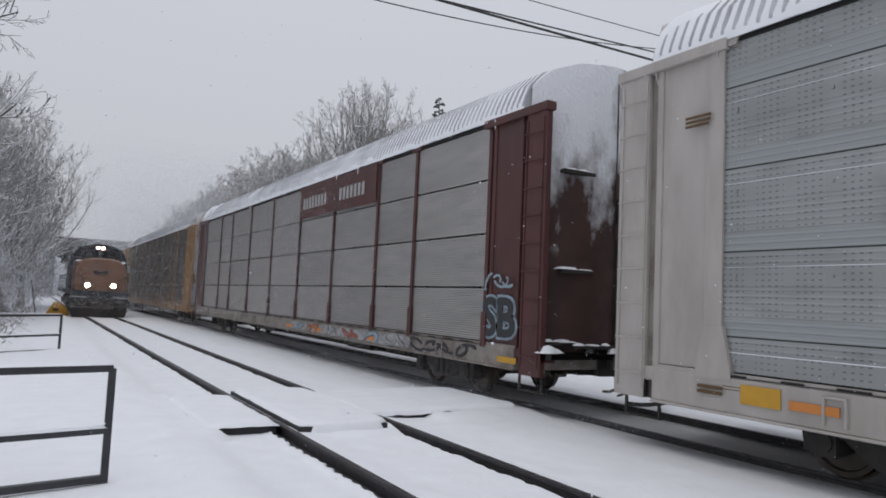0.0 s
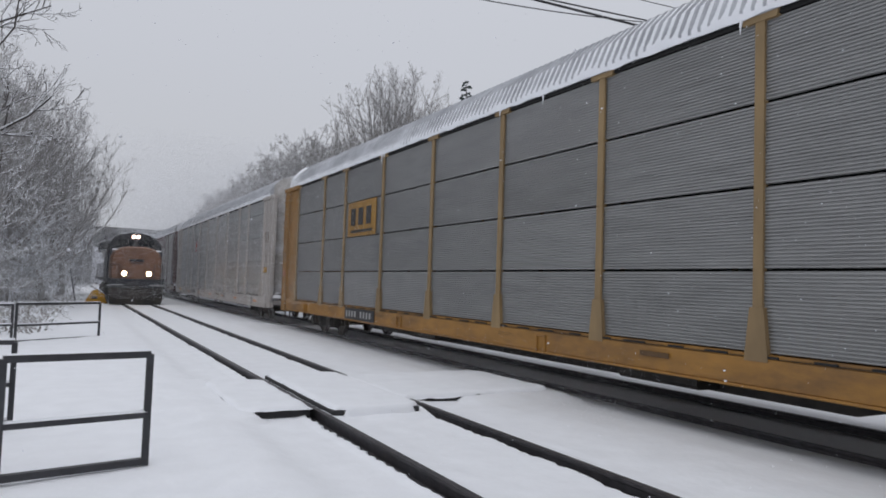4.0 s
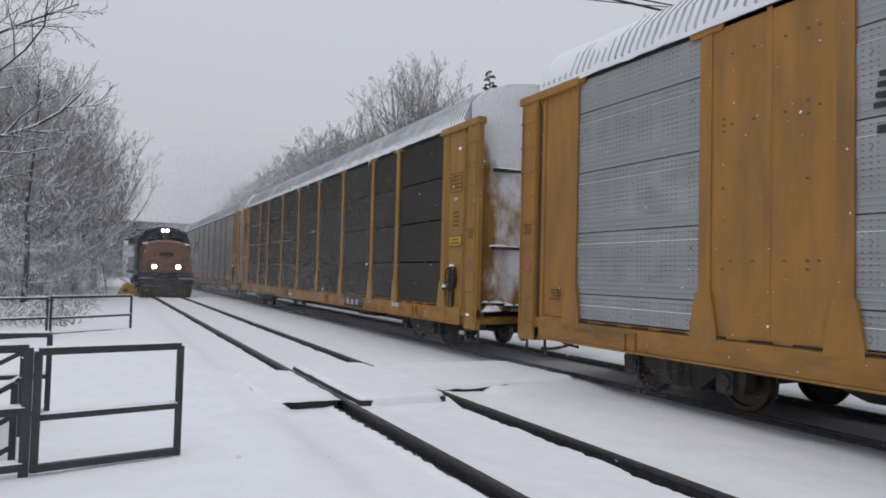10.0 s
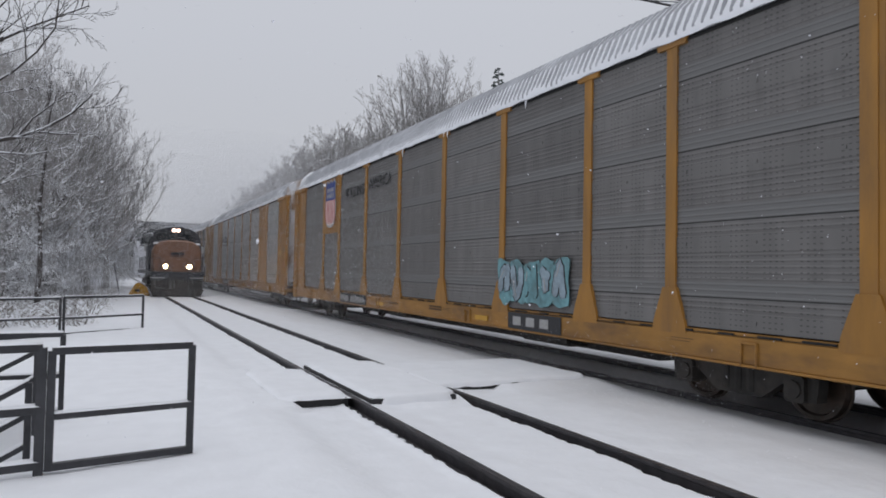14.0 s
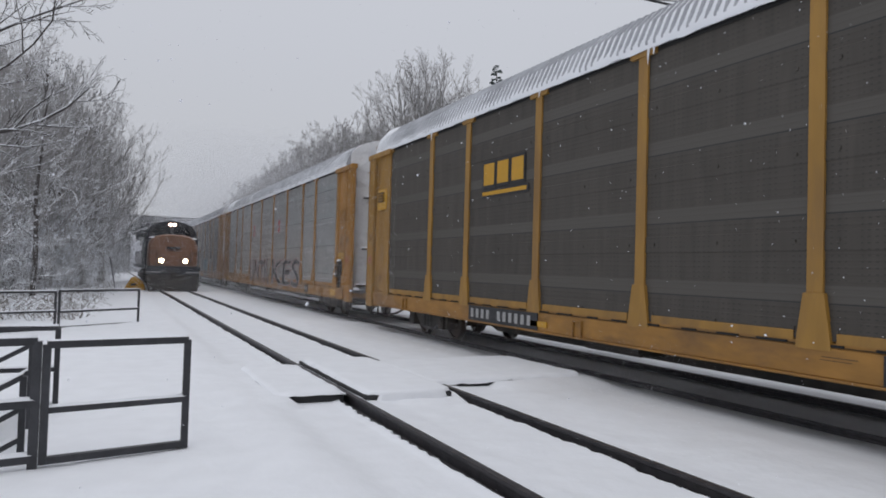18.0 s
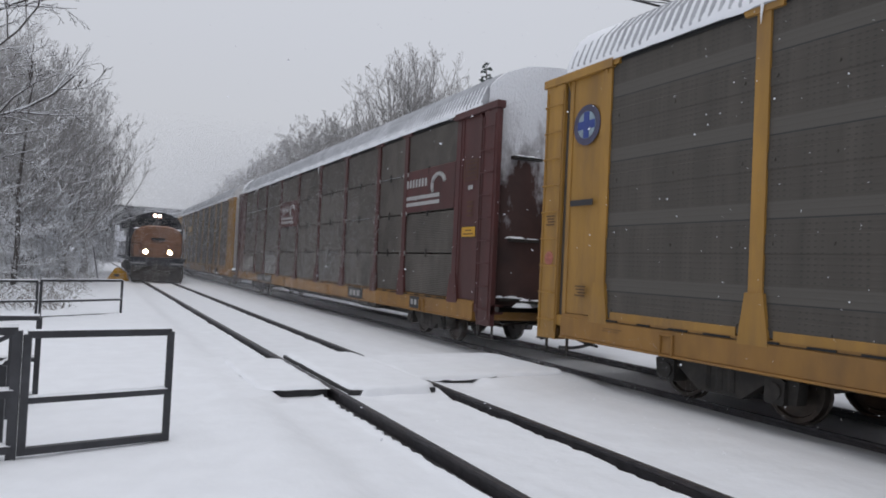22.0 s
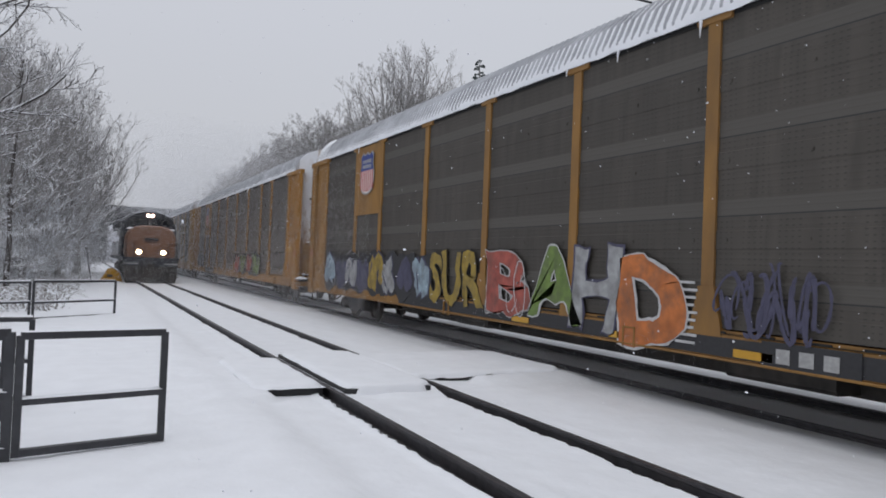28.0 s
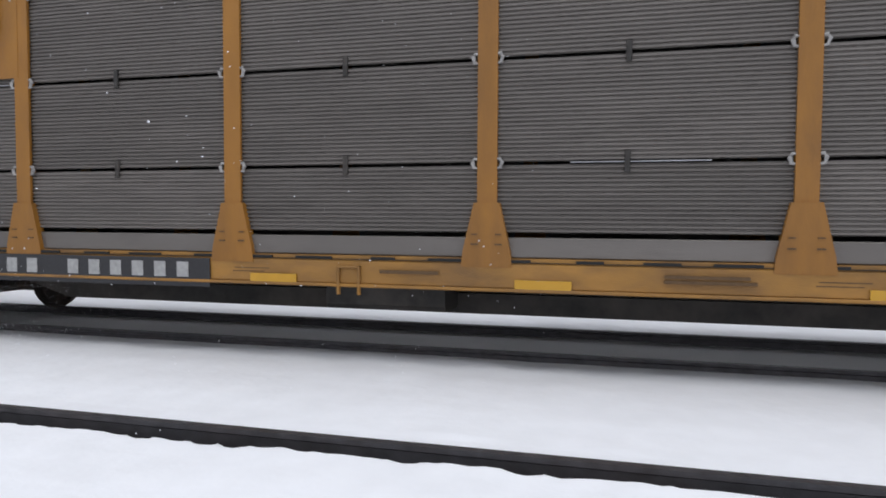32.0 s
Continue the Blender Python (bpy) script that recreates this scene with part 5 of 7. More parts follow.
    for k in range(5):
        rnd = random.Random(n * 9 + k)
        g.add(*lump(rnd.uniform(-1.45, 0.4), 13.4 + rnd.uniform(0, 0.3), 1.02, rnd.uniform(0.10, 0.26), rnd.uniform(0.06, 0.16)))
        g.add(*lump(rnd.uniform(-1.45, 0.4), -13.4 - rnd.uniform(0, 0.3), 1.02, rnd.uniform(0.10, 0.26), rnd.uniform(0.06, 0.16)))
    drifted(t, g.mesh("ledge_snow", M["snow"], True))
    for yc in (-9.9, 9.9):
        tr = part("truck", shared("bolster", lambda: Geo().beam(-1.1, 1.1, -0.25, 0.25, 0.34, 0.72, 0.03, "x").mesh("truck", M["black"])), None, t, m=pose(0, yc, 0))
        for m in (near, far):
            part("side_frame", truck_frame_mesh(), None, tr, m=m)
            for yw in (-0.89, 0.89):
                wheel = part("wheel", wheel_mesh(), None, tr, m=pose(0, yw, 0.44, 0, 0, 0 if m is near else 180))
                if m is near:
                    WHEELS[n].append((wheel, yw))
    CARS.append((t, n, late))
    return t


def lump(x, y, z, r, h):
    vs, fs = [(x, y, z + h)], []
    for ring, (rr, hh) in enumerate(((0.6, 0.8), (1.0, 0.0))):
        for i in range(8):
            a = i * math.pi / 4
            vs.append((x + r * rr * math.cos(a), y + r * rr * math.sin(a) * 0.7, z + h * hh))
    fs += [(0, 1 + i, 1 + (i + 1) % 8) for i in range(8)]
    fs += [(1 + i, 9 + i, 9 + (i + 1) % 8, 1 + (i + 1) % 8) for i in range(8)]
    return vs, fs


def mirrored(me):
    """The same mesh turned end for end along y."""
    m2 = me.copy()
    m2.transform(Matrix.Diagonal((1, -1, 1, 1)))
    m2.flip_normals()
    return m2


CARS = []
WHEELS = {n: [] for n in range(-6, 20)}


def at_d(d):
    """Place along a car, in metres behind its leading panel edge mark, as a local y."""
    return 13.15 - d


def number_plate(t, d0, d1, count, gap, z=0.87, h=0.17, back="ink", ink="lettering"):
    if back:
        plate(t, "number_board", at_d(d0), at_d(d1), 0.71, 1.03, M[back])
    pitch = (d1 - d0 - 0.24) / count
    bars_of(t, "number_bar", at_d(d0 + 0.12), z, h, count, pitch, M[ink], gap=gap, wide=0.5)


def reflectors(t, ds, material="reflector"):
    for d in ds:
        plate(t, "reflector", at_d(d), at_d(d + 0.55), 0.78, 0.88, M[material])


def ledge_snow(t, runs):
    """Thin runs of snow lying on the sill under the panels."""
    for d0, d1 in runs:
        part("ledge_snow", Geo().beam(-1.625, -1.585, at_d(d1), at_d(d0), 1.04, 1.065, 0.008, "y"), M["snow"], t)


def small_writing(t, d, z, w, h, material="faded_ink", lines=2):
    g = Geo()
    for i in range(lines):
        zz = z - i * h * 1.6
        g.box(-1.662, -1.652, at_d(d + w * random.uniform(0.8, 1)), at_d(d), zz - h / 2, zz + h / 2)
    part("lettering", g, M[material], t)


def info_box(t, d, z):
    """A framed data block with bars of writing on the end bay."""
    y, w, h = at_d(d), 0.29, 0.21
    g = Geo()
    for a, b, c, e in ((-w, w, h, h + 0.014), (-w, w, -h - 0.014, -h), (-w, -w + 0.014, -h, h), (w - 0.014, w, -h, h)):
        g.box(-1.612, -1.604, y + a, y + b, z + c, z + e)
    for i in range(4):
        for j in range(4):
            g.box(-1.612, -1.604, y - 0.23 + j * 0.115, y - 0.155 + j * 0.115 - 0.02 * ((i + j) % 2), z + 0.13 - i * 0.085, z + 0.155 - i * 0.085)
    part("data_block", g, M["faded_ink"], t)
    part("notice", Geo().box(-1.611, -1.604, y - 0.10, y + 0.10, z - 0.42, z - 0.33), M["lettering"], t)
    g = Geo()
    for i in range(4):
        g.box(-1.612, -1.604, y - 0.13 - 0.02 * (i % 2), y + 0.12, z - 0.70 - i * 0.10, z - 0.672 - i * 0.10)
    part("lettering", g, M["faded_ink"], t)
    part("warning_board", Geo().box(-1.612, -1.604, y - 0.31, y + 0.31, z - 1.46, z - 1.22), M["ink"], t)
    part("warning_board", Geo().box(-1.615, -1.606, y - 0.295, y + 0.295, z - 1.445, z - 1.235), M["reflector"], t)
    g = Geo().box(-1.619, -1.613, y - 0.14, y + 0.14, z - 1.32, z - 1.295).box(-1.619, -1.613, y - 0.22, y + 0.22, z - 1.40, z - 1.372)
    part("lettering", g, M["faded_ink"], t)


def words(t, text, d, z, size, material, fat=0.0, x=-1.60, name="lettering", width=0.0):
    me = letters(text, size, 0.003, fat)
    if width:
        ys = [v.co.y for v in me.vertices]
        me.transform(Matrix.Diagonal((1, width / (max(ys) - min(ys)), 1, 1)))
    me.materials.clear()
    me.materials.append(M[material])
    return part(name, me, None, t, m=pose(x, at_d(d), z))


def unsteady(me, seed, size):
    """Bend the straight edges of letters as a hand with a spray can would."""
    bm = bmesh.new()
    bm.from_mesh(me)
    bmesh.ops.triangulate(bm, faces=[f for f in bm.faces if len(f.verts) > 4])
    bmesh.ops.subdivide_edges(bm, edges=[e for e in bm.edges if e.calc_length() > 0.22], cuts=3)
    for v in bm.verts:
        y, z = v.co.y, v.co.z
        v.co.y += size * (noise.noise((y * 2.2, z * 2.2, seed)) * 1.5 + noise.noise((y * 6, z * 6, seed + 5)) * 0.6) - 0.10 * z * math.sin(seed)
        v.co.z += size * (noise.noise((y * 2.2, z * 2.2, seed + 9)) * 1.5 + noise.noise((y * 6, z * 6, seed + 14)) * 0.6)
    bm.to_mesh(me)
    bm.free()


def piece(t, text, d0, d1, z0, z1, layers):
    """Large sprayed letters with outlines, one layer of paint over the other: material and swelling."""
    for k, (key, fat) in enumerate(layers):
        ob = words(t, text, (d0 + d1) / 2, (z0 + z1) / 2, (z1 - z0) / 0.74, key, fat, -1.649 - 0.004 * k, "sprayed_letter", (d1 - d0) + 2 * fat)
        unsteady(ob.data, d0 * 3.1, (z1 - z0) * 0.07)


def white_mark(t, d0, d1):
    """The pool operator's mark: three plain white bars on a black board."""
    plate(t, "operator_board", at_d(d0 - 0.1), at_d(d1 + 0.1), 0.71, 1.03, M["ink"])
    bars_of(t, "operator_mark", at_d(d0 + 0.1), 0.87, 0.17, 3, (d1 - d0) / 3.4, M["lettering"], x=-1.658, wide=0.6)


def board_on_bay(t, d0, d1, z0, z1, material, x=-1.645):
    return plate(t, "sign_board", at_d(d0), at_d(d1), z0, z1, M[material], x)


def data_board(t, d, bars=2):
    """A small black board with white data bars on the sill."""
    plate(t, "data_board", at_d(d), at_d(d + 0.55), 0.73, 1.02, M["ink"])
    bars_of(t, "data_bar", at_d(d + 0.09), 0.88, 0.13, bars, 0.42 / bars, M["lettering"], wide=0.6)


def build_train():
    for n, frame_mat, panel in ((-5, "ochre", "dark"), (-4, "maroon", "dark"), (-3, "ochre", "dull_h"), (-2, "ochre", "dark")):
        t = autorack(n, frame_mat, panel, snow_kind=n)
        reflectors(t, (3, 9, 15, 21))

    # silver-sided car with maroon ends
    t = autorack(-1, "maroon", "silver", post_w=0.10, foot=0.08, sill="dirty_white", snow_kind=1, end="icy_maroon", label="maroon covered car-carrier wagon with silver ribbed panels and graffiti")
    board_on_bay(t, 14.65, 20.2, 4.17, 5.16, "maroon")
    bars_of(t, "railway_name", at_d(14.95), 4.62, 0.34, 8, 0.25, M["lettering"], x=-1.655)
    bars_of(t, "railway_name", at_d(17.85), 4.62, 0.34, 7, 0.25, M["lettering"], x=-1.655)
    words(t, "SB", 25.55, 1.52, 0.95, "sky_spray", 0.075, -1.612, "sprayed_letter", 1.12)
    words(t, "SB", 25.55, 1.52, 0.95, "ink", 0.03, -1.624, "sprayed_letter", 1.0)
    scrawl(t, at_d(26.0), at_d(25.2), 2.05, 2.35, M["sky_spray"], 7, 4, 0.03)
    scrawl(t, at_d(24.9), at_d(22.4), 0.72, 1.02, M["ink"], 5, 5, 0.035)
    reflectors(t, (25.6,))
    reflectors(t, (14, 16.5, 20), "orange_reflector")
    spray(t, at_d(22.3), at_d(14.5), 0.72, 1.02, ("sky_spray", "orange_spray", "silver_spray", "red_spray", "sky_spray", "silver_spray"), "silver_spray", 3)

    # white car with perforated sheets
    t = autorack(0, "white", "galv_h", foot=0.26, end="icy_white", snow_kind=0, low=0.62, label="white covered car-carrier wagon with light perforated panels")
    part("badge", Geo().prism([(at_d(7.45), 3.6), (at_d(7.9), 3.6), (at_d(7.95), 3.82), (at_d(7.82), 4.02), (at_d(7.52), 4.02), (at_d(7.4), 3.82)], "x", -1.61, -1.59), M["red"], t)
    part("badge_band", Geo().box(-1.616, -1.605, at_d(7.88), at_d(7.47), 3.64, 3.69), M["reflector"], t)
    words(t, "125", 7.68, 3.85, 0.2, "lettering", 0.0, -1.62, "lettering", 0.36)
    bars_of(t, "lettering", at_d(7.35), 3.46, 0.11, 5, 0.13, M["red"], x=-1.60)
    number_plate(t, 6.8, 8.8, 11, (4,), back="", h=0.15, ink="ink")
    reflectors(t, (2.2, 5.5, 9.5, 13.3, 16.8, 20, 24), "orange_reflector")
    plate(t, "warning_board", at_d(2.1), at_d(1.6), 0.76, 0.98, M["reflector"])
    small_writing(t, 0.75, 4.3, 0.4, 0.035, lines=3)
    small_writing(t, 11.0, 0.9, 1.0, 0.04, lines=1)
    small_writing(t, 1.0, 0.9, 0.4, 0.04)
    small_writing(t, 15.2, 0.92, 1.2, 0.03)
    scrawl(t, at_d(17.9), at_d(16.9), 0.74, 1.0, M["ink"], 3, 3, 0.03)
    ledge_snow(t, ((6.4, 7.3), (7.6, 8.6), (9.4, 11.3), (12.3, 14.0), (17.8, 19.4)))
    info_box(t, 25.7, 3.5)

    # yellow car with ribbed light panels
    t = autorack(1, "faded_yellow", "galv", sill="worn_yellow", corner="ochre", foot=0.16, post_w=0.13, snow_kind=0, end="icy_yellow", label="mustard-yellow covered car-carrier wagon with light ribbed panels")
    board_on_bay(t, 6.35, 8.45, 3.1, 4.1, "pale_yellow", -1.60)
    bars_of(t, "railway_mark", at_d(6.6), 3.66, 0.5, 3, 0.58, M["ink"], x=-1.61)
    plate(t, "railway_mark", at_d(6.6), at_d(8.2), 3.2, 3.28, M["ink"], -1.61)
    number_plate(t, 6.5, 8.7, 9, (4,))
    small_writing(t, 18.4, 0.92, 0.6, 0.07, lines=1)
    data_board(t, 23.8, 3)
    info_box(t, 25.7, 3.9)
    scrawl(t, at_d(26.3), at_d(25.5), 0.66, 0.92, M["lettering"], 9, 4, 0.025)

    # yellow car with perforated light sheets
    t = autorack(2, "yellow", "galv_h", foot=0.27, snow_kind=0, end="icy_lumpy", label="yellow covered car-carrier wagon with light galvanised perforated panels")
    g = Geo()
    for s in (-1, 1):
        y = at_d(7.5) + s * 0.74
        g.box(-1.605, -1.595, y - 0.03, y + 0.03, 3.42, 4.12)
        g.box(-1.605, -1.595, y - (0.16 if s > 0 else 0), y + (0 if s > 0 else 0.16), 4.06, 4.12)
        g.box(-1.605, -1.595, y - (0.16 if s > 0 else 0), y + (0 if s > 0 else 0.16), 3.42, 3.48)
        for k in (0.14, 0.36):
            g.box(-1.605, -1.595, y - k * s - 0.05, y - k * s + 0.05, 3.24, 3.32)
    part("railway_mark", g, M["ink"], t)
    bars_of(t, "railway_mark", at_d(7.02), 3.78, 0.34, 3, 0.34, M["ink"], x=-1.605, wide=0.85)
    number_plate(t, 6.8, 9.0, 11, (4,))
    small_writing(t, 11, 0.9, 0.8, 0.05, lines=1)
    small_writing(t, 14.6, 0.95, 0.9, 0.035)
    data_board(t, 19.2)
    ledge_snow(t, ((9.3, 11.2), (12.2, 14.0), (15.2, 17.0)))
    info_box(t, 25.7, 3.9)

    # yellow car with near-black ribbed panels
    t = autorack(3, "pale_yellow", "dark", sill="rusty", snow_kind=0, end="icy_yellow", label="yellow-framed covered car-carrier wagon with grimy near-black panels")
    white_mark(t, 18.15, 19.65)
    number_plate(t, 6.2, 8.4, 10, (4,), back="")
    reflectors(t, (10.6,), "hook")
    plate(t, "data_board", at_d(22.1), at_d(22.6), 0.9, 1.0, M["hook"])
    arc = [(-1.606, at_d(0.62) + 0.25 * math.copysign(abs(math.cos(a)) ** 0.6, math.cos(a)), 3.98 + 0.33 * math.copysign(abs(math.sin(a)) ** 0.6, math.sin(a))) for a in np.linspace(-2.5, 2.9, 22)]
    part("badge", Geo().tube(arc, [0.034] * 22, 4), M["ink"], t)
    bars_of(t, "badge_bar", at_d(0.47), 3.98, 0.20, 3, 0.12, M["ink"], x=-1.608, wide=0.7)
    scrawl(t, at_d(1.0), at_d(0.35), 1.35, 1.65, M["faded_ink"], 15, 5, 0.016)
    info_box(t, 25.7, 3.9)

    # yellow car with two blank bays
    t = autorack(4, "yellow", "galv_h", foot=0.24, solid_bays=(1, 7), snow_kind=1, end="icy", label="yellow covered car-carrier wagon with blue-grey panels and blank bays")
    g = Geo()
    for k in range(4):
        g.box(-1.605, -1.595, at_d(6.9 + 0.08 * k), at_d(6.4 - 0.02 * k), 3.98 - k * 0.11, 4.04 - k * 0.11)
    part("railway_mark", g, M["ink"], t)
    bars_of(t, "railway_mark", at_d(7.35), 3.82, 0.46, 2, 0.62, M["ink"], x=-1.605, wide=0.88)
    bars_of(t, "railway_name", at_d(6.38), 3.42, 0.09, 14, 0.16, M["ink"], x=-1.605)
    number_plate(t, 7.6, 9.9, 11, (4,))
    small_writing(t, 14.0, 0.95, 0.5, 0.05)
    bars_of(t, "operator_mark", at_d(17.75), 0.86, 0.13, 3, 0.25, M["old_red"])
    bars_of(t, "lettering", at_d(16.45), 0.90, 0.075, 5, 0.085, M["faded_ink"], wide=0.6)
    part("hanger_box", Geo().beam(-1.60, -1.30, at_d(14.75), at_d(13.95), 0.50, 0.70, 0.03, "y").beam(-1.62, -1.45, at_d(15.1), at_d(13.7), 0.66, 0.72, 0.012, "y"), M["worn_yellow"], t)
    reflectors(t, (19.6,))
    small_writing(t, 18.6, 0.98, 0.8, 0.035)
    ledge_snow(t, ((9.3, 11.2), (12.2, 14.0)))
    info_box(t, 25.7, 3.9)

    # yellow car with the shield and a slogan
    t = autorack(5, "yellow", "steel_h", foot=0.33, snow_kind=0, end="icy_yellow", label="yellow covered car-carrier wagon with grey perforated panels and shield emblem")
    board_on_bay(t, 4.15, 6.0, 3.15, 5.16, "yellow", -1.62)
    emblem(t, at_d(5.08), 4.26, 1.22, 1.6)
    words(t, "BUILDING", 7.72, 4.42, 0.50, "ink", 0.0, -1.603, "lettering", 1.9)
    words(t, "AMERICA", 10.1, 4.50, 0.52, "ink", 0.0, -1.603, "lettering", 1.95)
    number_plate(t, 6.5, 9.2, 11, (4,))
    reflectors(t, (10.2, 16.4))
    small_writing(t, 11.2, 0.9, 0.7, 0.05, lines=1)
    small_writing(t, 14.0, 0.95, 0.7, 0.04)
    spray(t, at_d(19.8), at_d(17.4), 1.12, 2.15, ("sky_spray", "sky_spray", "teal", "sky_spray", "sky_spray"), "teal", 4, "lettering", 0.3)
    white_mark(t, 17.9, 19.5)
    info_box(t, 25.7, 3.9)

    # yellow car with silver sheets and black graffiti
    t = autorack(6, "yellow", "galv_h", foot=0.24, snow_kind=1, end="icy_lumpy", kick="yellow", label="yellow covered car-carrier wagon with silver panels and black graffiti")
    for d in (9.85, 15.9):
        part("railway_mark", Geo().prism(blob_ring(at_d(d), 3.6, 0.17, 0.30, 3, rough=0.1), "x", -1.605, -1.595), M["red"], t)
        part("railway_mark", Geo().box(-1.61, -1.60, at_d(d + 0.1), at_d(d - 0.1), 3.52, 3.7), M["lettering"], t)
    for text, d0, d1 in (("UNTK", 9.2, 14.2), ("KES", 14.8, 20.2)):
        piece(t, text, d0, d1, 0.80, 1.98, (("red_spray", 0.062), ("hook", 0.044), ("ink", 0.014)))
    scrawl(t, at_d(20.0), at_d(15.2), 0.95, 1.7, M["hook"], 8, 7, 0.022)
    scrawl(t, at_d(13.9), at_d(9.4), 0.95, 1.8, M["hook"], 9, 6, 0.022)
    scrawl(t, at_d(20.9), at_d(20.3), 0.84, 0.98, M["hook"], 10, 4, 0.012)
    data_board(t, 21.1)
    plate(t, "warning_board", at_d(25.3), at_d(24.7), 0.76, 0.98, M["reflector"])
    scrawl(t, at_d(1.25), at_d(0.45), 1.55, 2.0, M["ink"], 91, 4, 0.014)
    bars_of(t, "lettering", at_d(0.68), 2.95, 0.13, 3, 0.16, M["ink"], x=-1.608)
    bars_of(t, "number_bar", at_d(0.64), 2.74, 0.13, 4, 0.15, M["ink"], x=-1.608)
    plate(t, "warning_board", at_d(1.35), at_d(1.9), 0.76, 0.98, M["reflector"])
    info_box(t, 25.75, 3.5)

    # yellow car with dirty perforated sheets
    t = autorack(7, "pale_yellow", "dull_h", foot=0.22, snow_kind=0, end="icy_lumpy", kick="pale_yellow", label="yellow covered car-carrier wagon with dirty dark perforated panels")
    bars_of(t, "mark_edge", at_d(6.74), 3.84, 0.58, 3, 0.57, M["ink"], x=-1.603, wide=0.96)
    bars_of(t, "railway_mark", at_d(6.8), 3.84, 0.46, 3, 0.57, M["reflector"], x=-1.609, wide=0.76)
    plate(t, "mark_edge", at_d(6.70), at_d(8.56), 3.34, 3.52, M["ink"], -1.606)
    plate(t, "railway_mark", at_d(6.75), at_d(8.5), 3.39, 3.47, M["reflector"], -1.612)
    number_plate(t, 6.35, 9.05, 11, (4,), h=0.19)
    white_mark(t, 15.5, 16.9)
    data_board(t, 19.0)
    reflectors(t, (8.8,))
    reflectors(t, (23.2,), "orange_reflector")
    part("lamp_bracket", Geo().beam(-1.72, -1.6, at_d(22.2), at_d(21.7), 0.74, 1.05, 0.02, "x"), M["black"], t)
    part("warning_disc", Geo().disc((-1.66, at_d(24.95), 1.45), 0.14, "x", 0.02, 14), M["sky_spray"], t)
    part("notice", Geo().box(-1.615, -1.605, at_d(1.05), at_d(0.35), 3.5, 4.1), M["reflector"], t)
    small_writing(t, 0.45, 3.98, 0.45, 0.05, lines=4)
    info_box(t, 25.7, 3.4)

    # maroon-framed car with dirty ribbed panels
    t = autorack(8, "maroon", "dull", sill="ochre", snow_kind=0, foot=0.24, end="icy_maroon", hinges=True, label="maroon-framed covered car-carrier wagon with dirty grey ribbed panels")
    for d0, d1 in ((8.98, 11.6), (22.2, 24.95)):
        board_on_bay(t, d0, d1, 3.13, 4.18, "maroon", -1.60)
        bars_of(t, "railway_name", at_d(d0 + 0.1), 3.85, 0.2, 7, 0.18, M["lettering"], x=-1.608)
        for k in range(2):
            plate(t, "railway_mark", at_d(d0 + 0.1), at_d(d0 + 2.0), 3.28 + k * 0.16, 3.37 + k * 0.16, M["lettering"], -1.608)
        pts = [(-1.605, at_d(d0 + 1.95) + 0.34 * math.cos(a), 3.72 + 0.26 * math.sin(a)) for a in np.linspace(2.9, -0.6, 10)]
        part("railway_mark", Geo().tube(pts, [0.055] * 10, 5), M["lettering"], t)
    spray(t, at_d(4.0), at_d(1.5), 1.0, 2.05, ("silver_spray", "silver_spray", "silver_spray", "silver_spray"), "dull", 21, "dull", 0.3)
    rolled_patch(t, at_d(6.2), 2.15, 1.10, 2.10, M["silver_spray"])
    scrawl(t, at_d(17.2), at_d(14.8), 1.2, 2.1, M["silver_spray"], 33, 5, 0.013)
    scrawl(t, at_d(18.6), at_d(17.5), 1.55, 1.95, M["silver_spray"], 35, 4, 0.011)
    number_plate(t, 5.1, 8.0, 10, (4, 5))
    white_mark(t, 18.35, 19.4)
    data_board(t, 22.9)
    info_box(t, 25.7, 3.9)

    # yellow car with dark sheets
    t = autorack(9, "pale_yellow", "dull_h", foot=0.22, snow_kind=0, sill="ochre", end="icy_yellow", kick="pale_yellow", label="bright yellow covered car-carrier wagon with dark perforated panels")
    part("badge", Geo().disc((-1.612, at_d(0.72), 4.25), 0.34, "x", 0.012, 24), M["violet_spray"], t)
    part("badge_field", Geo().disc((-1.618, at_d(0.72), 4.25), 0.23, "x", 0.012, 24), M["sky_spray"], t)
    part("badge_cross", Geo().box(-1.630, -1.622, at_d(0.79), at_d(0.65), 4.03, 4.47).box(-1.629, -1.621, at_d(0.94), at_d(0.50), 4.18, 4.32), M["blue"], t)
    small_writing(t, 0.42, 2.95, 0.62, 0.10, "ink", 1)
    number_plate(t, 5.75, 8.35, 11, (4,))
    reflectors(t, (9.8, 12.7, 16.0))
    white_mark(t, 17.6, 18.8)
    data_board(t, 23.0)
    info_box(t, 25.7, 3.4)

    # yellow cars with the shield board
    def shield_car(n, late, panel, kind, label, board_z=3.13, frame_mat="yellow", low=0.74, shield=(4.36, 0.98, 1.12)):
        t = autorack(n, frame_mat, panel, late=late, snow_kind=kind, foot=0.26, low=low, end="icy_yellow", hinges=panel == "steel", label=label)
        board_on_bay(t, 4.15, 6.0, board_z, 5.16, frame_mat, -1.62)
        emblem(t, at_d(5.05), *shield)
        return t

    t = shield_car(10, 0.0, "steel", 0, "yellow covered car-carrier wagon with grey ribbed panels and silver graffiti")
    words(t, "BUILDING AMERICA", 5.0, 3.52, 0.22, "ink", 0.0, -1.636, "lettering", 1.55)
    number_plate(t, 5.1, 8.25, 11, (4,))
    reflectors(t, (0.9, 3.9, 8.75))
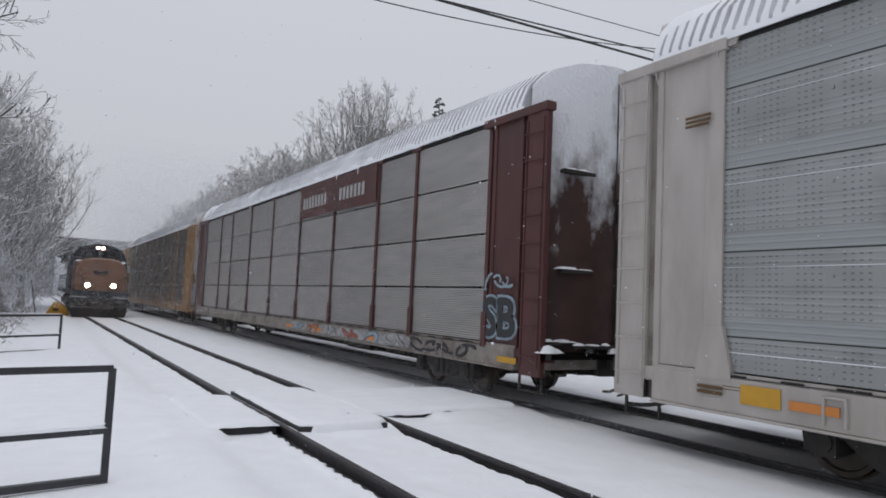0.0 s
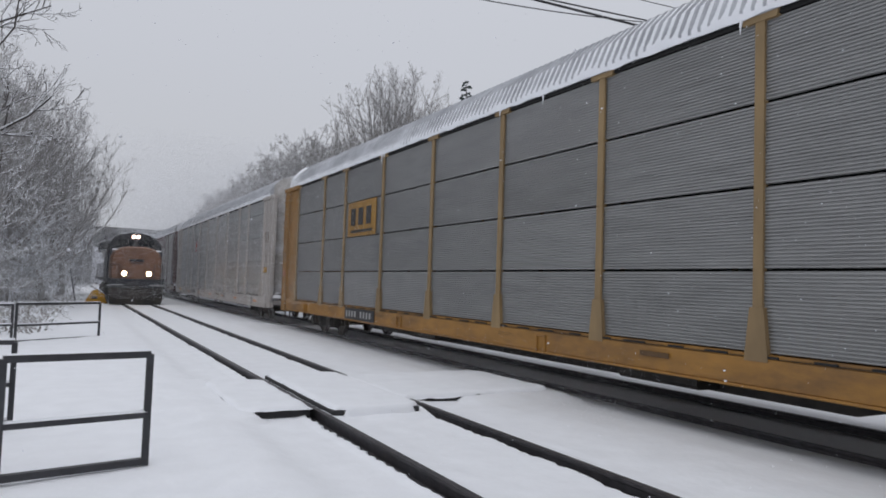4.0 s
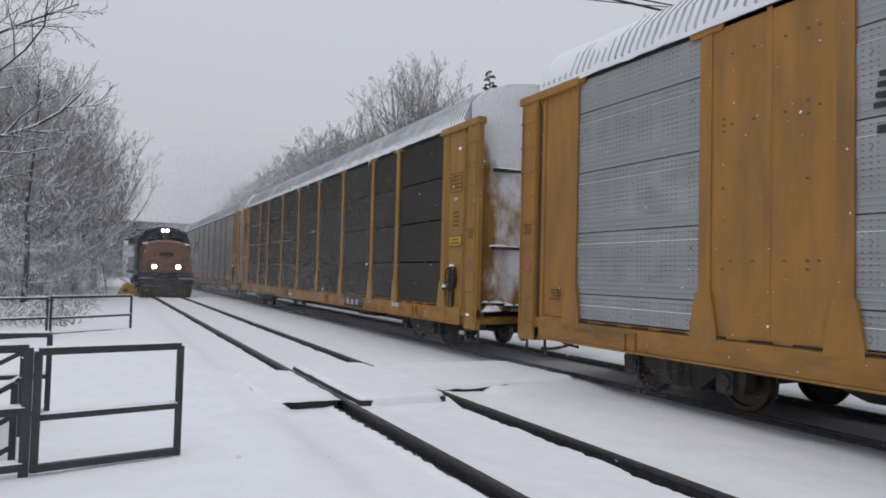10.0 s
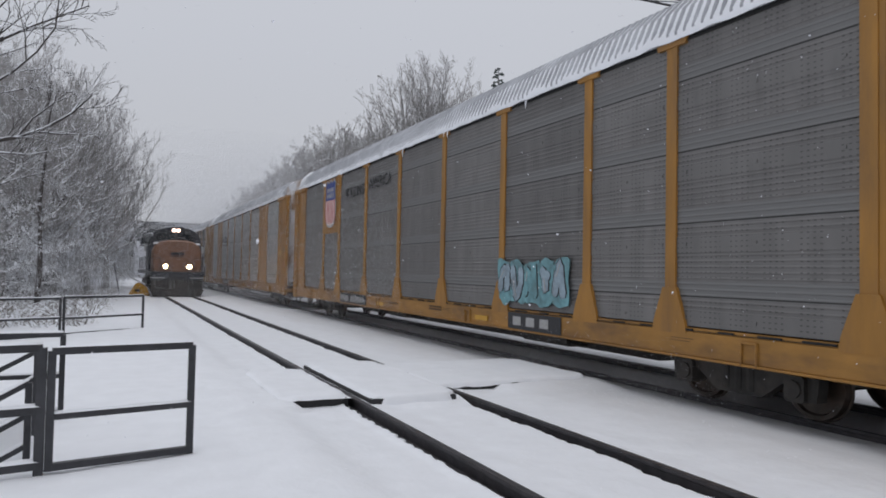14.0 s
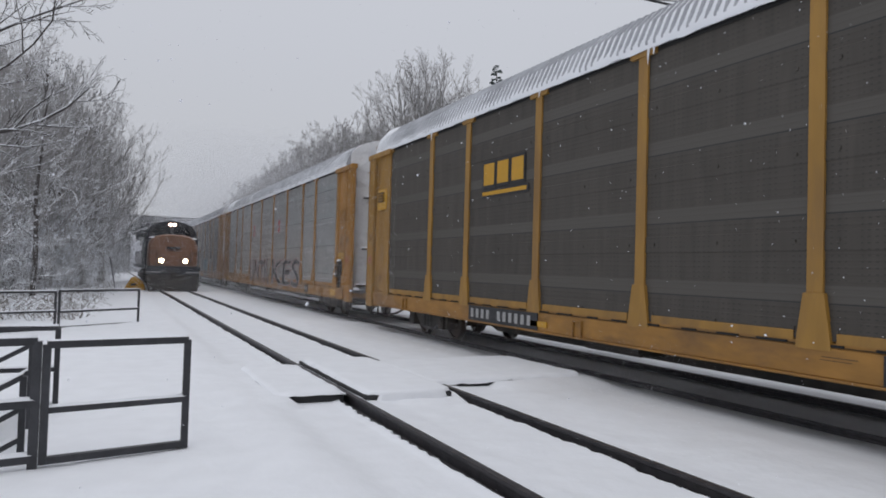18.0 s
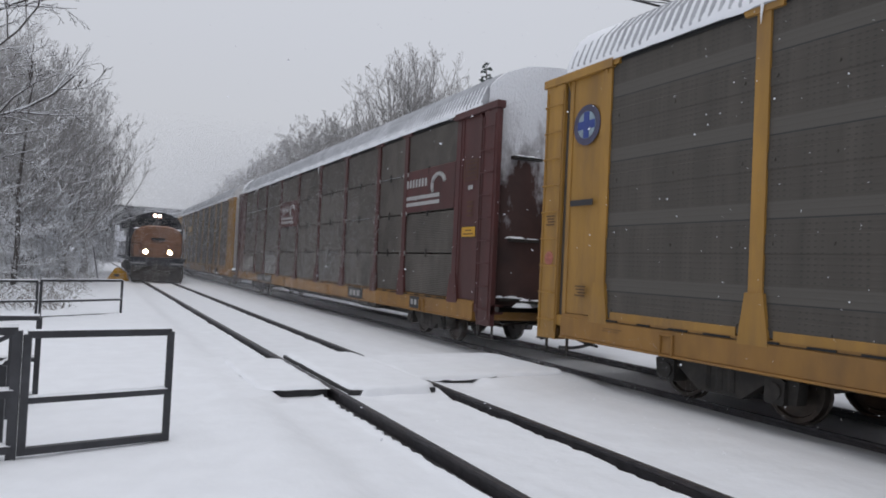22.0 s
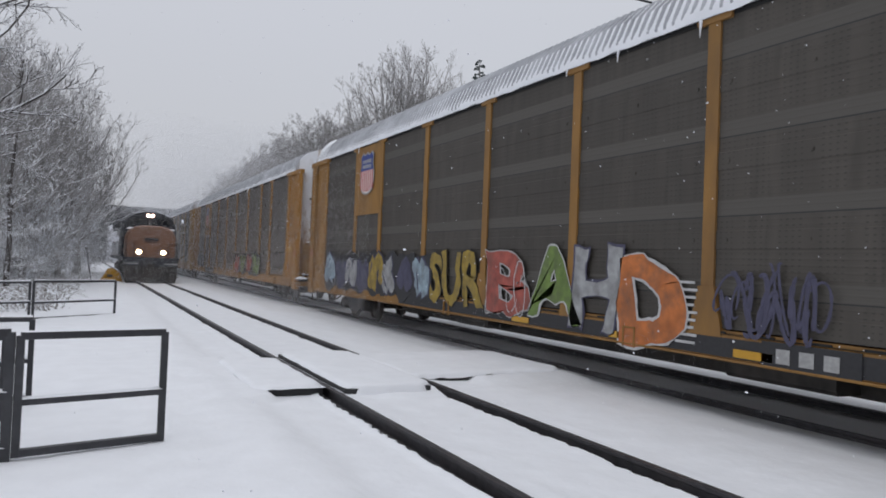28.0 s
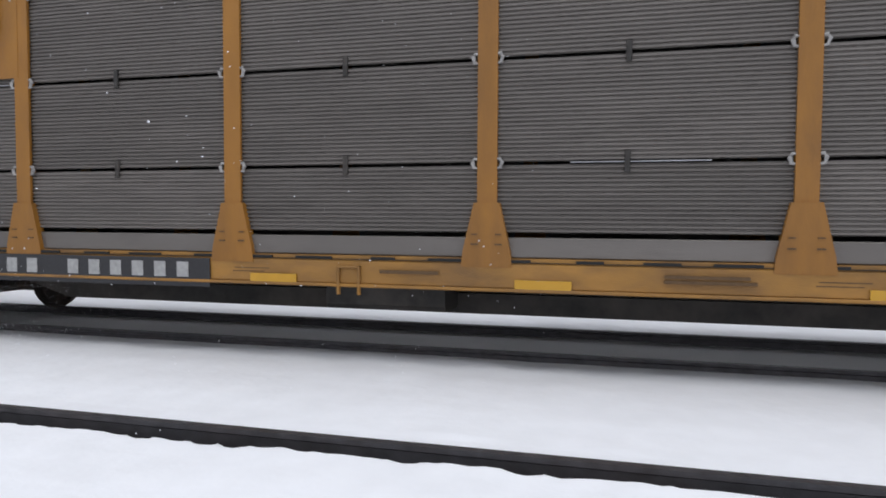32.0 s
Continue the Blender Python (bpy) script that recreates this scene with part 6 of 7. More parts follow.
    spray(t, at_d(4.4), at_d(1.5), 0.95, 1.92, ("steel", "hook", "steel", "hook"), "ink", 41, None, 0.22)
    scrawl(t, at_d(14.6), at_d(7.9), 0.80, 2.0, M["steel_h"], 43, 8, 0.018)
    scrawl(t, at_d(14.4), at_d(8.1), 0.85, 1.9, M["dull"], 44, 6, 0.022)
    scrawl(t, at_d(13.9), at_d(8.4), 0.90, 1.7, M["silver_spray"], 45, 6, 0.010)
    spray(t, at_d(20.6), at_d(14.8), 0.85, 2.1, ("red_spray", "green_spray", "red_spray", "green_spray"), "ink", 14, "hook")
    info_box(t, 25.7, 3.5)

    t = shield_car(11, 0.0, "dull_h", 0, "rusty yellow covered car-carrier wagon with dark panels and multicoloured graffiti", 3.15, "ochre")
    plate(t, "sill_patch", at_d(7.6), at_d(24.3), 0.76, 1.0, M["ink"], -1.6345)
    spray(t, at_d(9.4), at_d(1.6), 0.76, 2.15, ("sky_spray", "violet_spray", "silver_spray", "violet_spray", "gold_spray", "silver_spray", "violet_spray", "sky_spray"), "ink", 51, "violet_spray", 0.4)
    piece(t, "SUR", 9.4, 11.7, 0.86, 2.0, (("ink", 0.075), ("gold_spray", 0.05)))
    piece(t, "B", 11.95, 13.3, 0.84, 2.0, (("lettering", 0.085), ("red_spray", 0.06)))
    scrawl(t, at_d(13.3), at_d(11.9), 0.85, 1.9, M["hook"], 31, 5, 0.014)
    piece(t, "A", 13.4, 14.9, 0.86, 2.12, (("hook", 0.085), ("green_spray", 0.06)))
    piece(t, "H", 14.75, 15.75, 0.80, 2.08, (("violet_spray", 0.11), ("silver_spray", 0.075)))
    piece(t, "D", 15.85, 17.0, 0.70, 1.88, (("hook", 0.12), ("orange_spray", 0.085)))
    for k in range(9):
        plate(t, "sprayed_line", at_d(16.95 + 0.05 * math.sin(k)), at_d(17.28 + 0.03 * math.sin(k * 2.1)), 0.86 + 0.10 * k, 0.895 + 0.10 * k, M["hook"], -1.651)
    scrawl(t, at_d(19.0), at_d(17.7), 1.0, 2.0, M["violet_spray"], 57, 8, 0.036)
    scrawl(t, at_d(19.1), at_d(17.7), 1.05, 1.95, M["violet_spray"], 58, 7, 0.020)
    reflectors(t, (12.9, 15.6, 17.9, 22.7))
    white_mark(t, 18.4, 19.4)
    data_board(t, 23.4, 3)
    scrawl(t, at_d(26.0), at_d(25.4), 3.5, 4.3, M["violet_spray"], 71, 5, 0.02)
    scrawl(t, at_d(26.0), at_d(25.5), 2.2, 2.9, M["red_spray"], 73, 4, 0.014)
    info_box(t, 25.7, 3.4)

    t = shield_car(12, 0.52, "steel", 2, "yellow covered car-carrier wagon with grey ribbed panels and pale blue graffiti", frame_mat="deep_yellow")
    words(t, "BUILDING AMERICA", 5.0, 3.52, 0.22, "ink", 0.0, -1.636, "lettering", 1.55)
    number_plate(t, 5.6, 8.6, 11, (4,))
    piece(t, "CHN", 15.05, 17.5, 0.78, 2.0, (("steel", 0.12), ("sky_spray", 0.09)))
    scrawl(t, at_d(17.4), at_d(15.2), 0.9, 1.8, M["steel"], 63, 5, 0.012)
    for d, z, key, fat, x, wide in ((20.72, 1.28, "ink", 0.085, -1.647, 3.0), (20.62, 1.33, "sky_spray", 0.075, -1.652, 2.9)):
        unsteady(words(t, "NOIR", d, z, 1.36, key, fat, x, "sprayed_letter", wide).data, 6.28, 0.05)
    scrawl(t, at_d(21.9), at_d(19.4), 0.95, 1.75, M["ink"], 62, 5, 0.012)
    part("sprayed_letter", Geo().prism([(at_d(22.35) + 0.30 * math.cos(a), 0.74 + 0.42 * math.sin(a)) for a in np.linspace(0, math.pi, 12)], "x", -1.652, -1.638), M["sky_spray"], t)
    part("sprayed_shape", Geo().prism([(at_d(22.35) + 0.13 * math.cos(a), 0.76 + 0.22 * math.sin(a)) for a in np.linspace(0, math.pi, 10)], "x", -1.657, -1.646), M["ink"], t)
    spray(t, at_d(19.3), at_d(17.7), 0.80, 1.08, ("orange_spray", "ink", "orange_spray", "sky_spray"), "silver_spray", 63)
    reflectors(t, (16.1, 21.9))
    scrawl(t, at_d(1.2), at_d(0.35), 1.75, 2.25, M["red_spray"], 66, 9, 0.017)
    data_board(t, 24.4, 3)
    info_box(t, 25.7, 3.4)

    t = shield_car(13, 0.34, "steel", 1, "yellow covered car-carrier wagon with grey ribbed panels and shield board", low=0.79, frame_mat="deep_yellow", shield=(4.16, 1.25, 1.62))
    number_plate(t, 5.1, 8.6, 11, (4,), h=0.17, z=0.90)
    small_writing(t, 10.6, 0.93, 0.7, 0.035, lines=1)
    small_writing(t, 13.4, 0.95, 0.9, 0.03)
    reflectors(t, (9.1, 12.0, 15.1))
    info_box(t, 25.7, 3.4)


build_train()


# ---- the waiting locomotive ----
def build_locomotive():
    t = thing("locomotive", "dark diesel locomotive with faded gold nose and lit headlights", "locomotive", m=pose(3.64, 44.6, -0.05))
    nose = [(-1.15, 1.28), (1.15, 1.28), (1.38, 1.5), (1.42, 1.8), (1.40, 2.75), (1.24, 3.12), (0.95, 3.34), (0.5, 3.44), (-0.5, 3.44), (-0.95, 3.34), (-1.24, 3.12), (-1.40, 2.75), (-1.42, 1.8), (-1.38, 1.5)]
    inner = [(a * 0.93, 2.3 + (b - 2.3) * 0.93) for a, b in nose]
    k = len(nose)
    g = Geo().prism(nose, "y", 0.72, 2.4)
    g.add([(a, 0.72, b) for a, b in nose] + [(a, 0.52, b) for a, b in inner], [(i, (i + 1) % k, k + (i + 1) % k, k + i) for i in range(k)] + [tuple(range(k, 2 * k))])
    part("nose", g, M["loco_nose"], t, "faded gold nose")
    cab = [(-1.5, 1.4), (1.5, 1.4), (1.56, 1.7), (1.56, 3.1), (1.45, 3.55), (1.15, 3.98), (0.75, 4.20), (0.3, 4.29), (-0.3, 4.29), (-0.75, 4.20), (-1.15, 3.98), (-1.45, 3.55), (-1.56, 3.1), (-1.56, 1.7)]
    part("cab", Geo().prism(cab, "y", 2.1, 5.4), M["loco_dark"], t)
    part("cab_roof_edge", Geo().prism([(a * 1.02, b + 0.03) for a, b in cab[4:12]] + [(a * 0.95, b - 0.09) for a, b in cab[11:3:-1]], "y", 1.98, 2.14), M["loco_dark"], t)
    for s in (-1, 1):
        part("windscreen", Geo().prism([(s * 0.10, 3.46), (s * 1.0, 3.40), (s * 1.18, 3.62), (s * 0.98, 3.86), (s * 0.62, 3.96), (s * 0.10, 3.98)], "y", 2.06, 2.12), M["glass"], t)
        part("side_window", Geo().box(s * 1.53 - 0.03, s * 1.53 + 0.03, 3.0, 4.4, 2.9, 3.6), M["glass"], t)
        part("number_board", Geo().beam(s * 1.0 - 0.2, s * 1.0 + 0.2, 2.02, 2.1, 3.98, 4.08, 0.02, "x"), M["ink"], t)
        part("snow_ledge", Geo().add(*lump(s * 1.16, 0.98, 3.20, 0.24, 0.10)), M["snow"], t)
        lamp = part("ditch_light", Geo().disc((s * 0.68, 0.34, 1.83), 0.165, "y", 0.14, 16), M["loco_dark"], t)
        part("lens", Geo().disc((s * 0.68, 0.25, 1.83), 0.135, "y", 0.03, 16), M["lamp"], lamp, "lit warm white lamp")
        g = Geo()
        for x, z0, z1 in ((s * 1.42, 0.9, 2.35), (s * 0.95, 1.4, 2.35)):
            g.tube([(x, 0.2, z0), (x, 0.2, z1)], [0.02, 0.02], 6)
        g.tube([(s * 1.42, 0.2, 2.3), (s * 0.95, 0.2, 2.35)], [0.02, 0.02], 6)
        part("grab_rail", g, M["girder"], t)
        for k in range(4):
            part("step", Geo().beam(s * 1.35 - 0.22, s * 1.35 + 0.22, 0.12, 0.5, 0.35 + k * 0.3, 0.39 + k * 0.3, 0.01, "x"), M["girder"], t)
        part("mirror", Geo().beam(s * 1.68 - 0.1, s * 1.75 + 0.1, 3.0, 3.08, 2.75, 3.15, 0.02, "z"), M["hook"], t)
    for x in (-0.13, 0.13):
        part("headlight", Geo().disc((x, 2.0, 4.10), 0.10, "y", 0.06, 14), M["lamp_top"], t, "lit headlight")
    part("headlight_box", Geo().beam(-0.34, 0.34, 2.02, 2.2, 3.97, 4.24, 0.04, "x"), M["loco_dark"], t)
    g = Geo().beam(-0.40, 0.40, 0.495, 0.53, 2.52, 2.70, 0.02, "x").beam(-0.34, 0.34, 0.495, 0.53, 2.42, 2.48, 0.01, "x")
    part("nose_marking", g, M["ink"], t)
    part("nose_door", Geo().beam(-0.3, 0.3, 0.50, 0.54, 1.45, 2.36, 0.01, "z"), M["loco_nose"], t)
    part("platform", Geo().beam(-1.55, 1.55, 0.15, 20.5, 1.30, 1.52, 0.02), M["loco_dark"], t)
    part("pilot", Geo().prism([(-1.45, 0.9), (1.45, 0.9), (1.5, 1.0), (1.46, 1.36), (-1.46, 1.36), (-1.5, 1.0)], "y", 0.0, 0.3), M["loco_dark"], t)
    part("plow", Geo().prism([(-1.36, 0.0), (1.36, 0.0), (1.46, 0.35), (1.45, 1.0), (-1.45, 1.0), (-1.46, 0.35)], "y", -0.15, 0.15), M["black"], t)
    part("drawbar", Geo().beam(-0.15, 0.15, -0.65, 0.2, 0.85, 1.1, 0.04), M["black"], t)
    part("frost_line", Geo().beam(-1.5, -0.7, -0.02, 0.02, 1.12, 1.17, 0.01, "x").beam(0.7, 1.5, -0.02, 0.02, 1.12, 1.17, 0.01, "x"), M["hook"], t)
    hood = [(-0.95, 1.5), (0.95, 1.5), (0.95, 3.9), (0.7, 4.2), (-0.7, 4.2), (-0.95, 3.9)]
    part("hood", Geo().prism(hood, "y", 5.4, 20.0), M["loco_dark"], t)
    part("radiator", Geo().beam(-1.5, 1.5, 16.0, 19.5, 3.5, 4.3, 0.1), M["loco_dark"], t)
    part("roof_snow", Geo().beam(-0.72, 0.72, 2.3, 5.3, 4.23, 4.33, 0.03), M["snow"], t)
    part("fuel_tank", Geo().beam(-1.35, 1.35, 8.0, 13.0, 0.35, 1.3, 0.2), M["black"], t)
    for yc in (3.4, 16.8):
        tr = part("truck", Geo().beam(-1.25, -1.05, -2.2, 2.2, 0.45, 0.9, 0.05).beam(1.05, 1.25, -2.2, 2.2, 0.45, 0.9, 0.05), M["black"], t, m=pose(0, yc, 0))
        for yw in (-1.8, 0, 1.8):
            for r in (0, 180):
                part("wheel", wheel_mesh(), None, tr, m=pose(0, yw, 0.46, 0, 0, r))
    g = Geo()
    for s in (-1, 1):
        for k in range(9):
            g.tube([(s * 1.5, 1.0 + 2.2 * k, 1.5), (s * 1.5, 1.0 + 2.2 * k, 2.5)], [0.02, 0.02], 5)
        g.tube([(s * 1.5, 5.5, 2.5), (s * 1.5, 18.6, 2.5)], [0.02, 0.02], 5)
    part("handrail", g, M["girder"], t)


build_locomotive()


# ---- a yellow marker and a stake beside the platform ----
def build_marker():
    t = thing("derail_marker", "low yellow metal cover dusted with snow by the track", "track marker", m=pose(1.58, 45.5, -0.02))
    part("cover", Geo().prism([(-0.62, 0.0), (0.6, 0.0), (0.42, 0.5), (0.0, 0.8), (-0.2, 0.75)], "y", -0.3, 0.3), M["tarp"], t)
    part("stripe", Geo().box(-0.25, 0.05, -0.32, -0.30, 0.25, 0.4), M["ink"], t)
    s = thing("leaning_stake", "thin dark leaning stake in the snow", "stake", m=pose(0.55, 46.5, -0.1))
    part("shaft", Geo().tube([(0.02, 0, -0.2), (-0.40, 0, 2.1)], [0.045, 0.04], 6), M["gate"], s)


build_marker()


# ---- overhead wires across the tracks ----
def build_wires():
    t = thing("overhead_wires", "black overhead cables sagging across the tracks", "cable")
    for a, b, c, r in ((0.0062, -0.047, 9.475, 0.016), (0.0004, 0.010, 9.84, 0.036), (0.0006, 0.037, 9.60, 0.023), (0.0005, 0.030, 10.36, 0.014)):
        pts = [(x, 16.0, a * x * x + b * x + c) for x in np.linspace(-8, 30, 39)]
        part("cable", Geo().tube(pts, [r] * 39, 6), M["wire"], t)


build_wires()


# ---- trees ----
def grow(g, p, d, length, radius, level, rnd, up=0.12, sides=5, spread=0.6, kids=(5, 6, 5, 4), shrink=0.56, bend=0.16, thin=0.006):
    """One limb of a tree with all that grows on it; g holds a Geo per thickness."""
    n = 6 if level < 2 else 3 if level < 3 else 2
    pts, rad, dirs = [Vector(p)], [radius], [Vector(d)]
    for i in range(n):
        d = (Vector(d) + Vector((rnd.gauss(0, bend), rnd.gauss(0, bend), rnd.gauss(0, bend * 0.7) + up * 0.5))).normalized()
        pts.append(pts[-1] + d * (length / n))
        rad.append(max(radius * (1 - 0.72 * (i + 1) / n), thin))
        dirs.append(d)
    g[0 if level < 2 else 1].tube(pts, rad, max(3, sides - level), cap=False)
    if level >= len(kids):
        return
    for k in range(kids[level]):
        u = (0.30 if level == 0 else 0.18) + 0.8 * (k + rnd.random()) / kids[level]
        u = min(u, 0.98)
        i = min(int(u * n), n - 1)
        q = pts[i].lerp(pts[i + 1], u * n - i)
        a = dirs[i + 1]
        side = a.cross(Vector((rnd.gauss(0, 1), rnd.gauss(0, 1), rnd.gauss(0, 1)))).normalized()
        s = spread * rnd.uniform(0.7, 1.25)
        nd = (a * math.cos(s) + side * math.sin(s)).normalized()
        grow(g, q, nd, length * shrink * rnd.uniform(0.7, 1.2) * (1.1 - 0.35 * u), rad[i] * 0.55, level + 1, rnd, up, sides, spread, kids, shrink, bend, thin)


def tree_mesh(seed, height, radius, kids, spread=0.6, up=0.12, shrink=0.56, lean=(0, 0), bark="bark", twig="twig", bend=0.16, thin=0.011):
    rnd = random.Random(seed)
    g = (Geo(), Geo())
    grow(g, (0, 0, -0.3), (lean[0], lean[1], 1), height * 0.72, radius, 0, rnd, up, 7, spread, kids, shrink, bend, thin)
    out = []
    for geo, key, nm in ((g[0], bark, "trunk"), (g[1], twig, "crown")):
        me = bpy.data.meshes.new(nm)
        me.from_pydata(geo.v, [], geo.f)
        me.materials.append(M[key])
        out.append(me)
    return out


def tree(meshes, m, label, group):
    t = thing("bare_tree", label, "tree", m=m, group=group)
    part("trunk", meshes[0], None, t)
    part("crown", meshes[1], None, t)
    return t


def fan_mesh(seed, height, wide, twig, thin, limbs=16, fork=0.30, kids=(8, 5, 3), reach=0.20, droop=0.0, dome=0.45):
    """A bare tree with a rounded crown: limbs sweep up from a low fork to a dome, each with three orders of twigs."""
    rnd = random.Random(seed)
    g = (Geo(), Geo())
    h = height
    g[0].tube([(0, 0, -0.3), (0.02 * h, 0, fork * 0.5 * h), (0, 0.01 * h, fork * h), (0.01 * h, 0, 0.62 * h)], [0.018 * h, 0.014 * h, 0.011 * h, 0.004 * h], 7, cap=False)

    def sprout(p, d, length, radius, level):
        n = 3 if level < 2 else 2
        pts, q = [p], p
        for i in range(n):
            d = (d + Vector((rnd.gauss(0, 0.13), rnd.gauss(0, 0.13), rnd.gauss(0, 0.10) + 0.07 - droop))).normalized()
            q = q + d * (length / n)
            pts.append(q)
        g[1].tube(pts, [max(thin, radius * (1 - 0.75 * i / n)) for i in range(n + 1)], 4 if level < 1 else 3, cap=False)
        if level >= len(kids) - 1:
            return
        for k in range(kids[level + 1]):
            u = 0.25 + 0.75 * (k + rnd.random()) / kids[level + 1]
            i = min(int(u * n), n - 1)
            branch(pts[i].lerp(pts[i + 1], u * n - i), (pts[i + 1] - pts[i]).normalized(), length * 0.46 * (1.15 - 0.4 * u), radius * 0.5, level + 1)

    def branch(p, along, length, radius, level):
        side = along.cross(Vector((rnd.gauss(0, 1), rnd.gauss(0, 1), rnd.gauss(0, 1)))).normalized()
        a = rnd.uniform(0.4, 0.85)
        sprout(p, (along * math.cos(a) + side * math.sin(a)).normalized(), length * rnd.uniform(0.7, 1.2), radius, level)

    for i in range(limbs):
        a, v = i * 2.4 + rnd.uniform(-0.3, 0.3), ((i + 0.5) / limbs) ** 0.8
        out = wide * h * math.sin(v * 1.45) * rnd.uniform(0.85, 1.05)
        end = Vector((out * math.cos(a), out * math.sin(a), h * (dome + (0.97 - dome) * math.cos(v * 1.45) ** 0.8) * rnd.uniform(0.93, 1.0)))
        p = Vector((0, 0, h * (fork * 1.5 - 0.9 * fork * v)))
        mid = p + Vector(((end.x - p.x) * 0.62, (end.y - p.y) * 0.62, (end.z - p.z) * 0.34))
        pts = []
        for k in range(8):
            u = k / 7
            q = p * (1 - u) ** 2 + mid * 2 * u * (1 - u) + end * u * u
            pts.append(q + Vector((rnd.gauss(0, 1), rnd.gauss(0, 1), rnd.gauss(0, 1))) * 0.008 * h * (0 < k < 7))
        r0 = 0.0065 * h
        g[1].tube(pts, [max(thin, r0 * (1 - 0.85 * k / 7)) for k in range(8)], 5, cap=False)
        for k in range(kids[0]):
            u = 0.22 + 0.78 * (k + rnd.random()) / kids[0]
            j = min(int(u * 7), 6)
            branch(pts[j].lerp(pts[j + 1], u * 7 - j), (pts[j + 1] - pts[j]).normalized(), reach * h * (1.1 - 0.55 * u), r0 * (1 - 0.8 * u) * 0.7, 0)
    out = []
    for geo, key, nm in ((g[0], twig, "trunk"), (g[1], twig, "crown")):
        me = bpy.data.meshes.new(nm)
        me.from_pydata(geo.v, [], geo.f)
        me.materials.append(M[key])
        out.append(me)
    return out


def reach_mesh(seed, limbs, thin):
    """A tree beside the view whose long crooked limbs reach out to one side; limbs: height, tilt, length, thickness."""
    rnd = random.Random(seed)
    g = (Geo(), Geo())
    g[0].tube([(0, 0, -0.3), (0.1, 0, 3), (0.0, 0.1, 6), (0.2, 0, 9)], [0.15, 0.13, 0.10, 0.05], 8, cap=False)
    for z, tilt, length, r, swing in limbs:
        t, a = radians(tilt), radians(swing)
        grow(g, (0.05, 0, z), (math.cos(t) * math.cos(a), math.cos(t) * math.sin(a), math.sin(t)), length, r, 1, rnd, 0.06, 8, 0.62, (0, 7, 5, 4), 0.46, 0.20, thin)
    out = []
    for geo, key, nm in ((g[0], "bark", "trunk"), (g[1], "bark", "crown")):
        me = bpy.data.meshes.new(nm)
        me.from_pydata(geo.v, [], geo.f)
        me.materials.append(M[key])
        out.append(me)
    return out


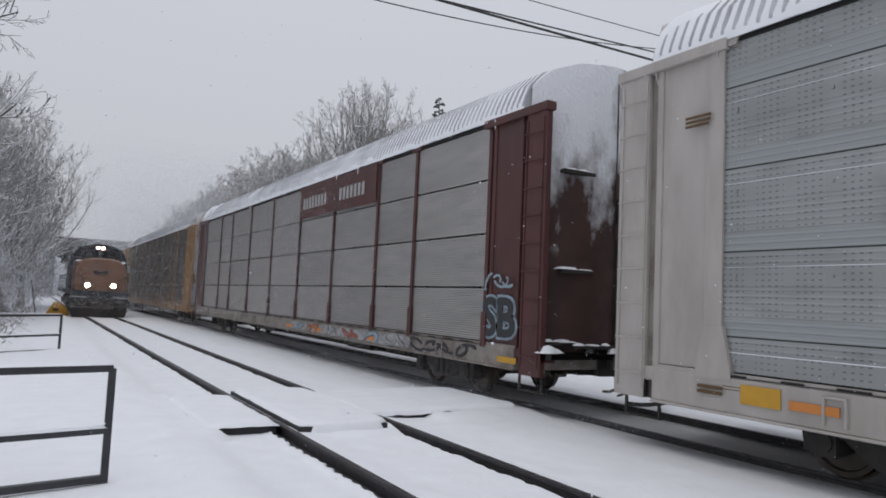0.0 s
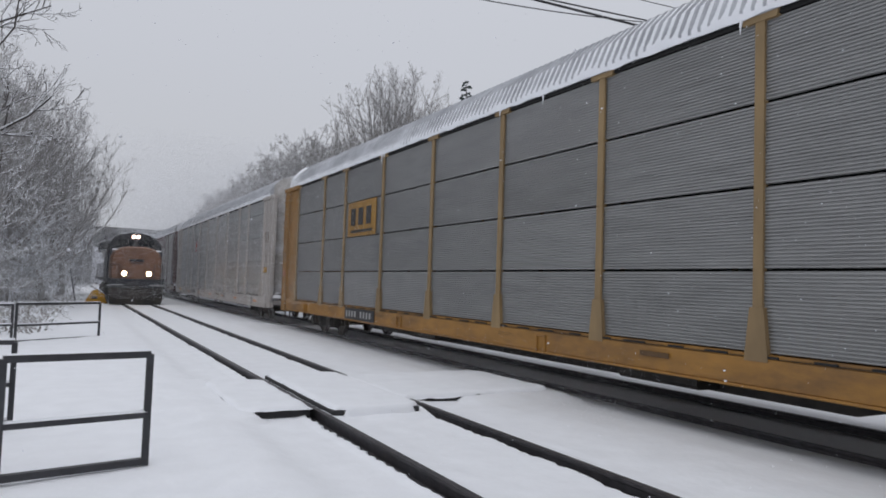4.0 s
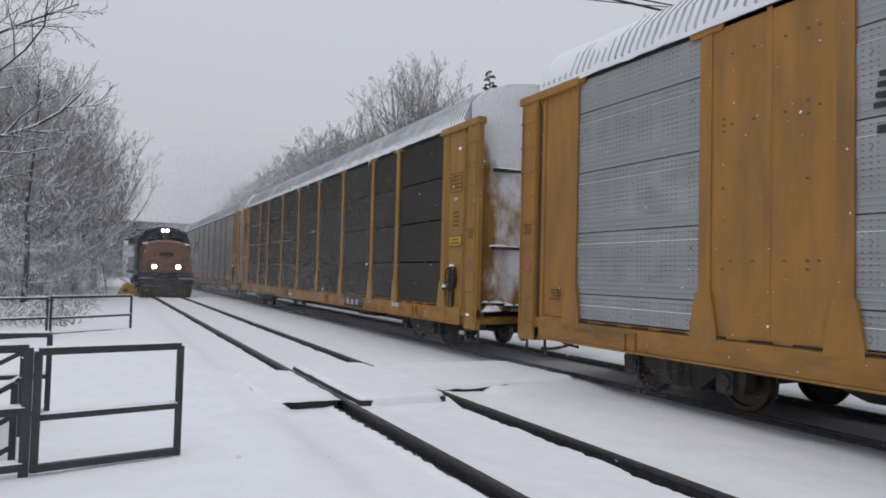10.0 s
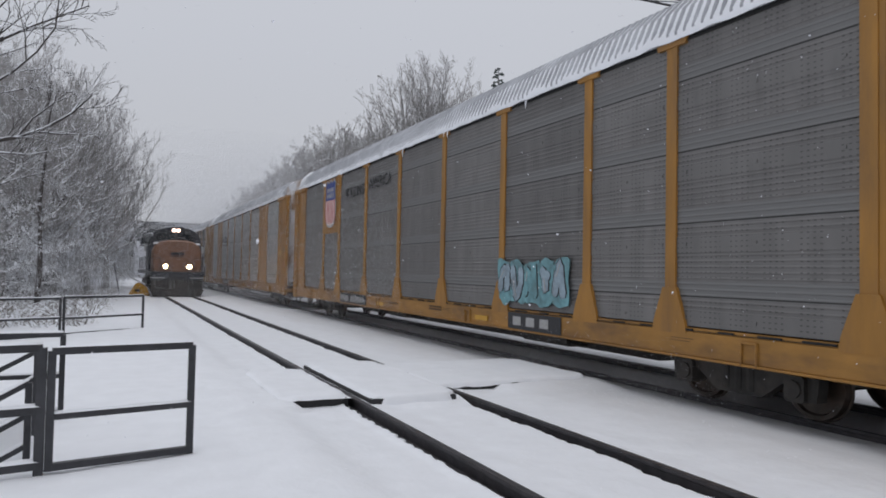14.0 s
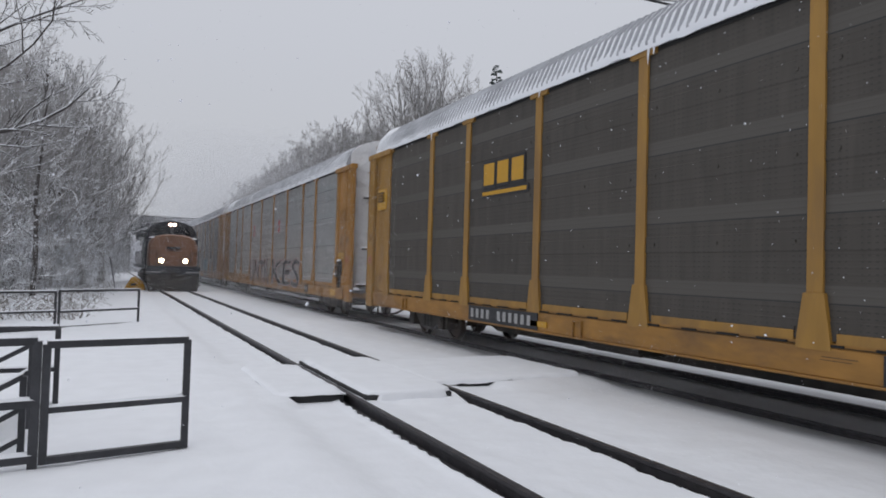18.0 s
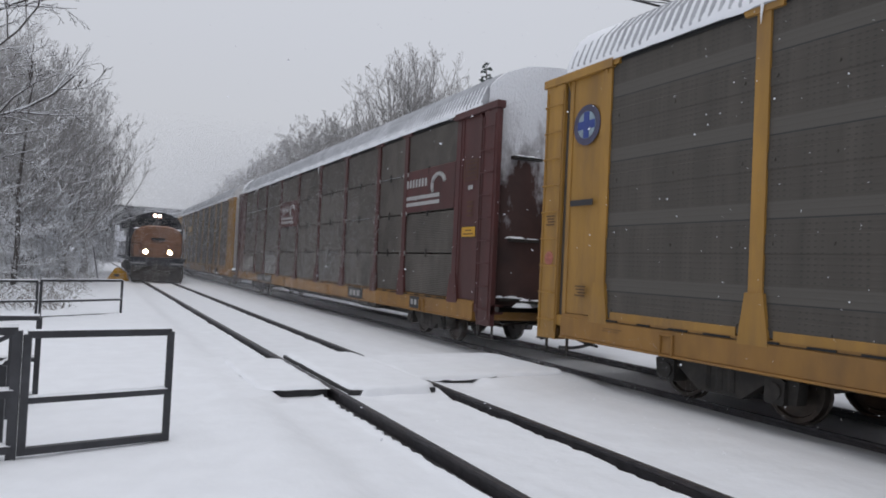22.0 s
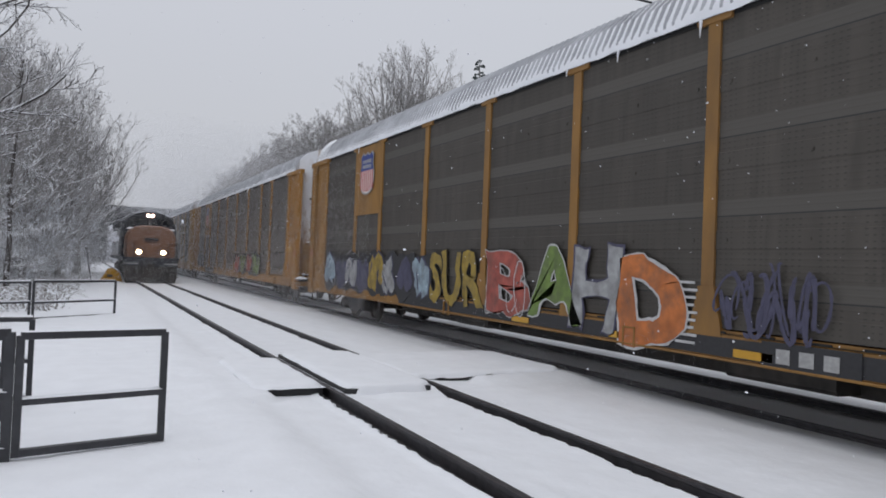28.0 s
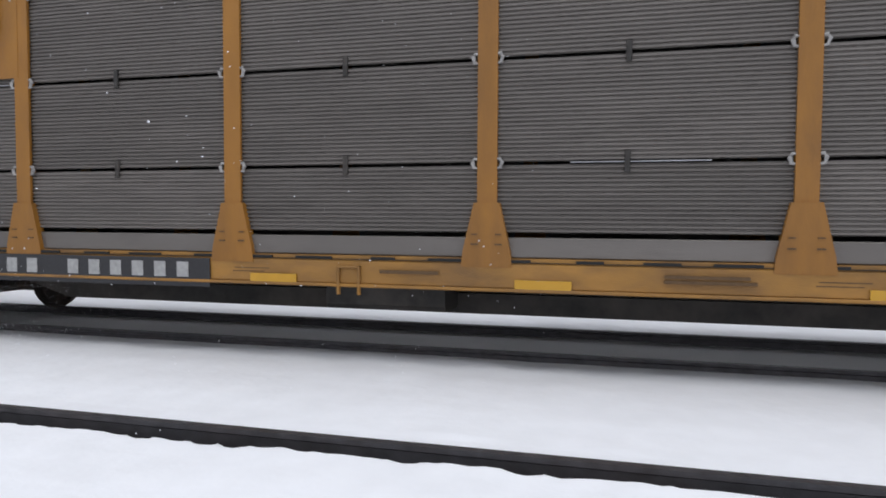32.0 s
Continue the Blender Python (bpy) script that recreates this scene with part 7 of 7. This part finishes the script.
def build_trees():
    rnd = random.Random(4)
    lb, gl = "bare deciduous tree with snow along its branches", "snowy trees beside the platform"
    # trees that stand left of the view and reach into it
    a = reach_mesh(5, ((3.0, 12, 3.4, 0.035, 10), (4.3, 24, 4.4, 0.085, -8), (4.6, 40, 4.6, 0.08, 20), (6.0, 50, 4.5, 0.075, -15), (2.2, 2, 2.6, 0.03, 30), (7, 60, 4, 0.04, 140), (5.2, 32, 4.8, 0.05, 5), (5.6, 62, 4.6, 0.05, 0), (6.6, 45, 4.2, 0.04, -30)), 0.007)
    tree(a, pose(-4.4, 20.5, 0.0), "near bare tree with long crooked snow-lined limbs", gl)
    b = reach_mesh(6, ((1.6, 10, 2.0, 0.040, -20), (2.1, 4, 1.9, 0.036, 40), (2.5, 16, 2.0, 0.036, 170), (3.1, 30, 2.0, 0.034, 10), (3.6, 50, 2.2, 0.030, 190), (1.2, 0, 1.9, 0.034, 160), (0.9, 5, 1.7, 0.030, 10), (4.0, 70, 2.0, 0.030, 60), (4.8, 30, 2.0, 0.030, 0), (5.4, 40, 2.2, 0.03, 150)), 0.012)
    tree(b, pose(-2.35, 28.5, 0.0, 0, 0, 15) @ Matrix.Scale(0.66, 4), "slim dark tree with flat snow-laden boughs", gl)
    tree(b, pose(-3.3, 25.5, 0.0, 0, 0, 200) @ Matrix.Scale(0.56, 4), "slim dark tree with flat snow-laden boughs", gl)
    # the wood behind them: crowns end at a slanting edge beside the line
    wood = [fan_mesh(41, 12, 0.36, "twig", 0.0065, 18, 0.30, (9, 6, 3), 0.22, -0.04, 0.50), fan_mesh(42, 12, 0.30, "twig", 0.0065, 17, 0.34, (9, 6, 3), 0.22, -0.05, 0.54), fan_mesh(43, 12, 0.40, "twig", 0.0065, 18, 0.28, (9, 6, 3), 0.22, -0.02, 0.46)]
    wide = [max(math.hypot(v.co.x, v.co.y) for v in me[1].vertices) for me in wood]
    tops = [max(v.co.z for v in me[1].vertices) for me in wood]
    for k, az, y, h in ((0, 2.7, 41, 10.6), (1, 1.5, 37, 11.2), (2, -0.2, 34, 11.5), (0, 3.6, 50, 12.0), (1, 2.9, 58, 11.5), (2, 2.2, 47, 13.5), (0, 0.4, 52, 15.5), (1, -1.5, 44, 15.0), (2, -3.0, 38, 13.5), (1, 1.3, 68, 10.5), (0, 0.2, 80, 10.5),
                       (2, 0.0, 74, 14.5), (1, 0.2, 94, 10.0), (0, -2.0, 60, 19), (2, -4.5, 50, 17), (0, 0.1, 108, 9.5), (1, -5.5, 42, 14), (0, -1.2, 31, 10.8), (1, 0.6, 43, 13.5)):
        s = h / tops[k]
        tree(wood[k], pose(y * math.tan(radians(az)) - 0.72 * wide[k] * s, y, 0.0, rnd.uniform(-2, 2), rnd.uniform(-2, 2), rnd.uniform(0, 360)) @ Matrix.Scale(s, 4), lb, gl)
    shrub = [tree_mesh(21, 5, 0.05, (10, 7, 6), 0.8, 0.02, 0.62, bark="laden", twig="laden", bend=0.24, thin=0.013), tree_mesh(22, 4, 0.04, (10, 7, 6), 0.9, -0.02, 0.66, bark="laden", twig="laden", bend=0.24, thin=0.013)]
    for i in range(56):
        y = rnd.uniform(34, 95)
        x = -1.2 - 0.012 * y - rnd.random() ** 1.5 * 5.5 - (y < 33) * 1.2
        tree(shrub[i % 2], pose(x, y, -0.1, 0, 0, rnd.uniform(0, 360)) @ Matrix.Scale(rnd.uniform(0.55, 1.1), 4), "snow-laden leafless shrub at the wood's edge", "snowy shrubs beside the platform")
    for i in range(44):
        y = rnd.uniform(31, 62)
        tree(shrub[i % 2], pose(-1.5 - 0.008 * y - rnd.random() * 4.5, y, -0.1, 0, 0, rnd.uniform(0, 360)) @ Matrix.Scale(rnd.uniform(0.4, 0.85), 4), "snow-laden leafless shrub at the wood's edge", "snowy shrubs beside the platform")
    # brush at the foot of the wood, up to the bridge
    for i in range(30):
        y = rnd.uniform(52, 108)
        tree(shrub[i % 2], pose(y * math.tan(radians(rnd.uniform(-1.2, 0.35))), y, -0.1, 0, 0, rnd.uniform(0, 360)) @ Matrix.Scale(rnd.uniform(0.6, 1.15), 4), "snow-laden leafless shrub at the wood's edge", "snowy shrubs beside the platform")
    # round crowns behind the train
    for i in range(30):
        az, dist = radians(rnd.uniform(40, 84)), rnd.uniform(26, 40)
        tree(shrub[i % 2], pose(dist * math.sin(az), dist * math.cos(az), 0.3, 0, 0, rnd.uniform(0, 360)) @ Matrix.Scale(rnd.uniform(0.7, 1.2), 4), "snow-laden leafless shrub beyond the tracks", "snowy shrubs beyond the tracks")
    gr = "hazy bare trees behind the train"
    far = [fan_mesh(31, 16, 0.30, "far_twig", 0.0080, 44, 0.36, (10, 6, 3), 0.16, dome=0.66), fan_mesh(32, 15, 0.34, "far_twig", 0.010, 38, 0.30, (10, 6, 3), 0.16, dome=0.62), fan_mesh(33, 15, 0.38, "far_twig", 0.010, 38, 0.28, (10, 6, 3), 0.17, dome=0.58), fan_mesh(34, 14, 0.30, "far_twig", 0.022, 10, 0.28, (7, 4, 2), 0.24)]
    tops = [max(v.co.z for v in f[1].vertices) for f in far]
    for i, (az, dist, el) in enumerate(((24.0, 46, 18.2), (27.6, 56, 15.0), (21.6, 60, 12.4), (19.4, 58, 11.6), (17.2, 60, 12.4), (15.4, 68, 10.2), (13.7, 78, 8.8), (12.2, 88, 7.6), (10.9, 98, 6.7), (9.7, 110, 5.9),
                                       (8.5, 122, 4.4), (20.6, 80, 11.0), (16.4, 92, 10.9), (14.6, 100, 9.7), (11.6, 116, 7.7), (18.3, 84, 11.2), (22.9, 78, 10.5),
                                       (19.9, 72, 11.6), (17.7, 74, 11.8), (15.9, 82, 10.4), (14.1, 90, 9.2), (12.9, 104, 8.6), (11.2, 108, 7.2), (10.2, 122, 5.8), (21.2, 70, 12.0), (22.2, 56, 13.0),
                                       (31, 60, 11), (36, 60, 10), (43, 56, 10), (51, 50, 10), (61, 46, 10), (73, 42, 10), (86, 44, 10),
                                       (40, 42, 13), (46, 38, 14), (50, 44, 12), (54, 36, 15), (57, 42, 13), (60, 36, 14), (63, 40, 13), (66, 34, 15), (69, 40, 13), (72, 36, 14), (76, 38, 13), (80, 34, 14))):
        x, y = dist * math.sin(radians(az)), dist * math.cos(radians(az))
        k = 3 if az > 30 else 0 if i == 0 else 1 + i % 2
        s = (1.5 + dist * math.tan(radians(el))) / tops[k]
        tree(far[k], pose(x, y, 0.2, 0, 0, i * 77) @ Matrix.Scale(s, 4), "hazy bare deciduous tree behind the tracks", gr)
    # the dark conifer tip over the train
    t = thing("conifer", "dark snow-dusted conifer behind the train", "tree", m=pose(26.0, 45.3, 0.2))
    part("trunk", Geo().tube([(0, 0, -0.2), (0.1, 0, 17.2)], [0.28, 0.02], 6), M["bark"], t)
    g, r2 = Geo(), random.Random(8)
    for i in range(150):
        z = 3 + 14.2 * (i / 150)
        r = 0.25 + (17.6 - z) * 0.21 * r2.uniform(0.6, 1.15)
        a = r2.uniform(0, 6.28)
        e = Vector((0.1 + r * math.cos(a), r * math.sin(a), z - 0.12 * r + 0.1))
        c = Vector((0.05, 0, z))
        side = (e - c).cross(Vector((0, 0, 1))).normalized() * (0.12 + 0.10 * r)
        m1 = c.lerp(e, 0.6) + Vector((0, 0, 0.08))
        for dz in (0.0, -0.12):
            g.add([c, m1 + side, e + Vector((0, 0, dz)), m1 - side, m1 + Vector((0, 0, -0.15))], [(0, 1, 2), (0, 2, 3), (0, 4, 1), (0, 3, 4), (1, 4, 2), (4, 3, 2)])
    part("needles", g, M["needle"], t)


build_trees()


# ---- low weeds on the bank ----
def build_weeds():
    g, rnd = Geo(), random.Random(6)
    for i in range(4200):
        x, y = 0.75 - rnd.random() ** 1.2 * 8, rnd.uniform(21.5, 48)
        if x > -0.6 + 0.028 * (y - 20):
            continue
        a, h = rnd.uniform(0, 6.28), rnd.uniform(0.2, 0.75)
        p = Vector((x, y, -0.05))
        q = p + Vector((math.cos(a) * h * 0.7, math.sin(a) * h * 0.7, h * 0.7))
        r = q + Vector((math.cos(a) * h * 0.6, math.sin(a) * h * 0.6, -h * 0.25))
        g.tube([p, q, r], [0.018, 0.016, 0.008], 3, cap=False)
    me = bpy.data.meshes.new("weeds")
    me.from_pydata(g.v, [], g.f)
    me.materials.append(M["weed"])
    tagged(new("weeds", me), "snow-bent dry weeds on the bank", "weeds", kind="stuff")


build_weeds()

# ---- falling snow ----
FALLS = []


def snowfall(name, count, x0, x1, y0, y1, size, seed, speed, drift, top=9.0):
    """Loose flakes through the whole height that passes the view; the sheet of flakes sinks and drifts."""
    rnd = np.random.RandomState(seed)
    z1 = top + speed * 32.0
    dx = drift * 32
    c = np.stack([rnd.uniform(x0, x1 + dx, count), rnd.uniform(y0, y1, count), rnd.uniform(-0.5, z1, count)], 1)
    a = rnd.normal(size=(count, 3))
    a /= np.linalg.norm(a, axis=1)[:, None]
    b = np.cross(a, rnd.normal(size=(count, 3)))
    b /= np.linalg.norm(b, axis=1)[:, None]
    s = (size * rnd.uniform(0.5, 1.3, count))[:, None]
    e = np.cross(a, b)
    v = np.stack([c + a * s, c + b * s, c - a * s, c - b * s, c + e * s * 0.6, c - e * s * 0.6], 1).reshape(-1, 3)
    k = np.arange(count)[:, None] * 6
    f = np.concatenate([k + np.array(q) for q in ((0, 1, 4), (1, 2, 4), (2, 3, 4), (3, 0, 4), (1, 0, 5), (2, 1, 5), (3, 2, 5), (0, 3, 5))]).reshape(-1, 3)
    me = bpy.data.meshes.new(name)
    me.from_pydata(v.tolist(), [], f.tolist())
    me.materials.append(M["flake"])
    ob = tagged(new(name, me), "small white snowflakes falling through the air", "snowflakes", kind="stuff")
    FALLS.append((ob, speed, drift))


snowfall("snowfall", 4200, -3, 9, 2.5, 14, 0.008, 1, 1.1, 0.25)
snowfall("snowfall", 9000, -4, 8, 1.1, 5.5, 0.0052, 5, 1.15, 0.28, 5.0)
snowfall("snowfall", 5200, -8, 16, 10, 45, 0.014, 2, 1.2, 0.3, 14.0)


def snow_haze(thick, grain, seed, near=14.0, far=130.0, side=(-8, 23), low=-1.6, high=9.5):
    """The thick of the far snowfall: loose clumps of flakes, coarser with distance."""
    rnd = np.random.RandomState(seed)
    solid_angle = math.radians(side[1] - side[0]) * math.radians(high - low)
    count = int(thick / (0.2165 * grain ** 2) * solid_angle * (far - near) * 0.72)
    r = rnd.uniform(near, far, count)
    az = np.radians(rnd.uniform(*side, count))
    el = np.radians(low + (high - low) * rnd.beta(1.0, 1.9, count))
    c = np.stack([r * np.sin(az) * np.cos(el), r * np.cos(az) * np.cos(el), 1.7 + r * np.sin(el)], 1)
    pick = rnd.random_sample(count)
    keep = (r > 131) | (c[:, 0] > 5.9) | ((c[:, 1] > 52) & (pick < 0.23)) | ((r > 26) & (pick < 0.22)) | ((c[:, 0] < 1.0) & (r > 24) & (pick < 0.52))
    c, r = c[keep], r[keep]
    count = len(r)
    a = rnd.normal(size=(count, 3))
    a /= np.linalg.norm(a, axis=1)[:, None]
    b = np.cross(a, rnd.normal(size=(count, 3)))
    b /= np.linalg.norm(b, axis=1)[:, None]
    s = (grain * r * rnd.uniform(0.7, 1.25, count) * 0.577)[:, None]
    v = np.stack([c + a * s, c - 0.5 * a * s + 0.866 * b * s, c - 0.5 * a * s - 0.866 * b * s], 1).reshape(-1, 3)
    me = bpy.data.meshes.new("snow_haze")
    me.vertices.add(3 * count)
    me.vertices.foreach_set("co", v.ravel())
    me.loops.add(3 * count)
    me.loops.foreach_set("vertex_index", np.arange(3 * count))
    me.polygons.add(count)
    me.polygons.foreach_set("loop_start", np.arange(0, 3 * count, 3))
    me.update(calc_edges=True)
    me.materials.append(M["flake"])
    ob = tagged(new("snow_haze", me), "distant curtain of falling snowflakes", "snowflakes", kind="stuff")
    FALLS.append((ob, 0.03, 0.02))


def blown_snow(count, seed, x0=6.2, x1=8.1, y0=7.0, y1=46.0, top=1.1, size=0.0046):
    """Fine powder whirled up along the passing train."""
    rnd = np.random.RandomState(seed)
    c = np.stack([rnd.uniform(x0, x1, count), rnd.uniform(y0, y1, count), -0.12 + top * rnd.beta(1.0, 2.4, count)], 1)
    thick = np.array([0.45 + 0.9 * max(0.0, noise.noise((0.25 * y, 0.7 * x, seed))) for x, y, z in c])
    c = c[rnd.random_sample(count) < thick]
    count = len(c)
    a = rnd.normal(size=(count, 3))
    a /= np.linalg.norm(a, axis=1)[:, None]
    b = np.cross(a, rnd.normal(size=(count, 3)))
    b /= np.linalg.norm(b, axis=1)[:, None]
    s = (size * rnd.uniform(0.7, 1.3, count))[:, None]
    v = np.stack([c + a * s, c - 0.5 * a * s + 0.866 * b * s, c - 0.5 * a * s - 0.866 * b * s], 1).reshape(-1, 3)
    me = bpy.data.meshes.new("blown_snow")
    me.vertices.add(3 * count)
    me.vertices.foreach_set("co", v.ravel())
    me.loops.add(3 * count)
    me.loops.foreach_set("vertex_index", np.arange(3 * count))
    me.polygons.add(count)
    me.polygons.foreach_set("loop_start", np.arange(0, 3 * count, 3))
    me.update(calc_edges=True)
    me.materials.append(M["flake"])
    ob = tagged(new("blown_snow", me), "fine powder snow whirled up beside the train", "snow", kind="stuff")
    FALLS.append((ob, 0.0, -0.004))


blown_snow(130000, 12)
snow_haze(0.0128, 0.00056, 3, 17.0, high=11.5)
snow_haze(0.12, 0.0009, 4, 132.0, 165.0, (-4, 5.5), -0.9, 3.4)


# ---- everything that moves ----
def motions():
    speed = 11.955
    for t, n, late in CARS:
        walk(t, [(s, pose(FAR_T, car_y(n, late) + speed * s, CAR_Z)) for s in (0.0, 8.0, 16.0, 24.0, 32.0)])
        if n > -2:
            for wheel, yw in WHEELS[n]:
                walk(wheel, [(0.05 * k, pose(0, yw, 0.44, -77.85 * k)) for k in range(641)])
    for ob, fall, drift in FALLS:
        walk(ob, [(s, pose(-drift * s, 0, -fall * s)) for s in (0.0, 16.0, 32.0)])


motions()
